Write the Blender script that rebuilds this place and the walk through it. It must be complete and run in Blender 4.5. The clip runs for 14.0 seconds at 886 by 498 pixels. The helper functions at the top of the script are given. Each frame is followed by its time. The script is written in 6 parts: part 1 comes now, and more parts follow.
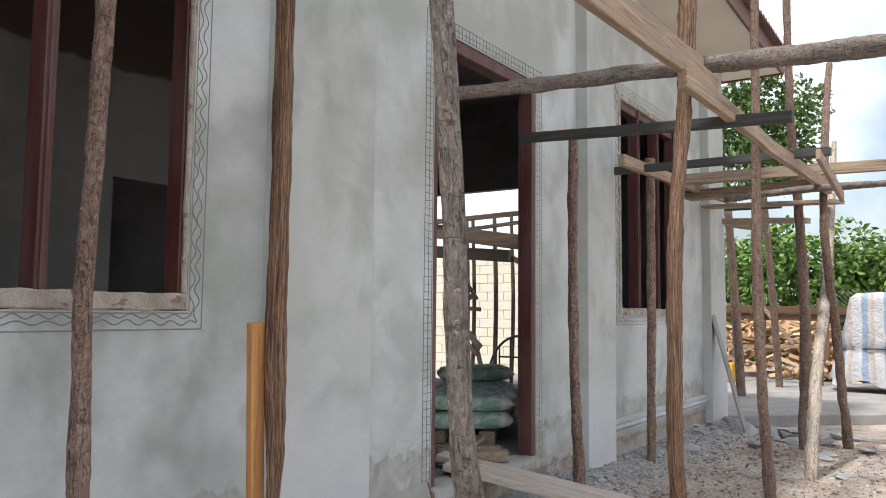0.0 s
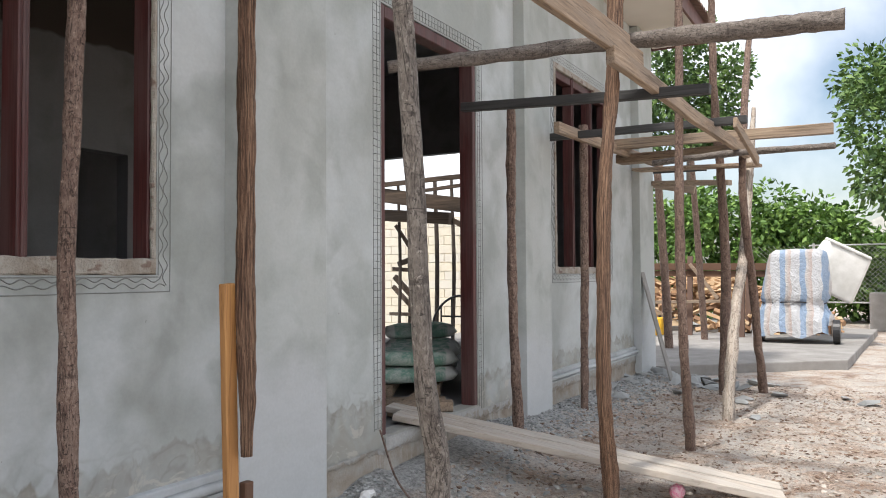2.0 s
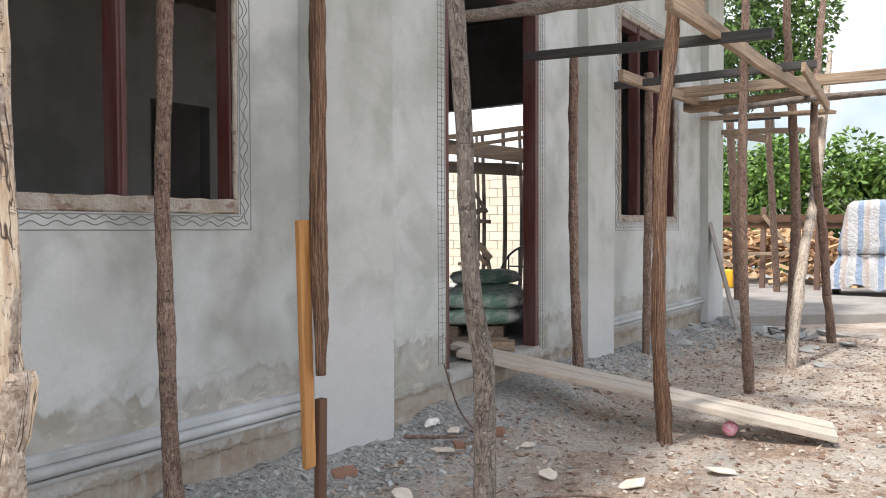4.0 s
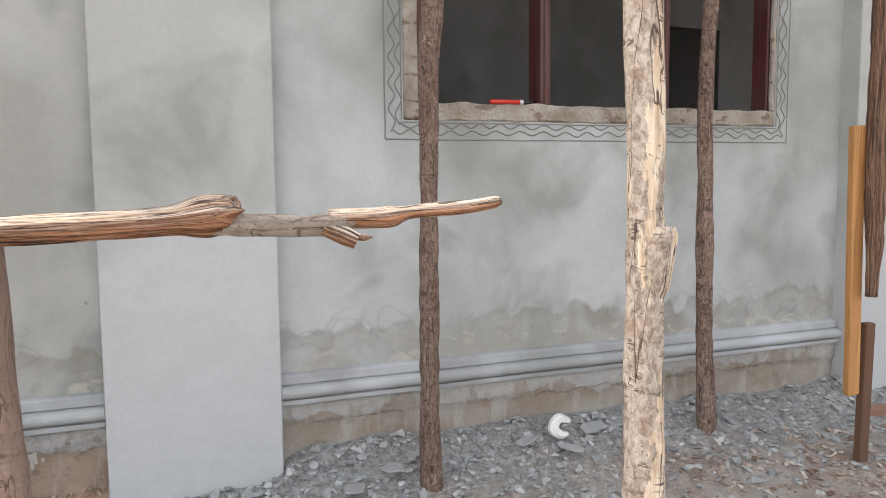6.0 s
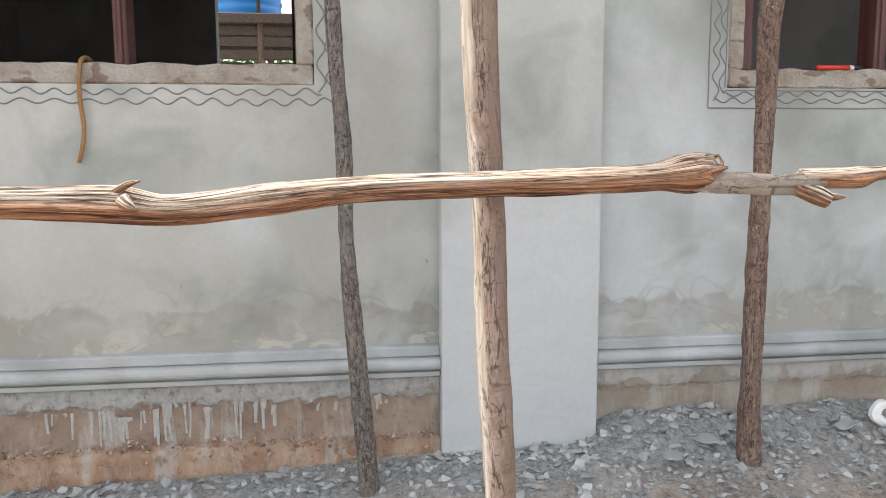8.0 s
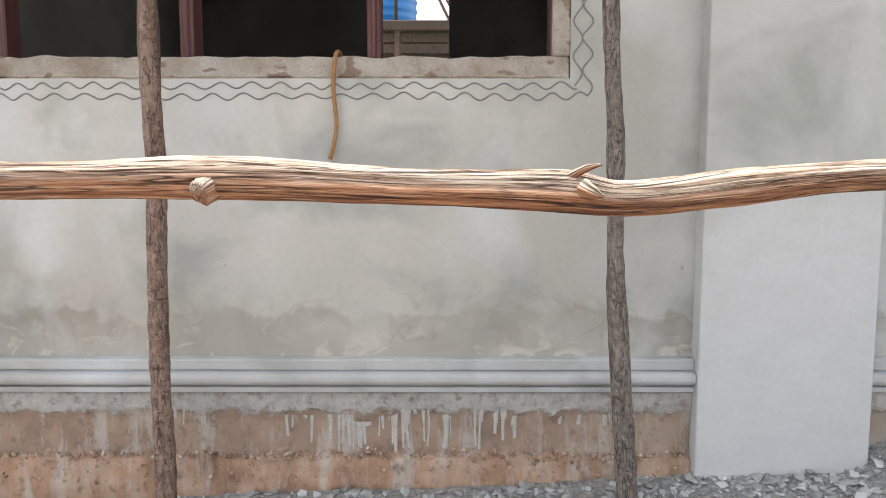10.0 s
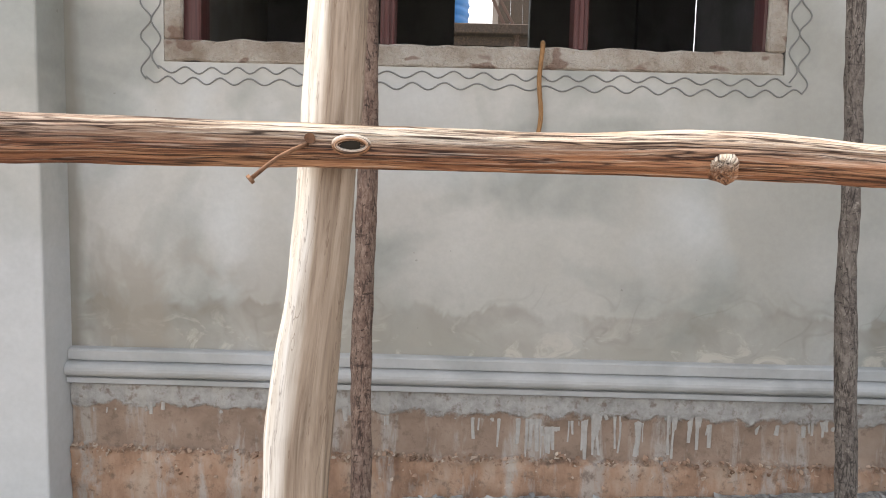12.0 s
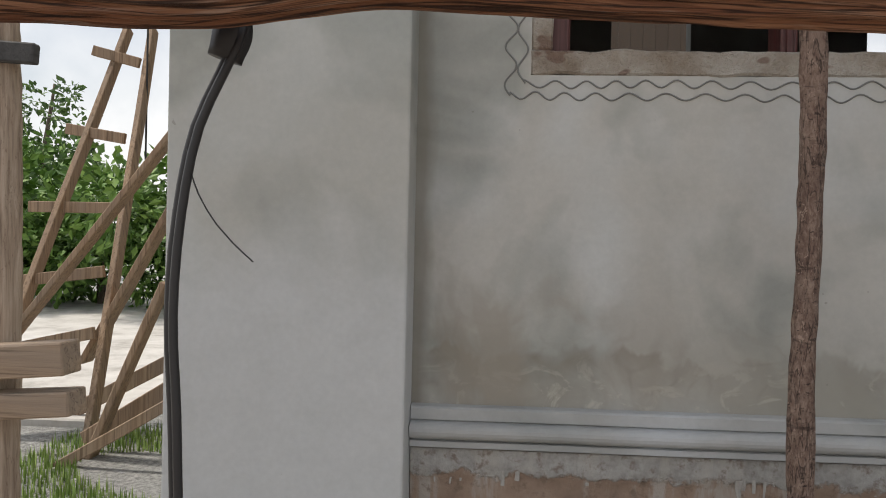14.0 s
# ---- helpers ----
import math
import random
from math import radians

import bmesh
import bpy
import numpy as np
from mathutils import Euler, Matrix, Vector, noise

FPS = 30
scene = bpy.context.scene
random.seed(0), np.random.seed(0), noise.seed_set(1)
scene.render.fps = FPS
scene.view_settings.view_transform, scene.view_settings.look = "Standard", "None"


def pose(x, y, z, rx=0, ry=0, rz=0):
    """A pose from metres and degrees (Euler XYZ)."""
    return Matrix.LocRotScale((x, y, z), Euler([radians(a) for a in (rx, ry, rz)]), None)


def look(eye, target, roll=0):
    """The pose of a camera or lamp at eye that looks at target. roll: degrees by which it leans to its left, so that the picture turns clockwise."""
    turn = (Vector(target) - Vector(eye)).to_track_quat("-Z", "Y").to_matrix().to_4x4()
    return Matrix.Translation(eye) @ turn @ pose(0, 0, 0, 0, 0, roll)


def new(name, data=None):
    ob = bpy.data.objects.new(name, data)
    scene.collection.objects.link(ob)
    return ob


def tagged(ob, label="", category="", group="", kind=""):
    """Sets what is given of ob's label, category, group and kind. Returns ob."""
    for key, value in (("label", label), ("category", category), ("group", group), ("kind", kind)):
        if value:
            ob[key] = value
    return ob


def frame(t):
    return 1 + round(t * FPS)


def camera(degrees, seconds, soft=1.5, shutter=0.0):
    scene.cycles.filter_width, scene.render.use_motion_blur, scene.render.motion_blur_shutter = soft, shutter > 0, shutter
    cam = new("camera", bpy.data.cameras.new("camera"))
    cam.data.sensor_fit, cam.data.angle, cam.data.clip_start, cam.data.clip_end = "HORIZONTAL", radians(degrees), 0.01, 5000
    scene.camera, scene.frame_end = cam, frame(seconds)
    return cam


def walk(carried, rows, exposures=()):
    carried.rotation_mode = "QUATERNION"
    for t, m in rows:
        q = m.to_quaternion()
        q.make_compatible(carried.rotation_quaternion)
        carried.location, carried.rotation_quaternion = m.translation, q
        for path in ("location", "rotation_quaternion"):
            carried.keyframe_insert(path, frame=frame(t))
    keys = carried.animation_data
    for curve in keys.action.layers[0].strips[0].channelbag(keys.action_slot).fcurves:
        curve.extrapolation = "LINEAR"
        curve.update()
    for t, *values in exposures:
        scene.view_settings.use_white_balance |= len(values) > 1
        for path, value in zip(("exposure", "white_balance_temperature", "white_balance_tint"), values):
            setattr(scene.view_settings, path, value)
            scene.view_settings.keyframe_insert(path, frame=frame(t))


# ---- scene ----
cam = camera(59.47, 14.0, soft=1.0)
# seconds, eye x y z, yaw, pitch, roll
PATH = [
    (0, -0.126, 0.093, 1.303, 33.91, 4.74, -0.57),
    (0.5, -0.075, 0.052, 1.297, 33.58, 4.10, -0.14),
    (1, -0.060, 0.010, 1.292, 32.42, 3.45, 0.36),
    (1.5, -0.034, -0.081, 1.302, 30.89, 2.73, 0.41),
    (2, -0.008, -0.176, 1.293, 29.46, 1.95, 0.36),
    (2.2, 0.017, -0.202, 1.288, 29.07, 1.53, 0.44),
    (4.3, 0.157, -0.359, 1.194, 38.10, -2.64, 0.07),
    (4.5, 0.052, -0.376, 1.165, 42.20, -3.00, 0.79),
    (5, 0.008, -0.446, 1.140, 54.84, -3.54, 1.75),
    (5.5, 0.047, -0.507, 1.120, 62.98, -4.20, 1.33),
    (6, 0.035, -0.555, 1.107, 68.54, -5.41, 0.51),
    (6.5, 0.008, -0.630, 1.098, 71.89, -5.91, 0.53),
    (7, -0.001, -0.738, 1.095, 75.41, -6.36, 0.13),
    (7.5, -0.003, -0.857, 1.088, 78.97, -6.87, 0.04),
    (8, -0.007, -0.982, 1.082, 82.81, -6.98, 0.25),
    (8.5, -0.013, -1.098, 1.080, 86.88, -6.67, 0.24),
    (9, -0.066, -1.188, 1.071, 89.83, -6.23, 0.41),
    (9.2, -0.098, -1.237, 1.066, 90.52, -6.23, 0.37),
    (11.3, -0.208, -1.803, 1.035, 89.19, -6.49, -0.80),
    (11.5, -0.198, -1.855, 1.037, 89.82, -6.47, -1.08),
    (12, -0.258, -2.025, 1.008, 90.78, -5.88, -1.39),
    (12.5, -0.380, -2.264, 0.964, 92.30, -5.27, -1.44),
    (13, -0.436, -2.450, 0.935, 92.69, -3.84, -1.21),
    (13.5, -0.449, -2.739, 0.902, 92.59, -2.09, -1.15),
    (14, -0.550, -2.963, 0.867, 93.84, -0.50, -1.24),
]
# seconds, stops, white balance
EXPOSURES = [(0, 0.90, 6420, 11), (2.2, 0.86, 6420, 11), (4.5, 1.05, 6600, 12), (5.5, 0.98, 6550, 12), (6.0, 1.30, 6650, 12), (7.5, 1.35, 6570, 10), (9.2, 1.38, 6620, 11), (11.5, 1.32, 6720, 12), (13, 0.70, 6560, 11), (13.5, 0.54, 6620, 11), (14, 0.30, 6750, 11)]
walk(cam, [(t, pose(x, y, z, 90 + pitch, roll, yaw)) for t, x, y, z, yaw, pitch, roll in PATH], EXPOSURES)

# ---- world, sun and exposure ----
SUN_ELEV, SUN_AZ = 64.0, 257.0   # the sun stands behind the house, so its front lies in shade
world = bpy.data.worlds.new("sky")
scene.world = world
world.use_nodes = True
wn, wl = world.node_tree.nodes, world.node_tree.links
wn.clear()
sky = wn.new("ShaderNodeTexSky")
sky.sky_type, sky.sun_disc = "NISHITA", False
sky.sun_elevation, sky.sun_rotation = radians(SUN_ELEV), radians(90 - SUN_AZ)
sky.air_density, sky.dust_density = 1.2, 2.0
wtc = wn.new("ShaderNodeTexCoord")
wnoise = wn.new("ShaderNodeTexNoise")
wnoise.inputs["Scale"].default_value, wnoise.inputs["Detail"].default_value = 2.2, 8.0
wramp = wn.new("ShaderNodeValToRGB")
wramp.color_ramp.elements[0].position, wramp.color_ramp.elements[1].position = 0.36, 0.60
wmix = wn.new("ShaderNodeMix")
wmix.data_type = "RGBA"
wmix.inputs[7].default_value = (10.5, 10.7, 11.0, 1)
wbg = wn.new("ShaderNodeBackground")
wbg.inputs["Strength"].default_value = 0.085
wout = wn.new("ShaderNodeOutputWorld")
wl.new(wtc.outputs["Generated"], wnoise.inputs["Vector"])
wl.new(wnoise.outputs["Fac"], wramp.inputs["Fac"])
wl.new(wramp.outputs["Color"], wmix.inputs[0])
wl.new(sky.outputs["Color"], wmix.inputs[6])
wl.new(wmix.outputs[2], wbg.inputs["Color"])
wl.new(wbg.outputs["Background"], wout.inputs["Surface"])
sun = new("sun", bpy.data.lights.new("sun", "SUN"))
sun.data.energy, sun.data.angle, sun.data.color = 2.3, radians(5), (1.0, 0.95, 0.87)
sd = Vector((math.cos(radians(SUN_AZ)) * math.cos(radians(SUN_ELEV)), math.sin(radians(SUN_AZ)) * math.cos(radians(SUN_ELEV)), math.sin(radians(SUN_ELEV))))
sun.matrix_world = look(sd * 40, (0, 0, 0))


# ---- materials ----
class Mat:
    """A small builder for procedural node materials on object coordinates."""

    def __init__(self, name, rough=0.85, metal=0.0):
        self.m = bpy.data.materials.new(name)
        self.m.use_nodes = True
        self.n, self.l = self.m.node_tree.nodes, self.m.node_tree.links
        self.b = self.n["Principled BSDF"]
        self.b.inputs["Roughness"].default_value, self.b.inputs["Metallic"].default_value = rough, metal
        self.tc = self.n.new("ShaderNodeTexCoord")
        self.bumps = None
        self.along = False

    def coords(self, scale=(1, 1, 1), world=False):
        v = self.n.new("ShaderNodeMapping")
        v.inputs["Scale"].default_value = scale
        if world:
            g = self.n.new("ShaderNodeNewGeometry")
            self.l.new(g.outputs["Position"], v.inputs["Vector"])
        elif self.along:
            g = self.n.new("ShaderNodeAttribute")
            g.attribute_name = "grain"
            self.l.new(g.outputs["Vector"], v.inputs["Vector"])
        else:
            self.l.new(self.tc.outputs["Object"], v.inputs["Vector"])
        return v.outputs[0]

    def noise(self, scale, detail=4.0, rough=0.55, stretch=(1, 1, 1), world=False, distort=0.0):
        t = self.n.new("ShaderNodeTexNoise")
        t.inputs["Scale"].default_value, t.inputs["Detail"].default_value = scale, detail
        t.inputs["Roughness"].default_value, t.inputs["Distortion"].default_value = rough, distort
        self.l.new(self.coords(stretch, world), t.inputs["Vector"])
        return t.outputs["Fac"]

    def ramp(self, fac, stops):
        r = self.n.new("ShaderNodeValToRGB")
        e = r.color_ramp.elements
        while len(e) < len(stops):
            e.new(0.5)
        for k, (p, c) in enumerate(stops):
            e[k].position = p
            e[k].color = (*c, 1) if isinstance(c, tuple) else (c, c, c, 1)
        self.l.new(fac, r.inputs["Fac"])
        return r.outputs["Color"]

    def mix(self, fac, a, b, mode="MIX"):
        x = self.n.new("ShaderNodeMix")
        x.data_type, x.blend_type = "RGBA", mode
        for k, v in ((0, fac), (6, a), (7, b)):
            if isinstance(v, (int, float)):
                x.inputs[k].default_value = v
            elif isinstance(v, tuple):
                x.inputs[k].default_value = (*v, 1)
            else:
                self.l.new(v, x.inputs[k])
        return x.outputs[2]

    def calc(self, op, a, b=0.0):
        x = self.n.new("ShaderNodeMath")
        x.operation = op
        for k, v in ((0, a), (1, b)):
            if isinstance(v, (int, float)):
                x.inputs[k].default_value = v
            else:
                self.l.new(v, x.inputs[k])
        return x.outputs[0]

    def axis(self, k):
        g = self.n.new("ShaderNodeNewGeometry")
        s = self.n.new("ShaderNodeSeparateXYZ")
        self.l.new(g.outputs["Position"], s.inputs[0])
        return s.outputs[k]

    def side(self, k):
        """Which flank of a stem: -1 to 1 round its girth."""
        g = self.n.new("ShaderNodeAttribute")
        g.attribute_name = "flank"
        s = self.n.new("ShaderNodeSeparateXYZ")
        self.l.new(g.outputs["Vector"], s.inputs[0])
        return s.outputs[k]

    def random(self):
        o = self.n.new("ShaderNodeObjectInfo")
        return o.outputs["Random"]

    def island(self):
        o = self.n.new("ShaderNodeNewGeometry")
        return o.outputs["Random Per Island"]

    def bump(self, height, strength=0.4, dist=0.01):
        x = self.n.new("ShaderNodeBump")
        x.inputs["Strength"].default_value, x.inputs["Distance"].default_value = strength, dist
        self.l.new(height, x.inputs["Height"])
        if self.bumps is not None:
            self.l.new(self.bumps, x.inputs["Normal"])
        self.bumps = x.outputs[0]
        self.l.new(self.bumps, self.b.inputs["Normal"])
        return self

    def color(self, c):
        if isinstance(c, tuple):
            self.b.inputs["Base Color"].default_value = (*c, 1)
        else:
            self.l.new(c, self.b.inputs["Base Color"])
        return self

    def rough(self, c):
        self.l.new(c, self.b.inputs["Roughness"])
        return self


def plaster(name, light, dark, warm, patch=0.9, damp=True, skim=None, dark_above=None):
    """Grey cement render: cloudy drying patches, trowel marks, a damp edge that has crept up from the base, a whiter skim low down."""
    k = Mat(name, 0.88)
    mid = tuple((a + b) / 2 for a, b in zip(light, dark))
    cloud = k.noise(patch * 1.5, 3.0, 0.5, (1, 1, 0.85), world=True, distort=0.25)
    c = k.ramp(cloud, [(0.35, dark), (0.46, mid), (0.57, light)])
    # warmer colour towards the near end
    near_warm = k.calc("ADD", k.axis(1), k.calc("MULTIPLY", k.noise(0.9, 3, 0.5, world=True), 1.6))
    c = k.mix(k.ramp(k.calc("MULTIPLY", k.calc("ADD", near_warm, 3.0), 0.2), [(0.44, 0.85), (0.80, 0.0)]), c, k.mix(0.68, c, warm))
    smudge = k.ramp(k.noise(2.6, 3.5, 0.55, world=True, distort=0.4), [(0.49, 0.0), (0.64, 0.7)])
    c = k.mix(smudge, c, (mid[0] * 0.66, mid[1] * 0.675, mid[2] * 0.64))
    pale = k.ramp(k.noise(2.1, 2.5, 0.5, (1, 1, 0.8), True, 0.2), [(0.52, 0.0), (0.66, 0.75)])
    c = k.mix(pale, c, k.mix(0.65, c, (light[0] * 1.2, light[1] * 1.22, light[2] * 1.26)))
    # stronger sky light towards the far end, painted in as paler, bluer render
    lighter = k.calc("ADD", k.axis(1), k.calc("MULTIPLY", k.calc("SUBTRACT", k.noise(1.1, 4, 0.55, world=True, distort=0.3), 0.5), 0.9))
    c = k.mix(k.ramp(k.calc("MULTIPLY", lighter, 0.2), [(0.38, 0.0), (0.60, 0.25)]), c, (light[0] * 1.28, light[1] * 1.30, light[2] * 1.28))
    if skim:
        edge = k.calc("ADD", k.axis(2), k.calc("MULTIPLY", k.calc("SUBTRACT", k.noise(1.6, 4.0, 0.6, world=True), 0.5), 0.8))
        c = k.mix(k.ramp(edge, [(0.70, 0.9), (1.10, 0.0)]), c, skim)
    grain = k.noise(60, 5.0, 0.6, world=True)
    c = k.mix(0.07, c, k.ramp(grain, [(0.3, 0.25), (0.7, 0.8)]), "OVERLAY")
    trowel = k.ramp(k.noise(12, 4, 0.6, (1, 0.6, 1.2), True, 0.3), [(0.42, 0.0), (0.62, 0.10)])
    c = k.mix(trowel, c, tuple(a * 0.8 for a in mid))
    if damp:
        wob = k.calc("MULTIPLY", k.calc("SUBTRACT", k.noise(7.0, 3.0, 0.5, (1, 1, 0.4), True, 0.7), 0.5), 0.24)
        edge = k.calc("ADD", k.axis(2), wob)
        blur = k.ramp(k.noise(1.3, 3, 0.5, world=True), [(0.35, 0.45), (0.6, 0.9)])
        fade = k.ramp(k.noise(5.0, 3, 0.5, world=True, distort=1.0), [(0.40, 0.35), (0.58, 1.0)])
        wet = k.calc("MULTIPLY", k.ramp(edge, [(0.50, 0.6), (0.574, 0.9), (0.590, 0.0)]), fade)
        c = k.mix(k.calc("MULTIPLY", wet, blur), c, (0.24, 0.222, 0.185))
        curl = k.calc("ABSOLUTE", k.calc("SUBTRACT", k.noise(6, 1.5, 0.4, (1, 1, 1.3), True, 0.8), 0.5))
        band = k.ramp(k.axis(2), [(0.44, 0.0), (0.50, 0.75), (0.60, 0.6), (0.70, 0.0)])
        c = k.mix(k.calc("MULTIPLY", k.ramp(curl, [(0.006, 0.4), (0.045, 0.0)]), k.calc("MULTIPLY", band, fade)), c, (0.19, 0.175, 0.145))
        haze = k.ramp(k.calc("ADD", k.axis(2), k.calc("MULTIPLY", k.noise(2.0, 3, 0.55, world=True, distort=0.8), 0.9)), [(0.85, 0.6), (1.35, 0.0)])
        c = k.mix(haze, c, (0.33, 0.315, 0.27))
        bloom = k.ramp(k.noise(8, 5, 0.65, (1, 1, 1.6), True, 1.2), [(0.54, 0.0), (0.62, 0.7)])
        low = k.ramp(k.axis(2), [(0.46, 1.0), (0.60, 0.0)])
        c = k.mix(k.calc("MULTIPLY", bloom, low), c, (0.50, 0.475, 0.42))
        # shade down the inner corner by the end pilaster, painted as a wavy brown strip
        run = k.calc("ADD", k.axis(1), k.calc("MULTIPLY", k.calc("SUBTRACT", k.noise(4, 4, 0.6, (1, 1, 0.5), True), 0.5), 0.10))
        c = k.mix(k.ramp(k.calc("ADD", run, 4.0), [(0.845, 0.65), (0.875, 0.0)]), c, (0.22, 0.20, 0.165))
        # a tall soft plume of rising damp at the near end
        plume = k.calc("MULTIPLY", k.ramp(k.noise(3.4, 4, 0.55, (1, 1, 0.7), True, 0.6), [(0.50, 0.0), (0.60, 0.75)]), k.ramp(k.calc("MULTIPLY", k.calc("ADD", k.axis(1), 4.0), 0.4), [(0.50, 1.0), (0.66, 0.0)]))
        c = k.mix(k.calc("MULTIPLY", plume, k.ramp(k.axis(2), [(0.62, 1.0), (0.95, 0.0)])), c, (0.30, 0.272, 0.228))
    if dark_above:
        # dark brown above a wavy line
        line = k.calc("ADD", k.axis(2), k.calc("MULTIPLY", k.calc("SUBTRACT", k.noise(1.6, 3, 0.5, world=True), 0.5), 0.25))
        c = k.mix(k.ramp(k.calc("SUBTRACT", line, dark_above), [(0.0, 0.0), (0.02, 1.0)]), c, (0.085, 0.07, 0.058))
    spots = k.ramp(k.noise(26, 2, 0.5, world=True), [(0.78, 0.0), (0.8, 0.5)])
    c = k.mix(spots, c, (0.2, 0.19, 0.17))
    k.color(c)
    k.bump(k.noise(7, 4, 0.5, (1, 1, 1), True), 0.3, 0.010)
    k.bump(k.noise(25, 3, 0.5, (1, 0.5, 1), True), 0.10, 0.003)
    k.bump(grain, 0.06, 0.002)
    return k.m


def timber(name, colours, axis="z", grain=90.0, rough=0.8, crack=0.6, stretch=0.03, bump=0.5, along=False):
    """Wood with its grain along one axis: streaks, cracks and weathered patches."""
    k = Mat(name, rough)
    k.along = along
    st = {"x": (stretch, 1, 1), "y": (1, stretch, 1), "z": (1, 1, stretch)}[axis]
    g = k.noise(grain, 7.0, 0.65, st, distort=0.5)
    c = k.ramp(g, [(0.3, colours[0]), (0.48, colours[1]), (0.68, colours[2])])
    patch = k.ramp(k.noise(11.0, 4.0, 0.6, tuple(math.sqrt(a) for a in st)), [(0.42, 0.0), (0.62, 0.75)])
    c = k.mix(patch, c, colours[3])
    line = k.noise(grain * 1.5, 4.0, 0.6, tuple(a if a == 1 else a * 0.6 for a in st), distort=0.6)
    cr = k.ramp(line, [(0.38, crack), (0.45, 0.0)])
    c = k.mix(cr, c, tuple(a * 0.3 for a in colours[0]))
    c = k.mix(k.calc("MULTIPLY", k.random(), 0.25), c, tuple(a * 0.7 for a in colours[1]))
    k.color(c)
    k.bump(line, bump, 0.004).bump(g, bump * 0.7, 0.003)
    return k.m


def bark(name, pale, mid, dark, flaky=1.0, paled=0.0):
    """Thin pole bark: fine scaly grain, small pale flakes, short dark scars across, a few long cracks."""
    k = Mat(name, 0.9)
    k.along = True
    a = k.noise(95, 7, 0.75, (1, 1, 0.5), distort=0.6)
    c = k.ramp(a, [(0.32, dark), (0.47, mid), (0.66, pale)])
    p = k.ramp(k.noise(11, 5, 0.7, (1, 1, 0.5), distort=0.5), [(0.42, 0.0), (0.56, 0.75)])
    c = k.mix(p, c, k.mix(0.5, c, k.mix(0.4, mid, dark)))
    q = k.ramp(k.noise(17, 5, 0.7, (1, 1, 0.4), distort=0.8), [(0.52, 0.0), (0.62, 0.55)])
    c = k.mix(q, c, k.mix(0.6, c, pale))
    flake = k.ramp(k.noise(55, 5, 0.7, (1, 1, 0.8), distort=0.8), [(0.62, 0.0), (0.65, 0.75 * flaky)])
    c = k.mix(flake, c, tuple(min(0.85, x * 1.3) for x in pale))
    spot = k.ramp(k.noise(75, 4, 0.65, (0.6, 0.6, 1.3)), [(0.61, 0.0), (0.66, 0.8)])
    c = k.mix(spot, c, tuple(x * 0.35 for x in dark))
    vein = k.calc("ABSOLUTE", k.calc("SUBTRACT", k.noise(42, 4, 0.6, (1, 1, 0.16), distort=0.8), 0.5))
    cr = k.ramp(vein, [(0.006, 0.8), (0.022, 0.0)])
    c = k.mix(cr, c, tuple(x * 0.35 for x in dark))
    ring = k.ramp(k.noise(38, 4, 0.65, (0.25, 0.25, 1), distort=0.9), [(0.60, 0.0), (0.66, 0.6)])
    c = k.mix(ring, c, tuple(x * 0.6 for x in dark))
    c = k.mix(k.calc("MULTIPLY", k.random(), 0.3), c, tuple(x * 0.6 for x in mid))
    if paled:
        # sun painted on one flank as pale wood, the far flank browner as shade
        edge = k.calc("ADD", k.calc("MULTIPLY", k.side(1), -0.5), k.calc("MULTIPLY", k.noise(16, 5, 0.7, (1, 1, 0.3)), 0.7))
        bare = k.ramp(edge, [(0.60, 0.0), (0.72, paled)])
        c = k.mix(bare, c, k.ramp(k.noise(90, 4, 0.6, (1, 1, 0.06)), [(0.36, (0.50, 0.40, 0.31)), (0.5, (0.70, 0.61, 0.51)), (0.64, (0.80, 0.74, 0.66))]))
        c = k.mix(k.calc("MULTIPLY", cr, 0.6), c, tuple(x * 0.4 for x in dark))
        other = k.ramp(edge, [(0.24, 0.6), (0.42, 0.0)])
        c = k.mix(other, c, tuple(x * 0.75 for x in mid))
    k.color(c)
    k.bump(cr, -1.0, 0.008)
    k.bump(a, 1.0, 0.006).bump(k.noise(180, 3, 0.6, (1, 1, 0.6)), 0.6, 0.002).bump(flake, 0.6, 0.003).bump(ring, -0.6, 0.005)
    return k.m


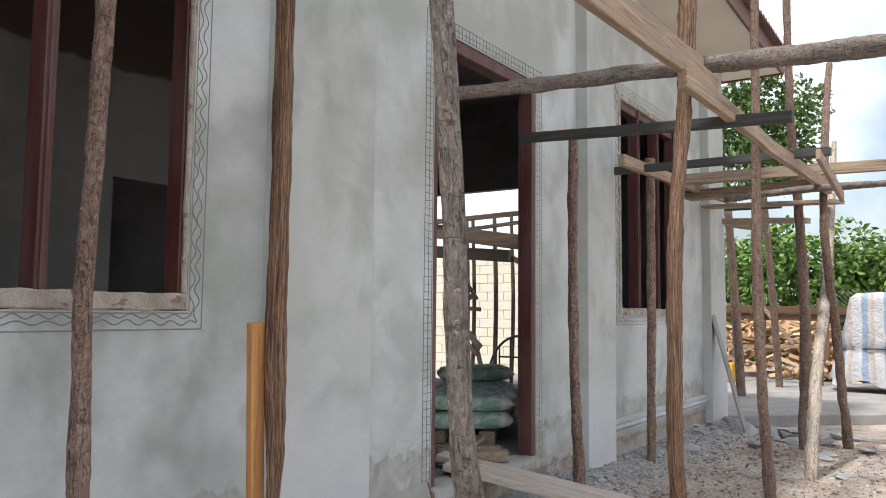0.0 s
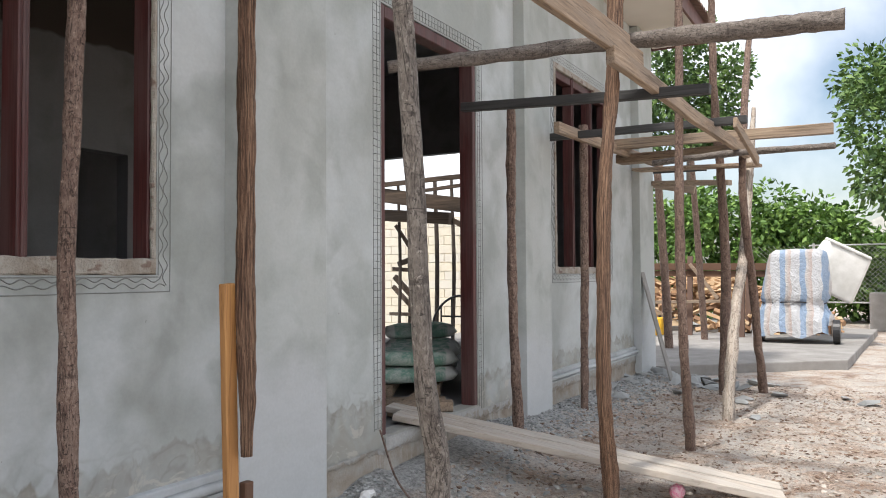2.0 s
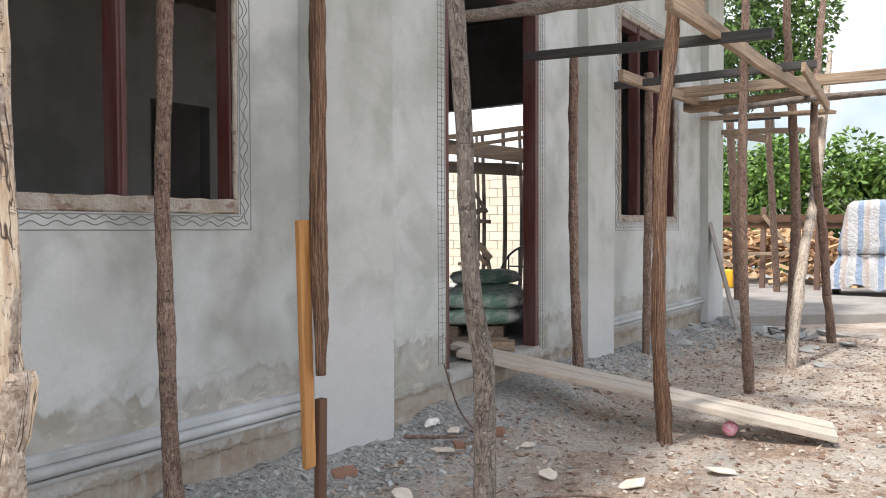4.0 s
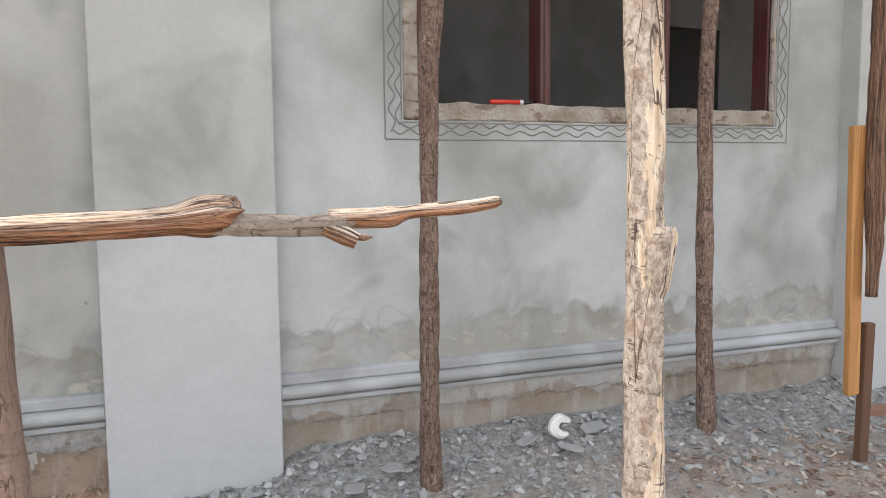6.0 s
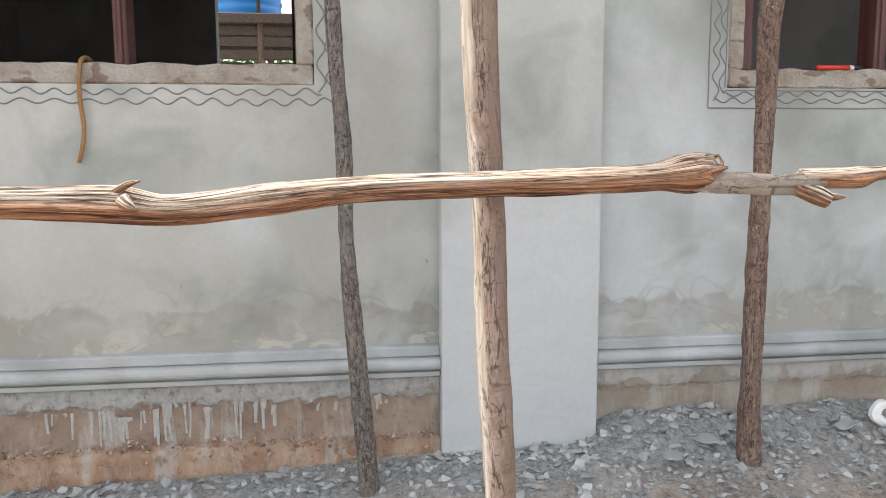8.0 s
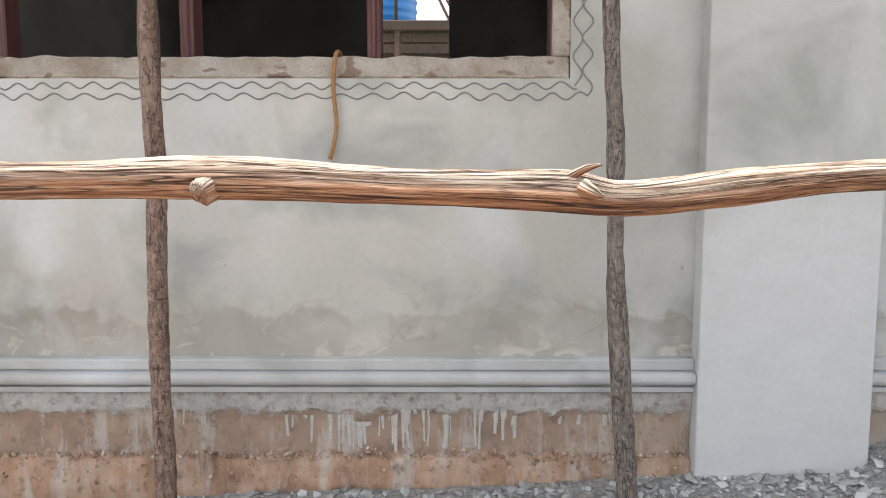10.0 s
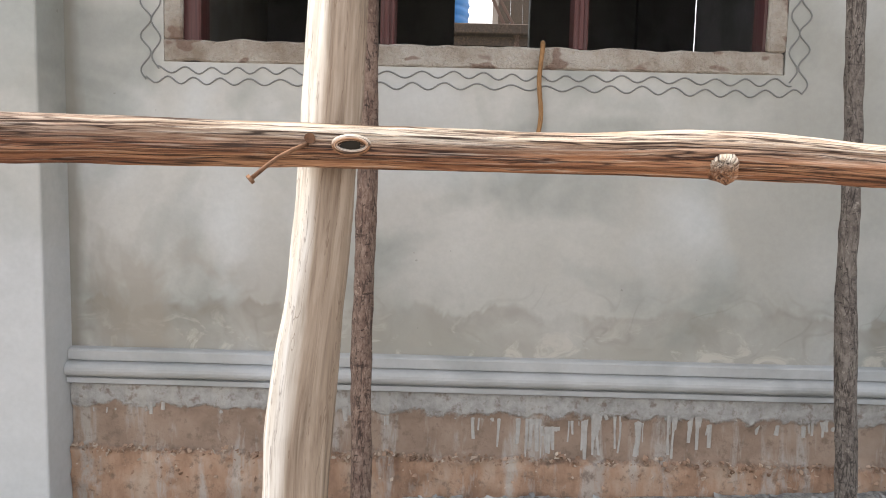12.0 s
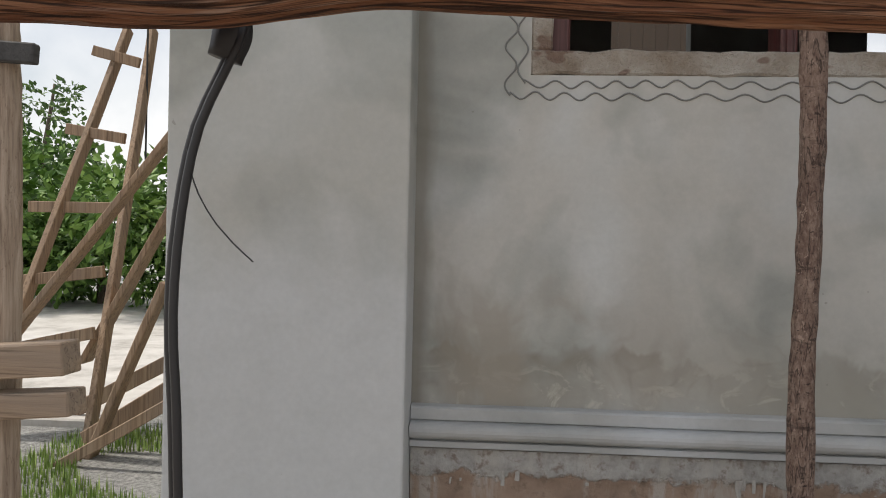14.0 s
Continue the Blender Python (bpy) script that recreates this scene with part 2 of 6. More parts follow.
def half_peeled(name):
    """A pole with half its bark gone: warm bare wood in ragged patches among speckled grey-brown bark, split across and along."""
    k = Mat(name, 0.88)
    k.along = True
    fine = k.noise(120, 5, 0.65, (1, 1, 0.10), distort=0.4)
    wood = k.ramp(fine, [(0.34, (0.50, 0.36, 0.24)), (0.48, (0.68, 0.54, 0.39)), (0.62, (0.80, 0.70, 0.56))])
    scale = k.noise(80, 7, 0.75, (1, 1, 0.7), distort=0.7)
    rind = k.ramp(scale, [(0.33, (0.14, 0.095, 0.072)), (0.47, (0.35, 0.28, 0.225)), (0.62, (0.58, 0.51, 0.44))])
    edge = k.calc("ADD", k.noise(7, 6, 0.68, (1, 1, 0.35), distort=0.6), k.calc("MULTIPLY", k.side(1), 0.05))
    peel = k.ramp(edge, [(0.525, 0.0), (0.545, 1.0)])
    c = k.mix(peel, rind, wood)
    stain = k.ramp(k.noise(16, 5, 0.7, (0.5, 0.5, 1), distort=0.6), [(0.54, 0.0), (0.66, 0.6)])
    c = k.mix(stain, c, k.mix(0.6, c, (0.33, 0.21, 0.13)))
    spot = k.ramp(k.noise(70, 4, 0.65, (0.5, 0.5, 1.2)), [(0.64, 0.0), (0.68, 0.75)])
    c = k.mix(spot, c, (0.07, 0.045, 0.032))
    across = k.calc("ABSOLUTE", k.calc("SUBTRACT", k.noise(24, 4, 0.6, (0.28, 0.28, 1), distort=1.0), 0.5))
    gap = k.calc("MULTIPLY", k.ramp(across, [(0.006, 0.9), (0.02, 0.0)]), k.ramp(k.noise(20, 3, 0.6), [(0.54, 0.0), (0.60, 1.0)]))
    c = k.mix(gap, c, (0.06, 0.036, 0.026))
    vein = k.calc("ABSOLUTE", k.calc("SUBTRACT", k.noise(13, 4, 0.6, (1, 1, 0.12), distort=0.7), 0.5))
    cr = k.ramp(vein, [(0.004, 0.9), (0.010, 0.0)])
    c = k.mix(cr, c, (0.05, 0.03, 0.022))
    k.color(c)
    k.bump(cr, -1.0, 0.008).bump(gap, -0.8, 0.006).bump(peel, -0.7, 0.006).bump(scale, 0.7, 0.004).bump(fine, 0.4, 0.002)
    return k.m


def bare(name):
    """A peeled pole: sunward flank painted silver-white, shaded flank painted brown, a few long splits."""
    k = Mat(name, 0.85)
    k.along = True
    g = k.noise(85, 6, 0.65, (1, 1, 0.06), distort=0.4)
    white = k.ramp(g, [(0.30, (0.50, 0.44, 0.365)), (0.47, (0.68, 0.63, 0.56)), (0.66, (0.80, 0.77, 0.72))])
    brown = k.ramp(g, [(0.32, (0.13, 0.085, 0.055)), (0.47, (0.27, 0.195, 0.135)), (0.66, (0.42, 0.33, 0.25))])
    # sunlit and shaded sides of the pole are put into its colour here
    edge = k.calc("ADD", k.calc("MULTIPLY", k.side(1), 0.5), k.calc("MULTIPLY", k.noise(9, 5, 0.6, (1, 1, 0.22)), 0.7))
    c = k.mix(k.ramp(edge, [(0.16, 0.0), (0.34, 0.9)]), white, brown)
    stain = k.ramp(k.noise(20, 5, 0.7, (1, 1, 0.4), distort=0.6), [(0.56, 0.0), (0.72, 0.4)])
    c = k.mix(stain, c, (0.36, 0.30, 0.235))
    vein = k.calc("ABSOLUTE", k.calc("SUBTRACT", k.noise(34, 4, 0.6, (1, 1, 0.12), distort=0.5), 0.5))
    c = k.mix(k.ramp(k.noise(240, 3, 0.6, (1, 1, 0.05)), [(0.36, 0.35), (0.46, 0.0)]), c, (0.30, 0.235, 0.175))
    cr = k.ramp(vein, [(0.0025, 0.6), (0.007, 0.0)])
    c = k.mix(cr, c, (0.16, 0.105, 0.07))
    k.color(c)
    k.bump(cr, -0.9, 0.006).bump(g, 0.5, 0.003)
    return k.m


def weathered(name, red=((0.14, 0.052, 0.026), (0.33, 0.148, 0.074), (0.49, 0.265, 0.145)), grey=((0.34, 0.245, 0.175), (0.58, 0.465, 0.355), (0.80, 0.725, 0.62)), size=1.0, top_light=1.0, split_depth=0.9):
    """Old bare branch wood: deep wavy split grain, silvered along the top, with sun above and shade below painted in.
    """
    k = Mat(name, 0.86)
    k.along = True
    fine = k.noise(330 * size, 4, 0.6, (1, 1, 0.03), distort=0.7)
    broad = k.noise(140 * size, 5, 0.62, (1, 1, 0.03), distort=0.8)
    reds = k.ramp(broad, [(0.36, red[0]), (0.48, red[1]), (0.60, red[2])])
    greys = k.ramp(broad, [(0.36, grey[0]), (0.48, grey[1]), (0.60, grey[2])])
    # sunlit top and shaded red-brown underside are put into the colour
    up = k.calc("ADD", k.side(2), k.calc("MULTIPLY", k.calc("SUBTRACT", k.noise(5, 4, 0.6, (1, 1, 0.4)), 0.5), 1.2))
    c = k.mix(k.ramp(k.calc("ADD", k.calc("MULTIPLY", up, 0.5), 0.5), [(0.42, 0.0), (0.80, top_light)]), reds, greys)
    c = k.mix(k.ramp(k.noise(6, 4, 0.6, (1, 1, 0.3)), [(0.50, 0.0), (0.64, 0.5)]), c, k.mix(0.5, c, tuple(x * 1.5 for x in red[1])))
    c = k.mix(k.ramp(fine, [(0.34, 0.6), (0.43, 0.0)]), c, tuple(x * 0.6 for x in red[0]))
    c = k.mix(k.ramp(fine, [(0.56, 0.0), (0.66, 0.4)]), c, grey[2])
    # deeper brown towards the near end
    near_brown = k.ramp(k.calc("MULTIPLY", k.calc("ADD", k.axis(1), k.calc("MULTIPLY", k.noise(3, 3, 0.5), 0.6)), -0.2), [(0.36, 0.0), (0.46, 0.6)])
    c = k.mix(near_brown, c, tuple(x * 1.1 for x in red[0]))
    split = k.calc("ABSOLUTE", k.calc("SUBTRACT", k.noise(95 * size, 3.5, 0.6, (1, 1, 0.02), distort=0.7), 0.5))
    deep = k.ramp(split, [(0.008, split_depth), (0.028, 0.0)])
    vein = k.calc("ABSOLUTE", k.calc("SUBTRACT", k.noise(230 * size, 3, 0.55, (1, 1, 0.02), distort=0.6), 0.5))
    cr = k.ramp(vein, [(0.006, 0.75), (0.030, 0.0)])
    c = k.mix(cr, c, tuple(x * 0.35 for x in red[0]))
    c = k.mix(deep, c, tuple(x * 0.15 for x in red[0]))
    k.color(c)
    k.bump(deep, -1.0, 0.012).bump(cr, -1.0, 0.006).bump(fine, 0.8, 0.004).bump(broad, 0.8, 0.006)
    return k.m


PLASTER = plaster("cement_render", (0.465, 0.488, 0.485), (0.285, 0.30, 0.277), (0.475, 0.452, 0.405))
PILASTER = plaster("pilaster_render", (0.42, 0.438, 0.425), (0.32, 0.335, 0.31), (0.42, 0.41, 0.375), 0.6, damp=False, skim=(0.50, 0.517, 0.525))
# Inner render is darker than the outer: the rooms' dimness sits in its colour.
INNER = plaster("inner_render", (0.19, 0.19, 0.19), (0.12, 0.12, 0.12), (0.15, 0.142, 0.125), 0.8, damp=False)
ROOMSIDE = plaster("partition_render", (0.25, 0.248, 0.245), (0.19, 0.188, 0.185), (0.22, 0.205, 0.185), 0.6, damp=False, dark_above=2.93)
MOULD = plaster("moulding_render", (0.46, 0.48, 0.49), (0.33, 0.34, 0.34), (0.40, 0.40, 0.385), 2.5, damp=False)
DARKWOOD = timber("maroon_stained_wood", [(0.045, 0.013, 0.012), (0.08, 0.021, 0.019), (0.125, 0.04, 0.036), (0.115, 0.065, 0.06)], "z", 60, 0.55, 0.35, bump=0.25)
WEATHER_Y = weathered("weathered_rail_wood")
BARE_Z = bare("bare_pole_wood")
BROWN_Z = weathered("split_brown_pole_wood", ((0.055, 0.026, 0.016), (0.16, 0.085, 0.05), (0.30, 0.18, 0.11)), ((0.10, 0.06, 0.042), (0.22, 0.14, 0.095), (0.33, 0.225, 0.155)), 1.3, 0.6, 0.6)
BARK = bark("grey_brown_bark", (0.40, 0.30, 0.24), (0.19, 0.122, 0.095), (0.055, 0.034, 0.026))
DARKBARK = bark("dark_grey_bark", (0.36, 0.325, 0.285), (0.16, 0.135, 0.118), (0.05, 0.04, 0.035))
TANBARK = bark("pale_flank_tan_bark", (0.50, 0.395, 0.325), (0.32, 0.22, 0.175), (0.17, 0.105, 0.08), 0.3, 0.8)
BARK_BEAM = bark("grey_beam_bark", (0.34, 0.30, 0.26), (0.19, 0.16, 0.14), (0.08, 0.065, 0.055))
HALFPEEL = half_peeled("half_peeled_bark")
PALEBARK = bark("pale_flaking_bark", (0.60, 0.54, 0.46), (0.36, 0.30, 0.25), (0.13, 0.095, 0.075), 1.0, 0.3)
SAWN_Y = timber("sawn_board_wood", [(0.17, 0.115, 0.075), (0.32, 0.23, 0.155), (0.46, 0.35, 0.25), (0.28, 0.22, 0.17)], "y", 60, 0.8, 0.5, 0.04, 0.5)
SAWN_X = timber("sawn_bearer_wood", [(0.17, 0.12, 0.08), (0.32, 0.235, 0.16), (0.46, 0.355, 0.255), (0.29, 0.23, 0.18)], "x", 60, 0.8, 0.5, 0.04, 0.5)
SAWN_Z = timber("sawn_upright_wood", [(0.19, 0.125, 0.08), (0.33, 0.225, 0.145), (0.45, 0.33, 0.225), (0.28, 0.21, 0.155)], "z", 60, 0.8, 0.5, 0.04, 0.5)
ORANGE_Z = timber("fresh_orange_wood", [(0.36, 0.16, 0.05), (0.54, 0.275, 0.09), (0.64, 0.36, 0.14), (0.46, 0.22, 0.08)], "z", 45, 0.7, 0.4, 0.03, 0.3)
DARKBAR = timber("dark_stained_batten", [(0.03, 0.03, 0.03), (0.055, 0.055, 0.055), (0.09, 0.088, 0.085), (0.06, 0.06, 0.06)], "x", 40, 0.8, 0.3)


# ---- mesh helpers ----
def mesh_of(bm, name, material, smooth=False):
    me = bpy.data.meshes.new(name)
    bm.normal_update()
    if smooth:
        for f in bm.faces:
            f.smooth = True
    bm.to_mesh(me)
    bm.free()
    for mm in (material if isinstance(material, (list, tuple)) else [material]):
        me.materials.append(mm)
    return me


def part(name, bm, material, parent=None, label="", smooth=False, at=(0, 0, 0)):
    ob = new(name, mesh_of(bm, name, material, smooth))
    ob.location = at
    if parent is not None:
        ob.parent = parent
    if label:
        tagged(ob, label)
    return ob


def thing(name, label, category, at=(0, 0, 0), kind="", group="", bm=None, material=None, smooth=False):
    ob = new(name, mesh_of(bm, name, material, smooth) if bm is not None else None)
    ob.location = at
    return tagged(ob, label, category, group, kind)


def box(x0, x1, y0, y1, z0, z1, bevel=0.0, bm=None, seg=1):
    own = bm is None
    b = bmesh.new()
    r = bmesh.ops.create_cube(b, size=1)
    for v in b.verts:
        v.co = Vector(((x0 + x1) / 2 + v.co.x * (x1 - x0), (y0 + y1) / 2 + v.co.y * (y1 - y0), (z0 + z1) / 2 + v.co.z * (z1 - z0)))
    if bevel > 0:
        bmesh.ops.bevel(b, geom=b.edges[:], offset=bevel, segments=seg, affect="EDGES", profile=0.5)
    if own:
        return b
    join(bm, b)
    return bm


def join(bm, other):
    """Adds other to bm and frees it."""
    me = bpy.data.meshes.new("t")
    other.to_mesh(me)
    other.free()
    bm.from_mesh(me)
    bpy.data.meshes.remove(me)
    return bm


def beam_bm(a, b, w, h, up=(0, 0, 1), bevel=0.004, wobble=0.0, seed=0):
    """A sawn bar from a to b, w wide and h high, with eased edges and a slight warp."""
    a, b = Vector(a), Vector(b)
    d = b - a
    L = d.length
    d.normalize()
    s = d.cross(Vector(up)).normalized()
    u = s.cross(d)
    bm = box(-w / 2, w / 2, 0, L, -h / 2, h / 2, bevel)
    n = max(1, int(L / 0.25))
    bmesh.ops.subdivide_edges(bm, edges=[e for e in bm.edges if abs((e.verts[0].co - e.verts[1].co).normalized().y) > 0.95 and e.calc_length() > 0.3], cuts=min(n, 12), use_grid_fill=True)
    for v in bm.verts:
        q = v.co.copy()
        k = wobble
        q.x += k * noise.noise((q.y * 0.9, seed * 3.7, 1.0)) + 0.3 * k * noise.noise((q.y * 6, q.x * 30, seed))
        q.z += k * noise.noise((q.y * 0.9, seed * 3.7, 9.0)) + 0.3 * k * noise.noise((q.y * 6, q.z * 30, seed + 5.0))
        v.co = a + s * q.x + d * q.y + u * q.z
    return bm


def curve_points(points, step):
    """Points along a smooth curve through the given (x, y, z, radius) rows."""
    P = [Vector(p[:3]) for p in points]
    R = [p[3] for p in points]
    D = [(b - a) / max((b - a).length, 1e-6) for a, b in zip(P, P[1:])]
    T = [D[0]] + [((a + b) / 2) for a, b in zip(D, D[1:])] + [D[-1]]
    out = []
    for i in range(len(P) - 1):
        L = (P[i + 1] - P[i]).length
        n = max(1, int(L / step))
        for j in range(n):
            t = j / n
            h1, h2, h3, h4 = 2 * t ** 3 - 3 * t * t + 1, t ** 3 - 2 * t * t + t, -2 * t ** 3 + 3 * t * t, t ** 3 - t * t
            out.append((P[i] * h1 + T[i] * L * h2 + P[i + 1] * h3 + T[i + 1] * L * h4, R[i] + (R[i + 1] - R[i]) * (t * t * (3 - 2 * t))))
    out.append((P[-1], R[-1]))
    return out


def limb(points, seed=0, step=0.04, sides=14, rough=0.08, ridge=0.0, knots=(), base=None):
    """A round, uneven stem along the points: lumps, lengthwise ridges, knots given as (share of length, angle, size, reach)."""
    pts = curve_points(points, step)
    bm = bmesh.new()
    grain, flank = bm.verts.layers.float_vector.new("grain"), bm.verts.layers.float_vector.new("flank")
    rings = []
    n = len(pts)
    mean = sum(r for c, r in pts) / n
    total = 0.0
    o = Vector(base) if base is not None else Vector()
    side = None
    for i, (c, r) in enumerate(pts):
        d = (pts[min(i + 1, n - 1)][0] - pts[max(i - 1, 0)][0]).normalized()
        if i:
            total += (c - pts[i - 1][0]).length
        if side is None:
            side = d.cross(Vector((0.3, 0.9, 0.2))).normalized()
        side = (side - d * side.dot(d)).normalized()
        other = d.cross(side)
        ring = []
        for k in range(sides):
            a = 2 * math.pi * k / sides
            w = side * math.cos(a) + other * math.sin(a)
            q = 1 + rough * noise.noise((total * 5 + seed * 11, math.cos(a) * 1.3, math.sin(a) * 1.3)) + rough * 0.6 * noise.noise((total * 18, math.cos(a) * 3 + seed, math.sin(a) * 3))
            q += ridge * (0.6 * noise.noise((total * 1.2 + seed, math.cos(a) * 4, math.sin(a) * 4)) + 0.6 * noise.noise((total * 2.5 + seed, math.cos(a) * 11, math.sin(a) * 11)))
            for s, ka, size, reach in knots:
                ds = (i / (n - 1) - s) / size
                da = math.cos(a - ka)
                if da > 0 and abs(ds) < 3:
                    q += reach * math.exp(-ds * ds) * da ** 3
            v = bm.verts.new(c - o + w * r * q)
            v[grain] = Vector((math.cos(a) * mean, math.sin(a) * mean, total + seed * 1.7))
            v[flank] = w
            ring.append(v)
        rings.append(ring)
    for i in range(n - 1):
        for k in range(sides):
            bm.faces.new((rings[i][k], rings[i][(k + 1) % sides], rings[i + 1][(k + 1) % sides], rings[i + 1][k]))
    for ring, flip in ((rings[0], True), (rings[-1], False)):
        m = bm.verts.new(sum((v.co for v in ring), Vector()) / sides)
        m[grain] = Vector((0, 0, ring[0][grain].z))
        for k in range(sides):
            f = (ring[k], ring[(k + 1) % sides], m)
            bm.faces.new(f[::-1] if flip else f)
    bmesh.ops.recalc_face_normals(bm, faces=bm.faces[:])
    return bm


def ribbon(points, normal, width, lift):
    """A thin raised line along points on a wall."""
    bm = bmesh.new()
    nrm = Vector(normal)
    prev = None
    P = [Vector(p) for p in points]
    for i, p in enumerate(P):
        d = (P[min(i + 1, len(P) - 1)] - P[max(i - 1, 0)]).normalized()
        s = d.cross(nrm).normalized() * width / 2
        q = [bm.verts.new(p + s), bm.verts.new(p + nrm * lift), bm.verts.new(p - s)]
        if prev:
            bm.faces.new((prev[0], prev[1], q[1], q[0]))
            bm.faces.new((prev[1], prev[2], q[2], q[1]))
        prev = q
    return bm


# ---- ground ----
def lerp_table(v, table):
    for (a, p), (b, q) in zip(table, table[1:]):
        if v <= b:
            t = max(0.0, min(1.0, (v - a) / (b - a)))
            t = t * t * (3 - 2 * t)
            return p + (q - p) * t
    return table[-1][1]


MOUND = [(-4.2, 0.0), (-3.2, 0.05), (-1.7, 0.09), (-0.7, 0.08), (-0.1, 0.10), (1.0, 0.11), (1.6, 0.11), (2.2, 0.05), (3.0, 0.06), (4.0, 0.18), (4.9, 0.22), (6.0, 0.15), (9.0, 0.12), (10.2, 0.0)]


BANK = [(-0.16, 0.0), (-0.10, 0.075), (0.1, 0.10), (0.5, 0.075), (1.0, 0.065), (1.8, 0.075), (2.34, 0.13), (2.37, 0.10), (2.9, 0.06), (3.5, 0.08), (3.7, 0.0)]


def ground_z(x, y):
    """The height of the yard: it falls towards the near end, and rubble is heaped along the wall."""
    z = lerp_table(y, [(-3.4, -0.13), (-1.6, -0.06), (-0.4, 0.0), (30.0, 0.0)])
    if -3.0 < x:
        z += lerp_table(y, MOUND) * math.exp(-(max(0.0, x + 2.5) / 0.42) ** 2)
        z += lerp_table(y, BANK) * math.exp(-(max(0.0, x + 2.54) / 0.13) ** 2) * (1 + 0.35 * noise.noise((x * 9, y * 7, 2)))
    if -8 < x < 4 and -8 < y < 14:
        z += 0.014 * noise.noise((x * 1.7, y * 1.7, 0)) + 0.008 * noise.noise((x * 6, y * 6, 3)) + 0.005 * noise.noise((x * 15, y * 15, 7))
    return z


def build_ground():
    def ticks(lo, hi, fine_lo, fine_hi, fine):
        v, out = fine_lo, []
        while v <= fine_hi:
            out.append(v)
            v += fine
        g, v = fine * 2, out[0]
        left = []
        while v > lo:
            v -= g
            g *= 1.5
            left.append(v)
        g, v = fine * 2, out[-1]
        while v < hi:
            v += g
            g *= 1.5
            out.append(v)
        return left[::-1] + out
    xs, ys = ticks(-400, 400, -2.9, 0.9, 0.045), ticks(-400, 400, -4.2, 9.6, 0.06)
    bm = bmesh.new()
    grid = [[bm.verts.new((x, y, ground_z(x, y))) for x in xs] for y in ys]
    for j in range(len(ys) - 1):
        for i in range(len(xs) - 1):
            bm.faces.new((grid[j][i], grid[j][i + 1], grid[j + 1][i + 1], grid[j + 1][i]))
    k = Mat("trodden_earth", 0.95)
    a = k.noise(1.6, 6, 0.65, world=True, distort=0.6)
    c = k.ramp(a, [(0.34, (0.27, 0.185, 0.135)), (0.46, (0.43, 0.33, 0.26)), (0.60, (0.54, 0.48, 0.42))])
    b = k.noise(38, 7, 0.78, world=True)
    c = k.mix(0.7, c, k.ramp(b, [(0.34, 0.10), (0.66, 0.9)]), "OVERLAY")
    chalk = k.ramp(k.noise(3.1, 7, 0.72, world=True, distort=1.0), [(0.47, 0.0), (0.57, 0.65)])
    c = k.mix(chalk, c, (0.56, 0.53, 0.485))
    clod = k.ramp(k.noise(17, 5, 0.7, world=True, distort=0.6), [(0.30, 0.75), (0.42, 0.0)])
    c = k.mix(clod, c, (0.13, 0.10, 0.08))
    wander = k.calc("ADD", k.calc("MULTIPLY", k.axis(0), -1.0), k.calc("MULTIPLY", k.noise(2.5, 5, 0.65, world=True), 1.1))
    wallside = k.calc("MINIMUM", k.calc("MAXIMUM", k.calc("MULTIPLY", k.calc("SUBTRACT", wander, 2.55), 3.0), 0.0), 1.0)
    c = k.mix(k.calc("MULTIPLY", wallside, 0.9), c, k.ramp(b, [(0.34, (0.15, 0.155, 0.152)), (0.50, (0.38, 0.388, 0.378)), (0.66, (0.58, 0.59, 0.58))]))
    k.color(c)
    k.bump(b, 1.0, 0.025).bump(k.noise(130, 3, 0.6, world=True), 0.6, 0.006).bump(clod, -0.6, 0.012)
    return thing("ground", "trodden grey-brown earth yard strewn with rubble and cement dust", "ground", kind="structure", bm=bm, material=k.m, smooth=True)


build_ground()

# ---- the house: walls with their openings ----
FACE, WALL_T, FLOOR, SOFFIT = -2.56, 0.12, 0.36, 4.25
Y0, Y1 = -3.76, 9.52
WIN = {"window_1": (0.319, 1.985, 1.302, 3.24), "window_2": (6.40, 8.02, 1.302, 3.24), "window_3": (-2.88, -1.073, 1.302, 3.24)}
DOOR = (3.61, 4.85, 0.36, 2.92)


def wall_panel(name, axis, at, thick, span, height, holes, material, label):
    """A wall as one mesh of blocks that leaves the holes (a, b, z0, z1) free."""
    bm = bmesh.new()
    cuts = sorted({span[0], span[1], *[h[0] for h in holes], *[h[1] for h in holes]})
    for a, b in zip(cuts, cuts[1:]):
        mid = (a + b) / 2
        z = height[0]
        for h in sorted([h for h in holes if h[0] < mid < h[1]], key=lambda h: h[2]) + [None]:
            top = h[2] if h else height[1]
            if top > z + 1e-4:
                lo, hi = (at - thick, at) if thick > 0 else (at, at - thick)
                if axis == "x":
                    box(lo, hi, a, b, z, top, bm=bm)
                else:
                    box(a, b, lo, hi, z, top, bm=bm)
            if h:
                z = h[3]
    bmesh.ops.remove_doubles(bm, verts=bm.verts[:], dist=1e-4)
    inner = [f for f in bm.faces if sum(1 for g in bm.faces if g is not f and (g.calc_center_median() - f.calc_center_median()).length < 1e-4) > 0]
    bmesh.ops.delete(bm, geom=inner, context="FACES_ONLY")
    return thing(name, label, "wall", kind="structure", bm=bm, material=material)


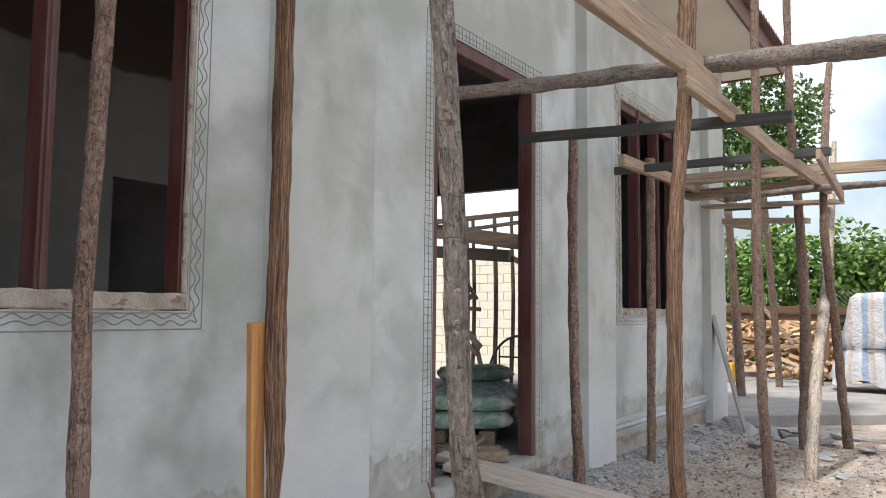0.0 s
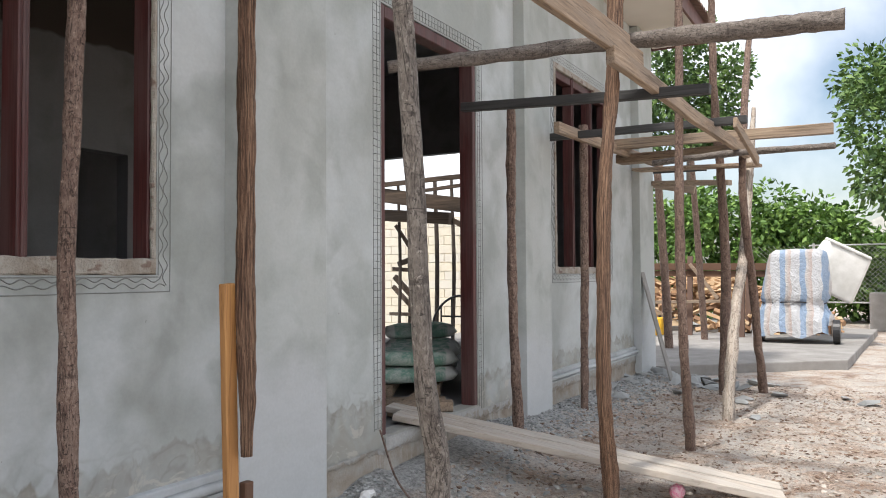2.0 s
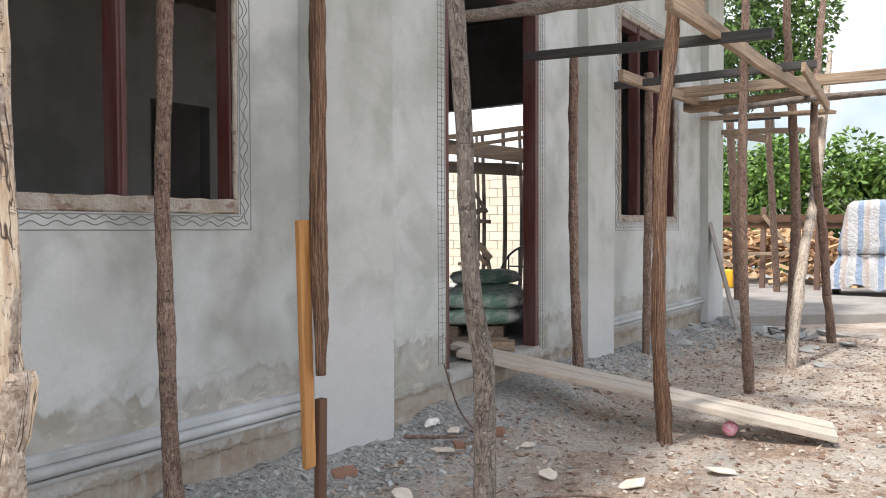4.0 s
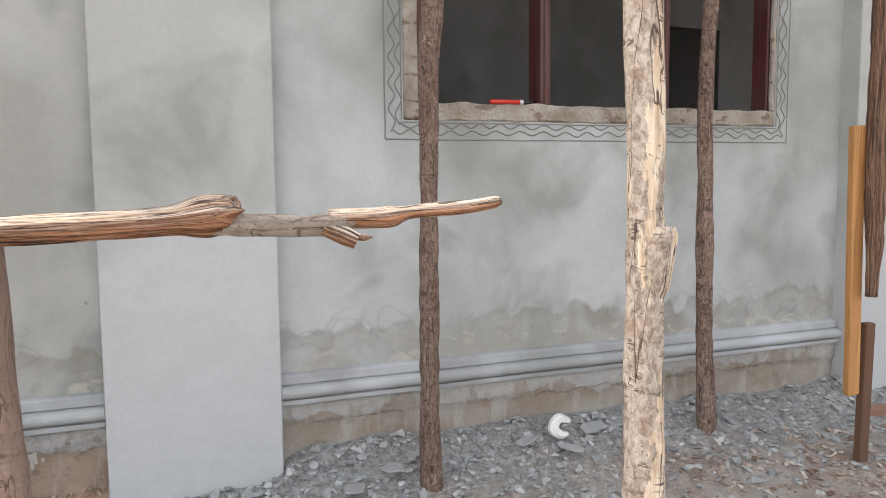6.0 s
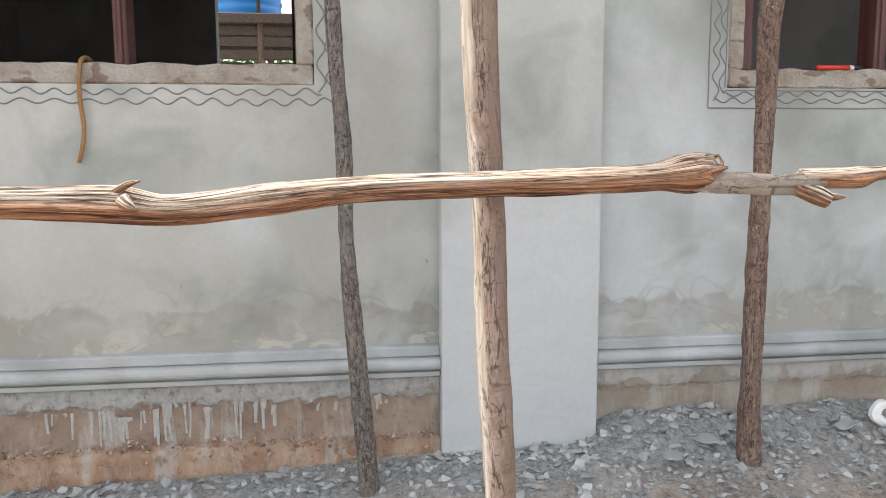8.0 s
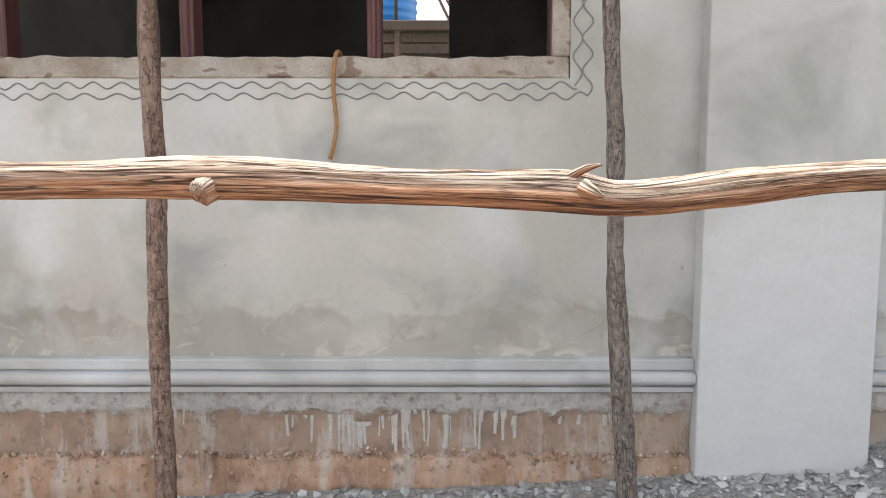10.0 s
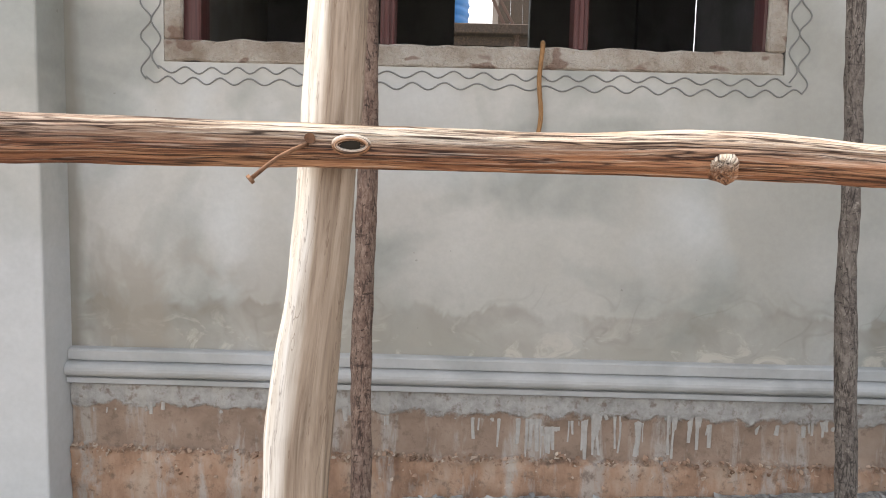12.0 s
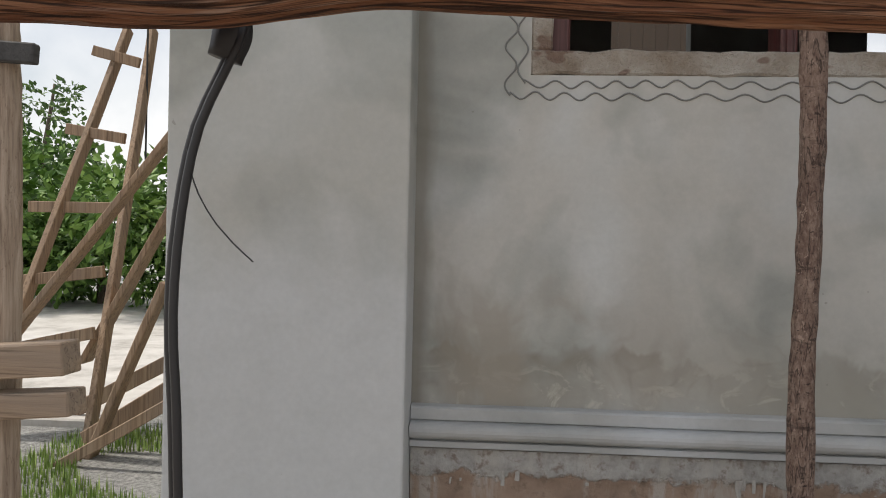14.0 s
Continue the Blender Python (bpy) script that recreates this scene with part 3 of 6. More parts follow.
wall_panel("wall_front", "x", FACE, WALL_T, (Y0, Y1), (-0.3, SOFFIT), [(a, b, c, d) for a, b, c, d in WIN.values()] + [DOOR], PLASTER, "grey cement-rendered front wall, patchy and unpainted")
wall_panel("wall_near_end", "y", Y0 + WALL_T, WALL_T, (-7.0, FACE - WALL_T), (-0.3, SOFFIT), [], PLASTER, "grey cement-rendered end wall")
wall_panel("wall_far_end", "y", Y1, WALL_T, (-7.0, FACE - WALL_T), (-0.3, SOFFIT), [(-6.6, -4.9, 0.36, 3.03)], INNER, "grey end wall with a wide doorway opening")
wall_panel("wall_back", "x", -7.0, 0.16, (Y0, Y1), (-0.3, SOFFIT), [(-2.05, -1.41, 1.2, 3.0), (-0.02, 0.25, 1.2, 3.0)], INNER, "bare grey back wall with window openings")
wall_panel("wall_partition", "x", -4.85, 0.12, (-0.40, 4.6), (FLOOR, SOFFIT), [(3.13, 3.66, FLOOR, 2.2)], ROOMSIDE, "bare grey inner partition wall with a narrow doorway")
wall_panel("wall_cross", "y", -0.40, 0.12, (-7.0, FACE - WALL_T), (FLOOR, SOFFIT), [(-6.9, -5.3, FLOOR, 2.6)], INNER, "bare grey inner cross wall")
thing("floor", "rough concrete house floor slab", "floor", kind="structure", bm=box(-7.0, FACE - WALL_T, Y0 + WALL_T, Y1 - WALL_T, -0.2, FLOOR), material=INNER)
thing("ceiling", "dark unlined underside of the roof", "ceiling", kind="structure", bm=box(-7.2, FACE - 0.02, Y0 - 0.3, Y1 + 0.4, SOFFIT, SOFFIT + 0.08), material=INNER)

# pilasters: plain square shafts that stand proud of the wall
for nm, a, b, zb, lab in (("pilaster_1", 2.36, 2.972, -0.05, "smooth pale grey rendered pilaster beside the doorway"), ("pilaster_2", 5.52, 6.06, 0.05, "pale grey rendered pilaster between door and window"),
                          ("pilaster_3", -0.676, -0.139, -0.05, "pale grey rendered pilaster, whiter towards its foot"), ("pilaster_4", Y0 - 0.012, -3.172, -0.25, "wide pale grey rendered corner pilaster"),
                          ("pilaster_5", 8.90, Y1 + 0.012, 0.0, "pale grey rendered corner pilaster, damp at its foot")):
    thing(nm, lab, "pilaster", kind="structure", bm=box(FACE - 0.01, FACE + {"pilaster_3": 0.065, "pilaster_4": 0.155}.get(nm, 0.095), a, b, zb, SOFFIT - 0.01, 0.006, seg=2), material=PILASTER)


def moulding(name, a, b):
    """A run of torus moulding along the foot of the wall: flat cap, fat half round, thin fillet."""
    prof = [(0.0, 0.447), (0.024, 0.444), (0.030, 0.439), (0.030, 0.412), (0.022, 0.409), (0.028, 0.406)]
    for i in range(9):
        t = math.pi * i / 8
        prof.append((0.034 + 0.024 * math.sin(t), 0.385 + 0.021 * math.cos(t)))
    prof += [(0.030, 0.361), (0.042, 0.359), (0.042, 0.344), (0.0, 0.338)]
    bm = bmesh.new()
    n = max(2, int((b - a) / 0.05))
    rows = []
    for i in range(n + 1):
        y = a + (b - a) * i / n
        w = 0.0025 * noise.noise((y * 3, 1, 0)) + 0.0012 * noise.noise((y * 14, 5, 0))
        rows.append([bm.verts.new((FACE + x + (w if x > 0 else 0), y, z + w)) for x, z in prof])
    for p, q in zip(rows, rows[1:]):
        for i in range(len(prof) - 1):
            bm.faces.new((p[i], p[i + 1], q[i + 1], q[i]))
    bmesh.ops.recalc_face_normals(bm, faces=bm.faces[:])
    return thing(name, "rounded grey cement plinth moulding along the wall foot", "moulding", kind="structure", bm=bm, material=MOULD, smooth=False)


RUNS = [(-3.170, -0.678), (-0.137, 2.358), (6.062, 8.898)]
for i, (a, b) in enumerate(RUNS):
    moulding("trim_%d" % (i + 1), a, b)


def plinth_material():
    """Plinth below the moulding: ragged cement, a smooth brown clay band, rough orange clay at the bottom."""
    k = Mat("clay_plinth", 0.93)
    z = k.axis(2)
    fine = k.noise(40, 5, 0.65, world=True)
    brown = k.ramp(k.noise(6, 4, 0.6, world=True), [(0.3, (0.19, 0.135, 0.10)), (0.5, (0.29, 0.21, 0.158)), (0.7, (0.36, 0.28, 0.22))])
    orange = k.ramp(k.noise(9, 5, 0.65, (1, 1, 0.4), True), [(0.3, (0.22, 0.13, 0.085)), (0.5, (0.38, 0.24, 0.16)), (0.7, (0.46, 0.36, 0.28))])
    low = k.ramp(k.calc("ADD", z, k.calc("MULTIPLY", k.calc("SUBTRACT", k.noise(18, 4, 0.6, world=True), 0.5), 0.05)), [(0.128, 1.0), (0.140, 0.0)])
    c = k.mix(low, brown, orange)
    grey = k.ramp(fine, [(0.3, (0.27, 0.265, 0.25)), (0.7, (0.43, 0.425, 0.41))])
    up = k.ramp(k.calc("ADD", z, k.calc("MULTIPLY", k.calc("SUBTRACT", k.noise(11, 5, 0.65, world=True), 0.5), 0.11)), [(0.268, 0.0), (0.276, 1.0)])
    c = k.mix(up, c, grey)
    side = k.calc("MINIMUM", k.calc("MAXIMUM", k.calc("ADD", k.calc("MULTIPLY", k.calc("ADD", k.axis(1), 0.55), 1.4), k.calc("SUBTRACT", k.noise(5, 4, 0.6, world=True), 0.1)), 0.0), 0.85)
    tan = k.ramp(k.noise(4.5, 5, 0.6, (1, 1, 1.6), True), [(0.34, (0.25, 0.205, 0.16)), (0.50, (0.33, 0.295, 0.245)), (0.66, (0.37, 0.36, 0.33))])
    chip = k.ramp(k.calc("ADD", z, k.calc("MULTIPLY", k.calc("SUBTRACT", k.noise(6, 5, 0.6, world=True, distort=0.5), 0.5), 0.30)), [(0.296, 0.0), (0.302, 0.8)])
    tan = k.mix(chip, tan, k.ramp(fine, [(0.3, (0.36, 0.36, 0.35)), (0.7, (0.48, 0.48, 0.47))]))
    c = k.mix(side, c, tan)
    wash = k.ramp(k.noise(13, 5, 0.7, (1, 1, 0.18), True, 0.3), [(0.52, 0.0), (0.62, 0.6)])
    c = k.mix(wash, c, (0.43, 0.415, 0.385))
    dirt = k.ramp(k.noise(26, 5, 0.7, world=True), [(0.34, 0.7), (0.46, 0.0)])
    c = k.mix(k.calc("MULTIPLY", dirt, k.calc("SUBTRACT", 1.0, side)), c, (0.16, 0.115, 0.085))
    k.color(c)
    k.bump(low, 0.6, 0.02).bump(up, 0.5, 0.01).bump(fine, 0.5, 0.006).bump(k.noise(14, 5, 0.7, world=True), 0.5, 0.015)
    return k.m


def plinth(name, a, b, lo=-0.35, hi=0.336):
    bm = bmesh.new()
    ny, nz = int((b - a) / 0.02), 34
    rows = []
    for j in range(nz + 1):
        z = lo + (hi - lo) * j / nz
        row = []
        for i in range(ny + 1):
            y = a + (b - a) * i / ny
            rag = 0.272 + 0.05 * noise.noise((y * 5, 2, 0)) + 0.02 * noise.noise((y * 22, 7, 0))
            x = FACE + 0.008 + (0.012 if z > rag else 0.0) + 0.003 * noise.noise((y * 9, z * 9, 1))
            if z < 0.135 + 0.02 * noise.noise((y * 11, 0, 0)):
                x += 0.018 + 0.016 * noise.noise((y * 16, z * 16, 5)) + 0.01 * noise.noise((y * 45, z * 45, 2))
            row.append(bm.verts.new((x, y, z)))
        rows.append(row)
    for p, q in zip(rows, rows[1:]):
        for i in range(ny):
            bm.faces.new((p[i], p[i + 1], q[i + 1], q[i]))
    bmesh.ops.recalc_face_normals(bm, faces=bm.faces[:])
    return thing(name, "unplastered brown clay plinth with ragged cement along its top", "plinth", kind="structure", bm=bm, material=CLAY, smooth=True)


CLAY = plinth_material()
for i, (a, b) in enumerate(RUNS):
    plinth("plinth_%d" % (i + 1), a, b)
plinth("plinth_4", 2.974, 3.616, hi=0.30)
plinth("plinth_5", 4.852, 5.518, hi=0.33)
plinth("plinth_6", 3.62, 4.85, hi=0.352)


# ---- windows: cement-smeared outer frame, dark mullions ----
k = Mat("cement_smeared_frame", 0.9)
cm = k.ramp(k.noise(7, 5, 0.65, world=True), [(0.32, (0.24, 0.195, 0.15)), (0.46, (0.34, 0.30, 0.25)), (0.64, (0.44, 0.415, 0.37))])
cm = k.mix(k.ramp(k.noise(9, 2, 0.5, (1, 1, 2), True), [(0.61, 0.0), (0.65, 0.7)]), cm, (0.17, 0.10, 0.075))
k.color(cm).bump(k.noise(30, 5, 0.7, world=True), 1.0, 0.02)
SMEAR = k.m


def rough_bar(x0, x1, y0, y1, z0, z1, seed, amt=0.006):
    """A bar of smeared cement with a crumbly surface."""
    bm = box(x0, x1, y0, y1, z0, z1, 0.006)
    longest = max(x1 - x0, y1 - y0, z1 - z0)
    bmesh.ops.subdivide_edges(bm, edges=[e for e in bm.edges if e.calc_length() > longest * 0.8], cuts=max(2, min(60, int(longest / 0.03))), use_grid_fill=True)
    for v in bm.verts:
        v.co += noise.noise_vector(v.co * 14 + Vector((seed, 0, 0))) * amt
    return bm


def window(name, a, b, z0, z1, mullions, label, edge=0.055):
    w = thing(name, label, "window", (FACE, (a + b) / 2, z0), kind="structure")
    o = Vector(w.location)

    def put(nm, bm, mat, lab=""):
        bmesh.ops.translate(bm, verts=bm.verts[:], vec=-o)
        return part(nm, bm, mat, w, lab)
    s = 0.055
    put("window_sill", rough_bar(FACE - WALL_T - 0.01, FACE + 0.004, a, b, z0, z0 + 0.064, a, 0.008), SMEAR, "crumbly cement-smeared sill")
    put("frame_head", rough_bar(FACE - WALL_T, FACE + 0.003, a, b, z1 - s, z1, a + 2, 0.003), SMEAR)
    for y, e in ((a, a + s), (b - edge, b)):
        put("frame_side", rough_bar(FACE - 0.02, FACE + 0.003, y, e, z0 + 0.064, z1 - s, y, 0.003), SMEAR)
    x0, x1 = FACE - 0.115, FACE - 0.024
    for y, e in ((a + 0.003, a + s + 0.045), (b - edge - 0.003, b - 0.002)):
        put("jamb", box(x0, x1, y, e, z0 + 0.06, z1 - s, 0.005), DARKWOOD, "dark maroon wooden jamb")
    put("head_rail", box(x0 + 0.002, x1 - 0.002, a + s + 0.046, b - edge - 0.004, z1 - s - 0.07, z1 - s, 0.006), DARKWOOD)
    for y in mullions:
        bm = box(x0, FACE - 0.016, y - 0.021, y + 0.021, z0 + 0.055, z1 - s, 0.004)
        box(FACE - 0.018, FACE - 0.008, y - 0.008, y + 0.008, z0 + 0.06, z1 - s, 0.003, bm=bm)
        put("mullion", bm, DARKWOOD, "dark maroon wooden mullion, cement-splashed at its foot")
    return w


window("window_1", *WIN["window_1"], (0.889, 1.431), "unglazed window opening with dark maroon frame and mullions", 0.022)
window("window_2", *WIN["window_2"], (6.94, 7.48), "unglazed window opening with dark maroon frame and mullions")
window("window_3", *WIN["window_3"], (-2.229, -1.664), "unglazed window opening with dark maroon frame and mullions")


def doorway():
    a, b, z0, z1 = DOOR
    d = thing("door_1", "empty doorway with a dark maroon wooden door frame", "door frame", (FACE, (a + b) / 2, z0), kind="structure")
    o = Vector(d.location)
    for nm, bm in (("jamb", box(FACE - 0.115, FACE - 0.006, a + 0.002, a + 0.05, z0, z1, 0.005)), ("jamb", box(FACE - 0.115, FACE - 0.006, b - 0.05, b - 0.002, z0 - 0.01, z1, 0.005)),
                   ("head", box(FACE - 0.113, FACE - 0.008, a + 0.05, b - 0.05, z1 - 0.08, z1 - 0.002, 0.006))):
        bmesh.ops.translate(bm, verts=bm.verts[:], vec=-o)
        part(nm, bm, DARKWOOD, d, "dark maroon wooden frame piece")


doorway()

# ---- lines scratched in the wet render round the openings ----
SCRATCH = Mat("scratched_line", 0.95).color((0.17, 0.172, 0.165)).m
SCRATCH2 = Mat("scratched_wave", 0.95).color((0.21, 0.215, 0.208)).m


def wave(p, q, inward, amp, period, seed, width=0.0047):
    """A hand-drawn wavy line from p to q on the front wall (y, z)."""
    (ya, za), (yb, zb) = p, q
    L = math.hypot(yb - ya, zb - za)
    uy, uz = (yb - ya) / L, (zb - za) / L
    pts = []
    n = int(L / 0.008)
    ph = seed
    for i in range(n + 1):
        s = L * i / n
        ph += 0.008 * 2 * math.pi / period * (1 + 0.35 * noise.noise((s * 2.2, seed, 0)))
        v = amp * (1 + 0.4 * noise.noise((s * 3, seed, 5))) * math.sin(ph) + 0.004 * noise.noise((s * 4, seed, 9))
        pts.append((FACE + 0.0015, ya + uy * s - uz * v * inward, za + uz * s + uy * v * inward))
    return ribbon(pts, (1, 0, 0), width, 0.0025)


def straight(p, q, width=0.004, seed=0):
    (ya, za), (yb, zb) = p, q
    n = max(2, int(math.hypot(yb - ya, zb - za) / 0.05))
    pts = []
    for i in range(n + 1):
        t = i / n
        w = 0.0018 * noise.noise((t * n * 0.4, seed, 0))
        pts.append((FACE + 0.0015, ya + (yb - ya) * t + w, za + (zb - za) * t + w))
    return ribbon(pts, (1, 0, 0), width, 0.002)


def wave_border(name, a, b, z0, z1, gap, outer, loops):
    """Two wavy lines (and a straight outer one) scratched round a window."""
    bm = bmesh.new()
    A, B, Z, T = a - gap, b + gap, z0 - gap, z1 + gap
    if outer:
        for p, q in (((A, Z), (B, Z)), ((A, Z), (A, T)), ((B, Z), (B, T)), ((A, T), (B, T))):
            join(bm, straight(p, q, 0.005, p[0]))
        for p, q in (((a - 0.008, z0 - 0.008), (b + 0.008, z0 - 0.008)), ((a - 0.008, z0), (a - 0.008, z1)), ((b + 0.008, z0), (b + 0.008, z1))):
            join(bm, straight(p, q, 0.004, p[0] + 3))
    period = 0.088
    for k, off in enumerate((0.28, 0.62) if outer else (0.28, 0.68)):
        o = gap * off
        amp = gap * 0.11
        join(bm, wave((a - o, z0 - o), (b + o, z0 - o), 1, amp * 1.1, period, 1.0 + 0.6 * k))
        for y, sgn in ((a - o, -1), (b + o, 1)):
            join(bm, wave((y, z0 - o), (y, z1 + o), sgn, amp * 1.5, period * 1.15, 2.0 + k * (3.1 if loops else 0.5)))
        join(bm, wave((a - o, z1 + o), (b + o, z1 + o), 1, amp, period, 5.0 + k))
    return thing(name, "wavy lines scratched into the render round the window", "scratched border", kind="structure", bm=bm, material=SCRATCH2)


wave_border("trim_window_1", *WIN["window_1"], 0.068, True, True)
wave_border("trim_window_3", *WIN["window_3"], 0.078, False, False)
wave_border("trim_window_2", *WIN["window_2"], 0.08, True, False)


def grid_border(name):
    """A narrow grid scratched round the doorway."""
    a, b, z0, z1 = DOOR
    bm = bmesh.new()
    for i, o in enumerate((0.012, 0.045, 0.085)):
        for p, q in (((a - o, z0 + 0.04), (a - o, z1 + o)), ((b + o, z0 - 0.03), (b + o, z1 + o)), ((a - o, z1 + o), (b + o, z1 + o))):
            join(bm, straight(p, q, 0.0035, i + p[0]))
    z = z0 + 0.05
    while z < z1 + 0.08:
        for s, e in ((a - 0.085, a - 0.012), (b + 0.012, b + 0.06)):
            dz = 0.006 * noise.noise((z * 40, s, 0))
            join(bm, straight((s, z + dz), (e, z - dz), 0.003, z))
        z += 0.042
    y = a
    while y < b:
        join(bm, straight((y, z1 + 0.012), (y, z1 + 0.085), 0.003, y))
        y += 0.04
    return thing(name, "grid of lines scratched into the render round the doorway", "scratched border", kind="structure", bm=bm, material=SCRATCH)


grid_border("trim_door_1")

# ---- eaves and roof ----
k = Mat("cream_soffit", 0.8)
k.color(k.ramp(k.noise(1.5, 3, 0.5, world=True), [(0.3, (0.60, 0.55, 0.48)), (0.7, (0.68, 0.63, 0.56))])).bump(k.noise(20, 3, 0.5, world=True), 0.1, 0.004)
CREAM = k.m
k = Mat("roof_sheet", 0.7)
k.color(k.ramp(k.noise(5, 4, 0.6, world=True), [(0.3, (0.16, 0.10, 0.08)), (0.7, (0.26, 0.17, 0.13))]))
ROOF = k.m
k = Mat("brown_fascia", 0.6)
k.color(k.ramp(k.noise(8, 4, 0.6, world=True), [(0.3, (0.10, 0.045, 0.035)), (0.7, (0.16, 0.075, 0.06))]))
FASCIA = k.m


def eave(name, x0, x1, y0, y1, z, label):
    """Roof edge: cream soffit, brown fascia, corrugated sheet above."""
    e = thing(name, label, "roof", kind="structure")
    part("soffit", box(x0, x1, y0, y1, z, z + 0.03), CREAM, e, "cream painted soffit")
    part("fascia", box(x1, x1 + 0.03, y0, y1 + 0.03, z - 0.02, z + 0.17, 0.003), FASCIA, e, "brown fascia board")
    part("end_fascia", box(x0 - 3, x1 - 0.001, y1, y1 + 0.03, z - 0.02, z + 0.17, 0.003), FASCIA, e)
    bm = bmesh.new()
    n = int((y1 - y0 + 0.3) / 0.02)
    rows = []
    for i in range(n + 1):
        y = y0 - 0.1 + i * 0.02
        w = 0.02 * math.sin(y * 2 * math.pi / 0.13)
        rows.append([bm.verts.new((x, y, zz + w)) for x, zz in ((x1 + 0.12, z + 0.17), (x1 + 0.12, z + 0.185), (x0 - 2.2, z + 1.25))])
    for p, q in zip(rows, rows[1:]):
        for j in range(2):
            bm.faces.new((p[j], p[j + 1], q[j + 1], q[j]))
    part("roof_sheet", bm, ROOF, e, "brown corrugated roof sheet")
    return e


eave("roof", FACE, -1.88, Y0 - 0.5, 10.0, SOFFIT, "corrugated roof edge with cream soffit and brown fascia")
thing("roof_back", "plain back slope of the roof", "roof", kind="structure", bm=box(-7.6, -4.7, Y0 - 0.5, 10.0, SOFFIT + 0.1, SOFFIT + 0.2), material=ROOF)

# ---- scaffold poles ----
def pole(points, material, label, seed, knots=(), group="scaffold uprights", rough=0.24, ridge=0.14, name="scaffold_pole", step=0.02):
    base = points[0][:3]
    return thing(name, label, "pole", base, group=group, bm=limb(points, seed, step, 16, rough, ridge, knots, base), material=material, smooth=True)


# foot, bends and top of each pole with its radius
pale = pole([(-1.045, 0.236, -0.080, 0.036), (-1.045, 0.236, 0.552, 0.0350), (-1.045, 0.235, 0.730, 0.0325), (-1.045, 0.2335, 0.925, 0.0315), (-1.045, 0.234, 0.985, 0.0330), (-1.045, 0.230, 1.060, 0.0310), (-1.045, 0.2305, 1.114, 0.0325), (-1.045, 0.2245, 1.297, 0.0315), (-1.045, 0.219, 1.458, 0.0315), (-1.045, 0.195, 3.300, 0.028)], HALFPEEL, "pale half-peeled scaffold pole with a broken knot", 1, rough=0.14, ridge=0.12)
part("knot", limb([(-1.036, 0.238, 0.885, 0.014), (-1.030, 0.243, 0.93, 0.022), (-1.027, 0.246, 0.975, 0.0265), (-1.026, 0.249, 1.005, 0.0265), (-1.026, 0.250, 1.020, 0.020)], 3, 0.006, 16, 0.25, 0.2, (), (-1.045, 0.236, -0.080)), HALFPEEL, pale, "broken pale knot swelling from the pole", smooth=True)
pole([(-2.310, 0.318, -0.042, 0.036), (-2.310, 0.318, 0.018, 0.036), (-2.310, 0.313, 0.448, 0.032), (-2.310, 0.315, 0.729, 0.033), (-2.310, 0.318, 1.040, 0.029), (-2.310, 0.318, 1.326, 0.030), (-2.310, 0.331, 1.624, 0.035), (-2.310, 0.379, 4.000, 0.034)], BARK, "rough grey-brown scaffold pole close to the wall", 2)
pole([(-2.340, 1.480, 0.020, 0.035), (-2.340, 1.480, 0.10, 0.035), (-2.340, 1.458, 0.390, 0.031), (-2.340, 1.449, 0.705, 0.031), (-2.340, 1.441, 1.125, 0.029), (-2.340, 1.439, 1.473, 0.029), (-2.340, 1.456, 1.902, 0.030), (-2.340, 1.500, 4.000, 0.029)], BARK, "thin grey-brown scaffold pole close to the wall", 3)
pole([(-2.310, -0.924, -0.100, 0.029), (-2.310, -0.931, 0.106, 0.029), (-2.310, -0.962, 0.557, 0.026), (-2.310, -0.979, 0.809, 0.025), (-2.310, -0.985, 1.087, 0.024), (-2.310, -0.998, 1.295, 0.024), (-2.310, -1.010, 1.529, 0.022), (-2.310, -1.071, 4.000, 0.021)], DARKBARK, "crooked dark grey scaffold pole close to the wall", 4)
pole([(-1.205, -0.718, -0.110, 0.027), (-1.205, -0.739, 0.560, 0.027), (-1.205, -0.752, 0.773, 0.027), (-1.205, -0.758, 0.961, 0.026), (-1.205, -0.769, 1.142, 0.026), (-1.205, -0.776, 1.301, 0.027), (-1.205, -0.812, 3.400, 0.025)], TANBARK, "tan scaffold pole, its sunward flank painted paler", 5, rough=0.10, ridge=0.12)
pole([(-2.350, -2.260, -0.100, 0.030), (-2.350, -2.261, 0.130, 0.030), (-2.350, -2.265, 0.523, 0.028), (-2.350, -2.260, 0.844, 0.027), (-2.350, -2.256, 1.058, 0.028), (-2.350, -2.259, 1.404, 0.028), (-2.350, -2.271, 4.000, 0.027)], BARK, "grey-brown scaffold pole close to the wall", 6)
pole([(-0.992, -2.198, -0.160, 0.0360), (-1.089, -2.192, 0.648, 0.0360), (-1.096, -2.191, 0.706, 0.0380), (-1.115, -2.177, 0.865, 0.0325), (-1.128, -2.168, 0.975, 0.0320), (-1.156, -2.162, 1.135, 0.0335), (-1.309, -2.149, 1.900, 0.0340)], BARE_Z, "thick bare pale scaffold pole", 7, ridge=0.1, rough=0.08)
pole([(-1.970, 1.880, 0.661, 0.022), (-1.970, 1.882, 0.918, 0.031), (-1.970, 1.871, 1.205, 0.035), (-1.970, 1.878, 1.533, 0.031), (-1.970, 1.880, 1.966, 0.031), (-1.970, 1.885, 4.000, 0.029)], BROWN_Z, "split brown scaffold pole nailed to an orange board", 8, ridge=0.3)
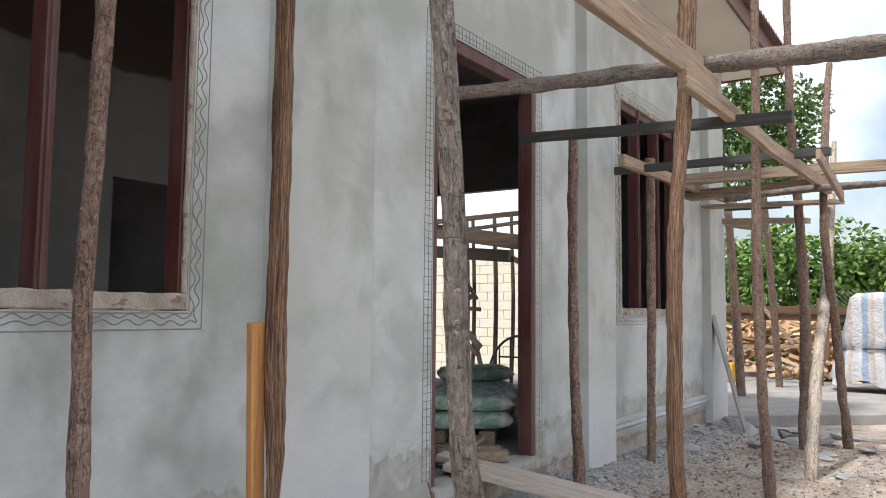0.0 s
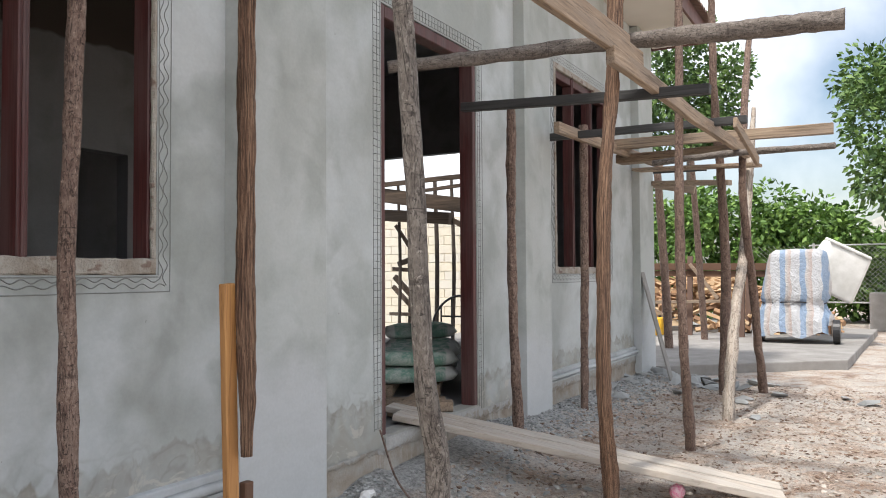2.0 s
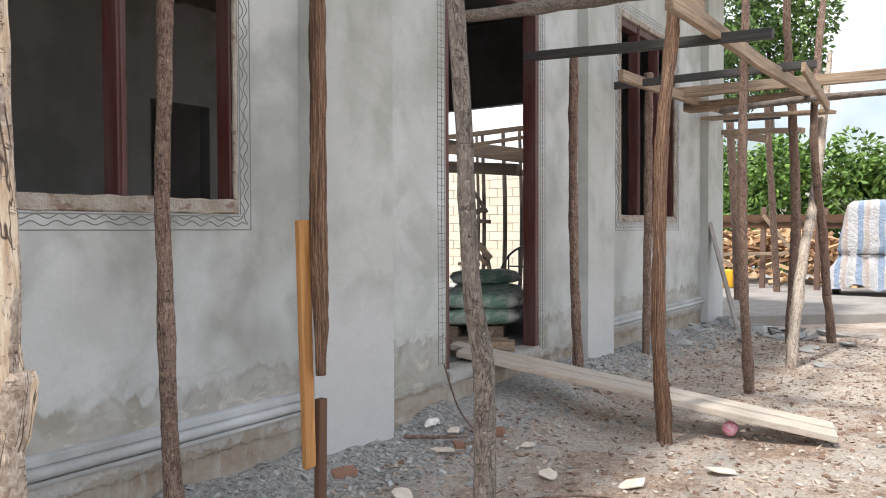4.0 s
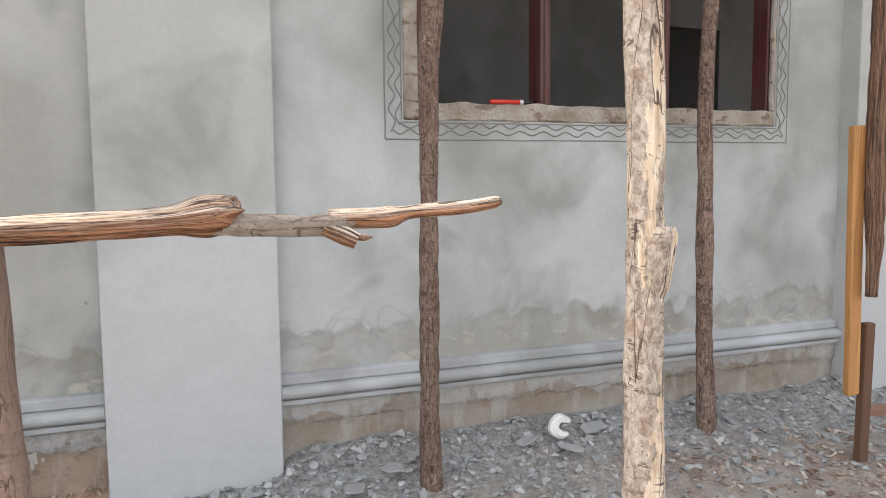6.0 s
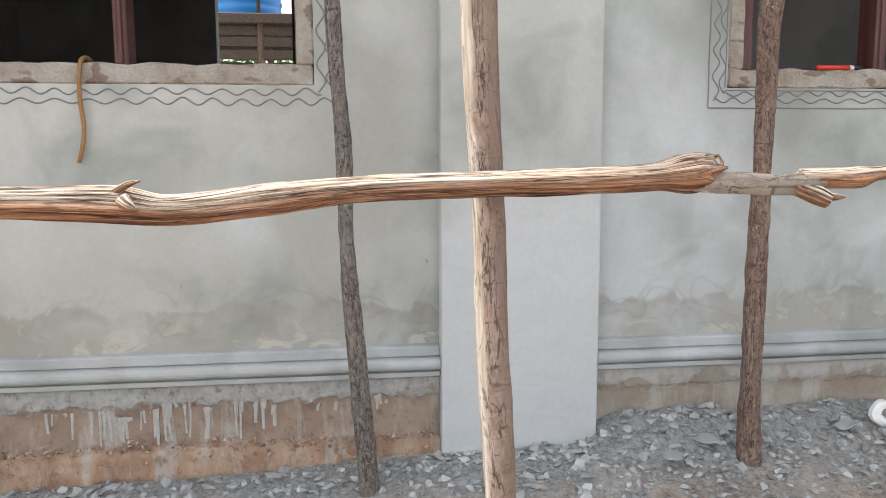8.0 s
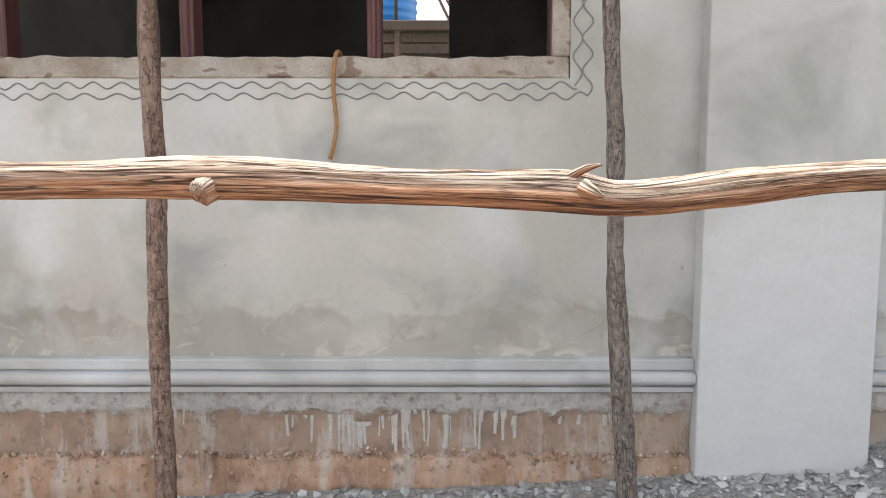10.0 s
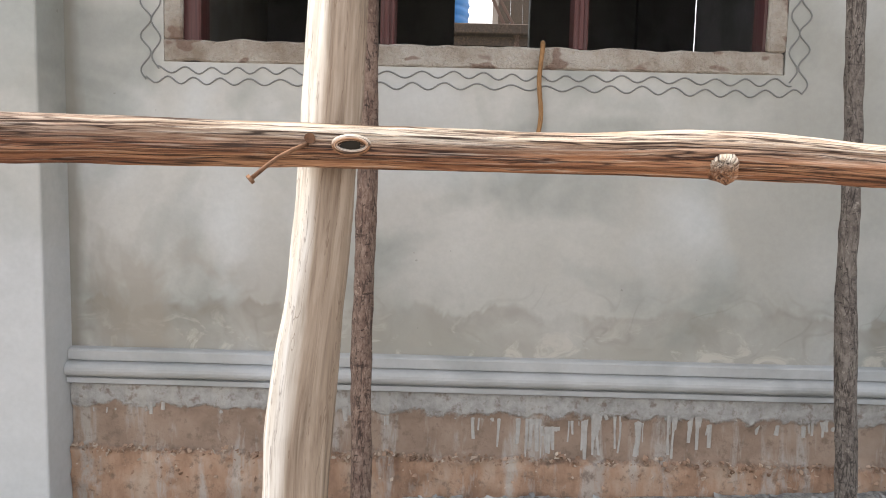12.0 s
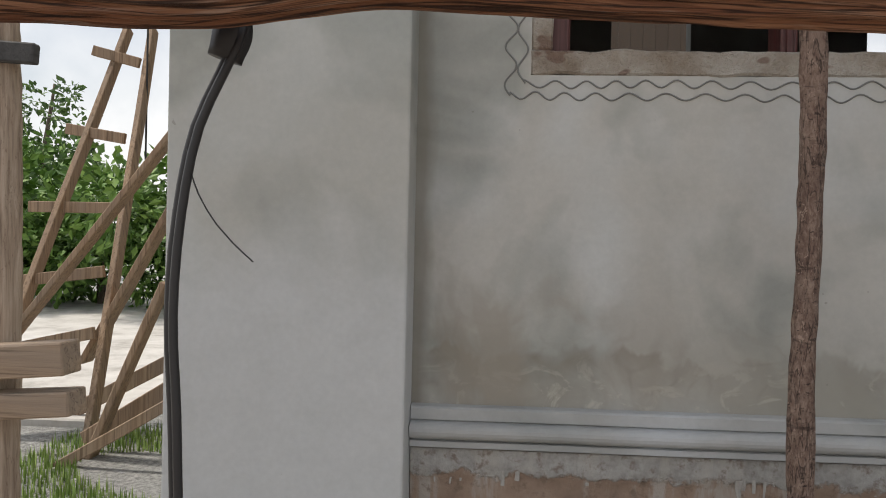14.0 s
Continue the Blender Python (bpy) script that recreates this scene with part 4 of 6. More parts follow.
pole([(-0.85, 1.262, -0.040, 0.029), (-0.85, 1.281, 0.467, 0.0275), (-0.85, 1.290, 0.630, 0.0280), (-0.85, 1.290, 0.794, 0.0280), (-0.85, 1.284, 0.903, 0.0270), (-0.85, 1.249, 1.026, 0.0245), (-0.85, 1.231, 1.119, 0.0225), (-0.85, 1.216, 1.250, 0.0210), (-0.85, 1.206, 1.377, 0.0205), (-0.85, 1.188, 1.560, 0.0205), (-0.85, 1.156, 1.845, 0.0205), (-0.85, 1.03, 3.500, 0.019)], DARKBARK, "mottled grey scaffold pole before the doorway", 9, rough=0.18)
pole([(-1.320, 4.014, -0.008, 0.044), (-1.320, 4.014, 0.052, 0.044), (-1.320, 3.906, 0.598, 0.037), (-1.320, 3.912, 1.212, 0.037), (-1.320, 3.954, 1.743, 0.038), (-1.320, 4.113, 2.342, 0.039), (-1.320, 4.212, 2.862, 0.046), (-1.320, 4.282, 3.600, 0.044)], BROWN_Z, "reddish brown scaffold pole with split grain", 10, ridge=0.2)
pole([(-2.300, 4.967, 0.172, 0.037), (-2.300, 4.967, 0.232, 0.037), (-2.300, 4.911, 0.787, 0.033), (-2.300, 4.881, 1.599, 0.032), (-2.300, 4.894, 2.541, 0.033)], BARK, "short grey-brown scaffold pole by the doorway", 11)
pole([(-2.300, 6.395, 0.108, 0.035), (-2.300, 6.395, 0.168, 0.035), (-2.300, 6.441, 1.418, 0.035), (-2.300, 6.455, 2.628, 0.036)], BARK, "short dark scaffold pole below the window", 12)
pole([(-1.250, 5.688, -0.068, 0.038), (-1.250, 5.688, -0.008, 0.038), (-1.250, 5.520, 0.776, 0.033), (-1.250, 5.450, 1.589, 0.032), (-1.250, 5.488, 2.411, 0.029), (-1.250, 5.545, 3.254, 0.027), (-1.250, 5.578, 4.200, 0.026)], BARK, "grey scaffold pole standing in the yard", 13)
pole([(-1.500, 8.519, -0.082, 0.052), (-1.500, 8.519, -0.022, 0.052), (-1.500, 8.803, 1.124, 0.053), (-1.500, 8.608, 2.360, 0.046), (-1.500, 8.294, 3.225, 0.039), (-1.500, 8.247, 4.116, 0.036), (-1.500, 8.234, 4.600, 0.034)], BARK, "grey scaffold pole standing in the yard", 14)
pole([(-1.210, 7.052, -0.084, 0.053), (-1.210, 7.052, -0.024, 0.053), (-1.210, 7.472, 0.830, 0.048), (-1.210, 8.175, 1.597, 0.046), (-1.210, 8.667, 2.468, 0.043), (-1.210, 9.046, 3.140, 0.025)], PALEBARK, "pale crooked scaffold pole with a forked foot", 15)
pole([(-1.150, 8.892, -0.079, 0.046), (-1.150, 8.892, -0.019, 0.046), (-1.150, 8.567, 0.531, 0.042), (-1.150, 8.273, 1.134, 0.041), (-1.150, 7.716, 2.073, 0.036), (-1.150, 7.870, 2.814, 0.033), (-1.150, 8.358, 3.778, 0.030)], BARK, "grey crooked scaffold pole standing in the yard", 16)

# the weathered rail that runs along the outer row
RAIL = [(-1.136, -0.426, 1.046, 0.019), (-1.137, -0.438, 1.053, 0.027), (-1.138, -0.462, 1.051, 0.0275), (-1.139, -0.515, 1.046, 0.020), (-1.140, -0.657, 1.040, 0.020), (-1.141, -0.789, 1.037, 0.017), (-1.142, -0.977, 1.030, 0.018), (-1.142, -1.094, 1.018, 0.022), (-1.142, -1.235, 1.005, 0.020), (-1.142, -1.298, 1.013, 0.025), (-1.132, -1.483, 1.019, 0.021), (-1.119, -1.728, 1.029, 0.025), (-1.099, -1.909, 1.027, 0.021), (-1.077, -2.113, 1.029, 0.022), (-1.085, -2.388, 1.031, 0.024), (-1.087, -2.512, 1.030, 0.026), (-1.082, -2.723, 1.037, 0.023), (-1.077, -2.974, 1.047, 0.022), (-1.075, -3.035, 1.052, 0.025), (-1.073, -3.159, 1.037, 0.025), (-1.070, -3.311, 1.041, 0.025), (-1.050, -4.200, 1.041, 0.026)]
RO = Vector((-1.142, -0.977, 1.030))
rail = thing("scaffold_rail", "weathered grey-orange branch lashed up as scaffold rail", "rail", RO)
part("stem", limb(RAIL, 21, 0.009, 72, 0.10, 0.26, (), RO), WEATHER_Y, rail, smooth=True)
part("bark_stretch", limb([(-1.137, -0.455, 1.041, 0.0165), (-1.135, -0.39, 1.037, 0.0160), (-1.133, -0.32, 1.034, 0.0155), (-1.131, -0.275, 1.035, 0.0180), (-1.129, -0.247, 1.034, 0.0130)], 22, 0.006, 32, 0.22, 0.16, (), RO), PALEBARK, rail, "short stretch still in grey bark", smooth=True)
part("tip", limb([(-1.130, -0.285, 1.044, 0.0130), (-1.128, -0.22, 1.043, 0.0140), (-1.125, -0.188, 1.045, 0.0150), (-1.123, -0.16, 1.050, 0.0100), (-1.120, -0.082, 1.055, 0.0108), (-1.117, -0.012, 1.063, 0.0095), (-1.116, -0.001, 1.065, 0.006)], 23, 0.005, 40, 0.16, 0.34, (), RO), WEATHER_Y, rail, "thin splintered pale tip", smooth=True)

# bearers and ledgers of the scaffold by the doorway
pole([(-2.59, 3.73, 2.557, 0.036), (-2.095, 4.04, 2.623, 0.042), (-1.42, 4.34, 2.686, 0.046), (-0.76, 4.37, 2.653, 0.053), (-0.144, 4.39, 2.631, 0.055)], BARK_BEAM, "long grey round scaffold beam", 22, group="scaffold beams", name="scaffold_beam")


def plank(a, b, w, h, material, label, seed, up=(0, 0, 1), group="", name="scaffold_board", cat="board", wob=0.006):
    base = Vector(a)
    bm = beam_bm(a, b, w, h, up, 0.004, wob, seed)
    bmesh.ops.translate(bm, verts=bm.verts[:], vec=-base)
    return thing(name, label, cat, base, group=group, bm=bm, material=material)


plank((-1.24, 1.2, 2.43), (-1.205, 4.30, 2.535), 0.045, 0.105, SAWN_Y, "sawn timber ledger nailed along the outer poles", 31, name="scaffold_ledger", wob=0.012)
plank((-1.205, 3.70, 2.425), (-1.10, 7.65, 2.44), 0.05, 0.095, SAWN_Y, "longer sawn timber ledger lapped under another one", 29, name="scaffold_ledger", wob=0.015)
plank((-1.26, 2.6, 2.565), (-1.225, 4.10, 2.617), 0.04, 0.05, SAWN_Y, "thin batten lying along the top of a ledger", 28, name="batten")
plank((-2.54, 4.6, 2.47), (-0.86, 4.55, 2.38), 0.06, 0.06, DARKBAR, "dark squared scaffold bearer", 32, group="scaffold bearers", name="scaffold_bearer")
plank((-2.54, 6.2, 2.5), (-0.88, 6.14, 2.48), 0.06, 0.06, DARKBAR, "dark squared scaffold bearer", 33, group="scaffold bearers", name="scaffold_bearer")
plank((-2.28, 5.74, 2.49), (-2.26, 9.1, 2.59), 0.05, 0.09, SAWN_Y, "sawn timber ledger beside the wall", 34, name="scaffold_ledger")
plank((-2.4, 7.66, 2.60), (-1.2, 7.58, 2.62), 0.2, 0.04, SAWN_X, "grey-brown board of the scaffold platform", 26, group="platform boards", name="scaffold_board")
plank((-2.4, 7.86, 2.50), (-1.15, 7.75, 2.50), 0.18, 0.09, SAWN_X, "grey-brown board of the scaffold platform", 27, group="platform boards", name="scaffold_board")
plank((-0.34, 7.3, 2.545), (-2.42, 7.32, 2.575), 0.06, 0.095, SAWN_X, "sawn scaffold bearer reaching out into the yard", 35, name="scaffold_bearer")
# board nailed to the split pole
plank((-2.00, 1.815, 1.269), (-2.04, 1.885, 0.282), 0.055, 0.03, ORANGE_Z, "fresh orange-brown board on a scaffold pole", 36, up=(1, 0, 0), name="board", wob=0.002)
plank((-2.03, 1.945, 0.55), (-2.03, 1.935, -0.02), 0.043, 0.035, BROWN_Z, "brown timber stub in the ground", 37, up=(1, 0, 0), name="timber_stub", wob=0.002)
DUSTY_X = timber("cement_dusted_wood", [(0.36, 0.30, 0.245), (0.50, 0.43, 0.36), (0.60, 0.54, 0.475), (0.52, 0.485, 0.44)], "x", 30, 0.9, 0.25, 0.05, 0.4)
# ramp plank up to the doorway
plank((-2.70, 3.98, 0.415), (-0.50, 4.50, 0.055), 0.165, 0.04, DUSTY_X, "dusty plank of the ramp up to the doorway", 38, group="ramp planks", name="ramp_plank")
plank((-2.86, 4.14, 0.425), (-0.54, 4.675, 0.06), 0.15, 0.04, DUSTY_X, "dusty cracked plank of the ramp up to the doorway", 39, group="ramp planks", name="ramp_plank")

# ---- nails and fittings on the rail ----
RUST = Mat("rusty_iron", 0.7, 0.6)
RUST.color(RUST.ramp(RUST.noise(60, 4, 0.6), [(0.3, (0.12, 0.06, 0.035)), (0.7, (0.30, 0.17, 0.10))]))
RUST = RUST.m


def tube(points, r, sides=8, step=0.01):
    return limb([(*p, r) for p in points], 0, step, sides, 0.0)


def nail(points, r, label):
    """A nail in the rail: shank and head."""
    P = [Vector(p) - RO for p in points]
    n = part("nail", tube(P, r), RUST, rail, label, smooth=True)
    d = (P[-1] - P[-2]).normalized()
    part("head", limb([(*(P[-1] - d * 0.001), r * 2.3), (*(P[-1] + d * 0.0025), r * 2.3)], 0, 0.01, 10, 0.0), RUST, n)


nail([(-1.075, -2.175, 1.03), (-1.045, -2.178, 1.028), (-1.035, -2.20, 1.016), (-1.025, -2.225, 0.994)], 0.0022, "bent rusty nail sticking out of the rail")
nail([(-1.08, -2.172, 1.036), (-1.056, -2.172, 1.036), (-1.053, -2.172, 1.036)], 0.0024, "rusty nail head driven into the rail")
nail([(-1.09, -2.50, 1.043), (-1.062, -2.50, 1.043), (-1.059, -2.50, 1.043)], 0.0022, "rusty nail head driven into the rail")
nail([(-1.08, -2.64, 1.028), (-1.056, -2.64, 1.026), (-1.053, -2.64, 1.026)], 0.0022, "rusty nail head driven into the rail")

# broken twig stubs and sawn knots on the rail
STUB = weathered("splintered_wood")
for pts, lab in (([(-1.13, -0.455, 1.064, 0.011), (-1.128, -0.437, 1.074, 0.007), (-1.126, -0.420, 1.078, 0.002)], "splintered stub"),
                 ([(-1.122, -0.450, 1.052, 0.012), (-1.116, -0.428, 1.058, 0.008), (-1.113, -0.412, 1.060, 0.002)], "splinter"),
                 ([(-1.12, -0.432, 1.052, 0.003), (-1.12, -0.418, 1.066, 0.0025), (-1.121, -0.425, 1.080, 0.0015)], "thin broken twig"),
                 ([(-1.128, -0.292, 1.030, 0.014), (-1.118, -0.264, 1.017, 0.0135), (-1.112, -0.246, 1.008, 0.0115)], "broken knot"),
                 ([(-1.118, -0.268, 1.022, 0.010), (-1.112, -0.238, 1.014, 0.006), (-1.110, -0.222, 1.014, 0.002)], "splinter"),
                 ([(-1.135, -1.30, 1.03, 0.007), (-1.125, -1.28, 1.042, 0.005), (-1.12, -1.262, 1.047, 0.002)], "splinter"),
                 ([(-1.118, -1.285, 1.02, 0.011), (-1.108, -1.275, 1.014, 0.008), (-1.104, -1.262, 1.008, 0.002)], "splinter"),
                 ([(-1.11, -1.735, 1.02, 0.018), (-1.094, -1.738, 1.016, 0.017), (-1.090, -1.74, 1.014, 0.014)], "sawn round knot")):
    part("branch_stub", limb(pts, 3, 0.003, 14, 0.3, 0.3, (), RO), STUB, rail, lab, smooth=True)
hole = limb([(-1.075, -2.13, 1.030, 0.0050), (-1.0525, -2.13, 1.030, 0.0045)], 1, 0.01, 16, 0.3, 0.0, (), RO)
for v in hole.verts:
    v.co.y = (v.co.y + 1.153) * 2.4 - 1.153
# solid near-black plug; its colour stands in for the shaded inside of the hole
part("knot_hole", hole, Mat("hole", 1.0).color((0.02, 0.015, 0.01)).m, rail, "dark knot hole")
part("knot_rim", limb([(-1.0545, -2.13 + 0.017 * math.cos(a), 1.030 + 0.0075 * math.sin(a), 0.0036) for a in [2 * math.pi * i / 20 for i in range(21)]], 5, 0.004, 10, 0.3, 0.2, (), RO), WEATHER_Y, rail, "raised lip round the knot hole", smooth=True)

# cord over the sill of the near window
CORD = Mat("ochre_cord", 0.7)
CORD.color(CORD.ramp(CORD.noise(200, 2, 0.5, (1, 1, 0.2)), [(0.3, (0.22, 0.11, 0.04)), (0.7, (0.33, 0.18, 0.07))]))
thing("bent_tube", "ochre brown flexible tube hanging over the window sill", "tube", (-2.6, -1.776, 1.37),
      bm=tube([(-0.06, 0.01, -0.01), (0.0, 0.004, 0.014), (0.05, 0.0, 0.0), (0.056, -0.008, -0.1), (0.058, 0.0, -0.21), (0.056, -0.01, -0.27), (0.055, -0.022, -0.31)], 0.0068), material=CORD.m, smooth=True)

# marker left on the sill of the middle window
pen = thing("marker_pen", "red marker pen lying on the window sill", "pen", (-2.60, 0.76, 1.377))
RED = Mat("red_plastic", 0.4).color((0.65, 0.05, 0.03)).m
WHITE = Mat("white_plastic", 0.5).color((0.75, 0.74, 0.72)).m
BLACK = Mat("black_plastic", 0.45).color((0.02, 0.02, 0.022)).m
part("barrel", limb([(0, -0.09, 0, 0.009), (0, 0.03, 0, 0.010)], 0, 0.05, 12, 0.0), RED, pen, smooth=True)
part("band", limb([(0, 0.03, 0, 0.0095), (0, 0.045, 0, 0.0095)], 0, 0.05, 12, 0.0), WHITE, pen, smooth=True)
part("cap", limb([(0, 0.045, 0, 0.0105), (0, 0.08, 0, 0.009)], 0, 0.05, 12, 0.0), BLACK, pen, smooth=True)

# ---- inside: cement bags on timbers in the hall ----
BAG = Mat("cement_sack", 0.75)
zc = BAG.noise(13, 5, 0.65, distort=0.5)
obj = BAG.n.new("ShaderNodeSeparateXYZ")
BAG.l.new(BAG.tc.outputs["Object"], obj.inputs[0])
strip = BAG.ramp(BAG.calc("ABSOLUTE", obj.outputs[1]), [(0.235, 0.85), (0.245, 0.0)])
BAG.color(BAG.mix(strip, BAG.ramp(zc, [(0.3, (0.60, 0.61, 0.57)), (0.7, (0.78, 0.78, 0.73))]), BAG.ramp(zc, [(0.42, (0.16, 0.36, 0.26)), (0.58, (0.52, 0.60, 0.53))])))
BAG.bump(BAG.noise(14, 4, 0.6, distort=1.0), 0.5, 0.02)
BAG = BAG.m


def sack_mesh():
    """A filled 50 kg sack: pillow shape with pinched ends and creases."""
    bm = bmesh.new()
    nx, ny = 14, 20
    L, W, H = 0.68, 0.44, 0.13
    top, bot = [], []
    for j in range(ny + 1):
        for i in range(nx + 1):
            u, v = i / nx * 2 - 1, j / ny * 2 - 1
            ed = (1 - abs(u) ** 4) ** 0.5 * (1 - abs(v) ** 5) ** 0.45
            x, y = u * W / 2 * (1 - 0.05 * v * v), v * L / 2 * (1 - 0.03 * u * u)
            cr = 0.010 * noise.noise((x * 9, y * 9, 2)) + 0.006 * noise.noise((x * 22, y * 14, 5))
            top.append(bm.verts.new((x, y, H * (0.5 + 0.5 * ed) + cr * ed)))
            bot.append(bm.verts.new((x, y, H * (0.5 - 0.5 * ed))))
    w = nx + 1
    for j in range(ny):
        for i in range(nx):
            a = j * w + i
            bm.faces.new((top[a], top[a + 1], top[a + w + 1], top[a + w]))
            bm.faces.new((bot[a + w], bot[a + w + 1], bot[a + 1], bot[a]))
    bmesh.ops.remove_doubles(bm, verts=bm.verts[:], dist=0.002)
    return mesh_of(bm, "sack", BAG, True)


sack = sack_mesh()
for i, (x, y, z, rz) in enumerate(((-3.23, 5.06, 0.462, -60), (-3.25, 5.08, 0.588, -57), (-3.47, 5.50, 0.462, -62), (-3.45, 5.50, 0.588, -58), (-3.70, 5.95, 0.462, -60), (-3.70, 5.97, 0.588, -63), (-3.78, 6.05, 0.714, -55), (-3.95, 4.80, 0.462, -58), (-3.93, 4.82, 0.588, -61), (-4.2, 5.25, 0.462, -60), (-4.2, 5.25, 0.588, -57))):
    ob = new("cement_bag", sack)
    ob.matrix_world = pose(x, y, z, random.uniform(-2, 2), random.uniform(-2, 2), rz + 4 * random.random())
    tagged(ob, "full grey and green cement bag stacked on timbers", "cement bag", "stacked cement bags")
for i, (a, b) in enumerate((((-3.02, 4.98, 0.41), (-3.72, 6.30, 0.41)), ((-3.35, 4.82, 0.41), (-4.02, 6.1, 0.41)), ((-3.9, 4.55, 0.41), (-4.4, 5.6, 0.41)))):
    plank(a, b, 0.12, 0.095, SAWN_Y, "rough timber under the cement bags", 50 + i, group="timbers under the bags", name="timber", wob=0.003)
plank((-2.60, 4.54, 0.395), (-2.98, 4.30, 0.395), 0.12, 0.065, SAWN_Y, "short thick offcut of timber on the floor", 55, name="timber")
plank((-2.76, 4.72, 0.39), (-3.25, 4.42, 0.39), 0.10, 0.055, SAWN_Y, "short thick offcut of timber on the floor", 56, name="timber")
plank((-2.80, 4.10, 0.385), (-2.95, 4.75, 0.455), 0.09, 0.03, SAWN_Y, "thin loose board tilted over the offcuts", 57, name="timber")

# ---- behind the far doorway: block wall in the sun, poles and boards ----
BLOCK = Mat("tan_block", 0.9)
BLOCK.color(BLOCK.mix(BLOCK.random(), BLOCK.ramp(BLOCK.noise(9, 4, 0.6), [(0.3, (0.68, 0.60, 0.46)), (0.7, (0.77, 0.70, 0.56))]), (0.70, 0.65, 0.56))).bump(BLOCK.noise(30, 4, 0.6), 0.4, 0.01)
BLOCK = BLOCK.m
MORTAR = Mat("mortar", 0.95).color((0.68, 0.61, 0.49)).m
neigh = thing("block_wall", "sunlit tan concrete block wall behind the house", "wall", (-9.0, 15.0, 0))
part("mortar_core", box(-4.0, 3.4, 0.02, 0.13, 0, 2.6), MORTAR, neigh)
blk = mesh_of(box(-0.195, 0.195, 0, 0.15, 0, 0.185, 0.006), "block", BLOCK)
for r in range(13):
    for c in range(18):
        ob = new("block", blk)
        ob.parent = neigh
        ob.location = (-3.8 + c * 0.405 + (0.2 if r % 2 else 0), random.uniform(-0.004, 0.004), r * 0.198 + 0.005)
# Darker than the wood itself: backlit silhouettes put into bark and board colour.
DARKPOLE = bark("silhouette_bark", (0.13, 0.105, 0.085), (0.08, 0.062, 0.05), (0.04, 0.03, 0.025))
DARKBOARD = timber("silhouette_board", [(0.05, 0.035, 0.025), (0.10, 0.07, 0.05), (0.17, 0.12, 0.085), (0.09, 0.07, 0.055)], "x", 40, 0.85, 0.3, 0.05, 0.35)
rear = thing("rear_scaffold", "dark pole and board scaffold behind the house", "scaffold")
for i, (x, y, r) in enumerate(((-7.31, 11.7, 0.035), (-6.9, 11.75, 0.04), (-6.59, 11.8, 0.034), (-7.62, 12.0, 0.03), (-7.52, 11.5, 0.03))):
    part("pole", limb([(x, y, -0.05, r), (x + 0.04, y, 1.4, r), (x - 0.03, y + 0.05, 3.0, r * 0.9)], 60 + i, 0.1, 10, 0.08), DARKPOLE, rear, smooth=True)
for i, (a, b, w, h) in enumerate((((-8.0, 11.0, 2.76), (-4.8, 11.1, 2.26), 0.16, 0.24), ((-8.1, 11.3, 2.40), (-6.35, 11.35, 2.26), 0.2, 0.2), ((-6.5, 11.4, 2.30), (-5.6, 11.5, 1.85), 0.06, 0.09), ((-8.0, 10.9, 2.84), (-4.6, 11.0, 2.95), 0.05, 0.08), ((-7.3, 11.2, 2.72), (-4.6, 11.2, 2.88), 0.05, 0.06),
                                  ((-7.6, 11.55, 2.2), (-7.15, 11.6, 1.55), 0.05, 0.06), ((-7.7, 11.6, 1.42), (-7.08, 11.6, 1.38), 0.05, 0.07), ((-7.6, 11.62, 1.5), (-7.2, 11.62, 1.62), 0.05, 0.09), ((-7.7, 11.65, 1.28), (-7.1, 11.65, 0.72), 0.05, 0.10), ((-7.75, 11.68, 1.1), (-7.2, 11.68, 0.6), 0.05, 0.08), ((-7.3, 11.7, 1.0), (-7.08, 11.7, 0.25), 0.05, 0.07), ((-7.8, 11.65, 0.60), (-7.35, 11.65, 0.60), 0.05, 0.06))):
    part("board", beam_bm(a, b, w, h, (0, 0, 1), 0.004, 0.006, 70 + i), DARKBOARD, rear)
gate = thing("iron_gate", "dark arched iron gate leaning behind the house", "gate", (-5.98, 11.0, 0.0))
part("arch", limb([(0.57 * math.cos(a), 0, 0.30 + 0.66 * math.sin(a), 0.02) for a in [math.pi * i / 14 for i in range(15)]], 0, 0.05, 8, 0.0), BLACK, gate, smooth=True)
for x, z in ((-0.57, 0.3), (-0.38, 0.78), (-0.18, 0.92), (0.0, 0.95), (0.18, 0.92), (0.38, 0.78), (0.57, 0.3)):
    part("bar", limb([(x, 0, 0.0, 0.014), (x, 0, z, 0.014)], 0, 0.3, 8, 0.0), BLACK, gate)
part("crossbar", limb([(-0.38, 0.0, 0.62, 0.014), (0.38, 0.0, 0.62, 0.014)], 0, 0.3, 8, 0.0), BLACK, gate)

# ---- water tank on its stand behind the house, seen through the rear window ----
BLUE = Mat("blue_tank_plastic", 0.35).color((0.03, 0.24, 0.62)).m
tank = thing("water_tank", "blue ribbed plastic water tank on a timber stand", "water tank", (-12.0, -2.42, 3.0))
bm = bmesh.new()
rings = []
for j in range(31):
    z = j * 0.045
    r = 0.56 + 0.014 * math.cos(j * 2.1)
    if j > 26:
        r *= 1 - 0.2 * (j - 26) ** 2 / 16
    rings.append([bm.verts.new((r * math.cos(2 * math.pi * i / 32), r * math.sin(2 * math.pi * i / 32), z)) for i in range(32)])
for p, q in zip(rings, rings[1:]):
    for i in range(32):
        bm.faces.new((p[i], p[(i + 1) % 32], q[(i + 1) % 32], q[i]))
bm.faces.new(rings[-1])
part("body", bm, BLUE, tank, smooth=True)
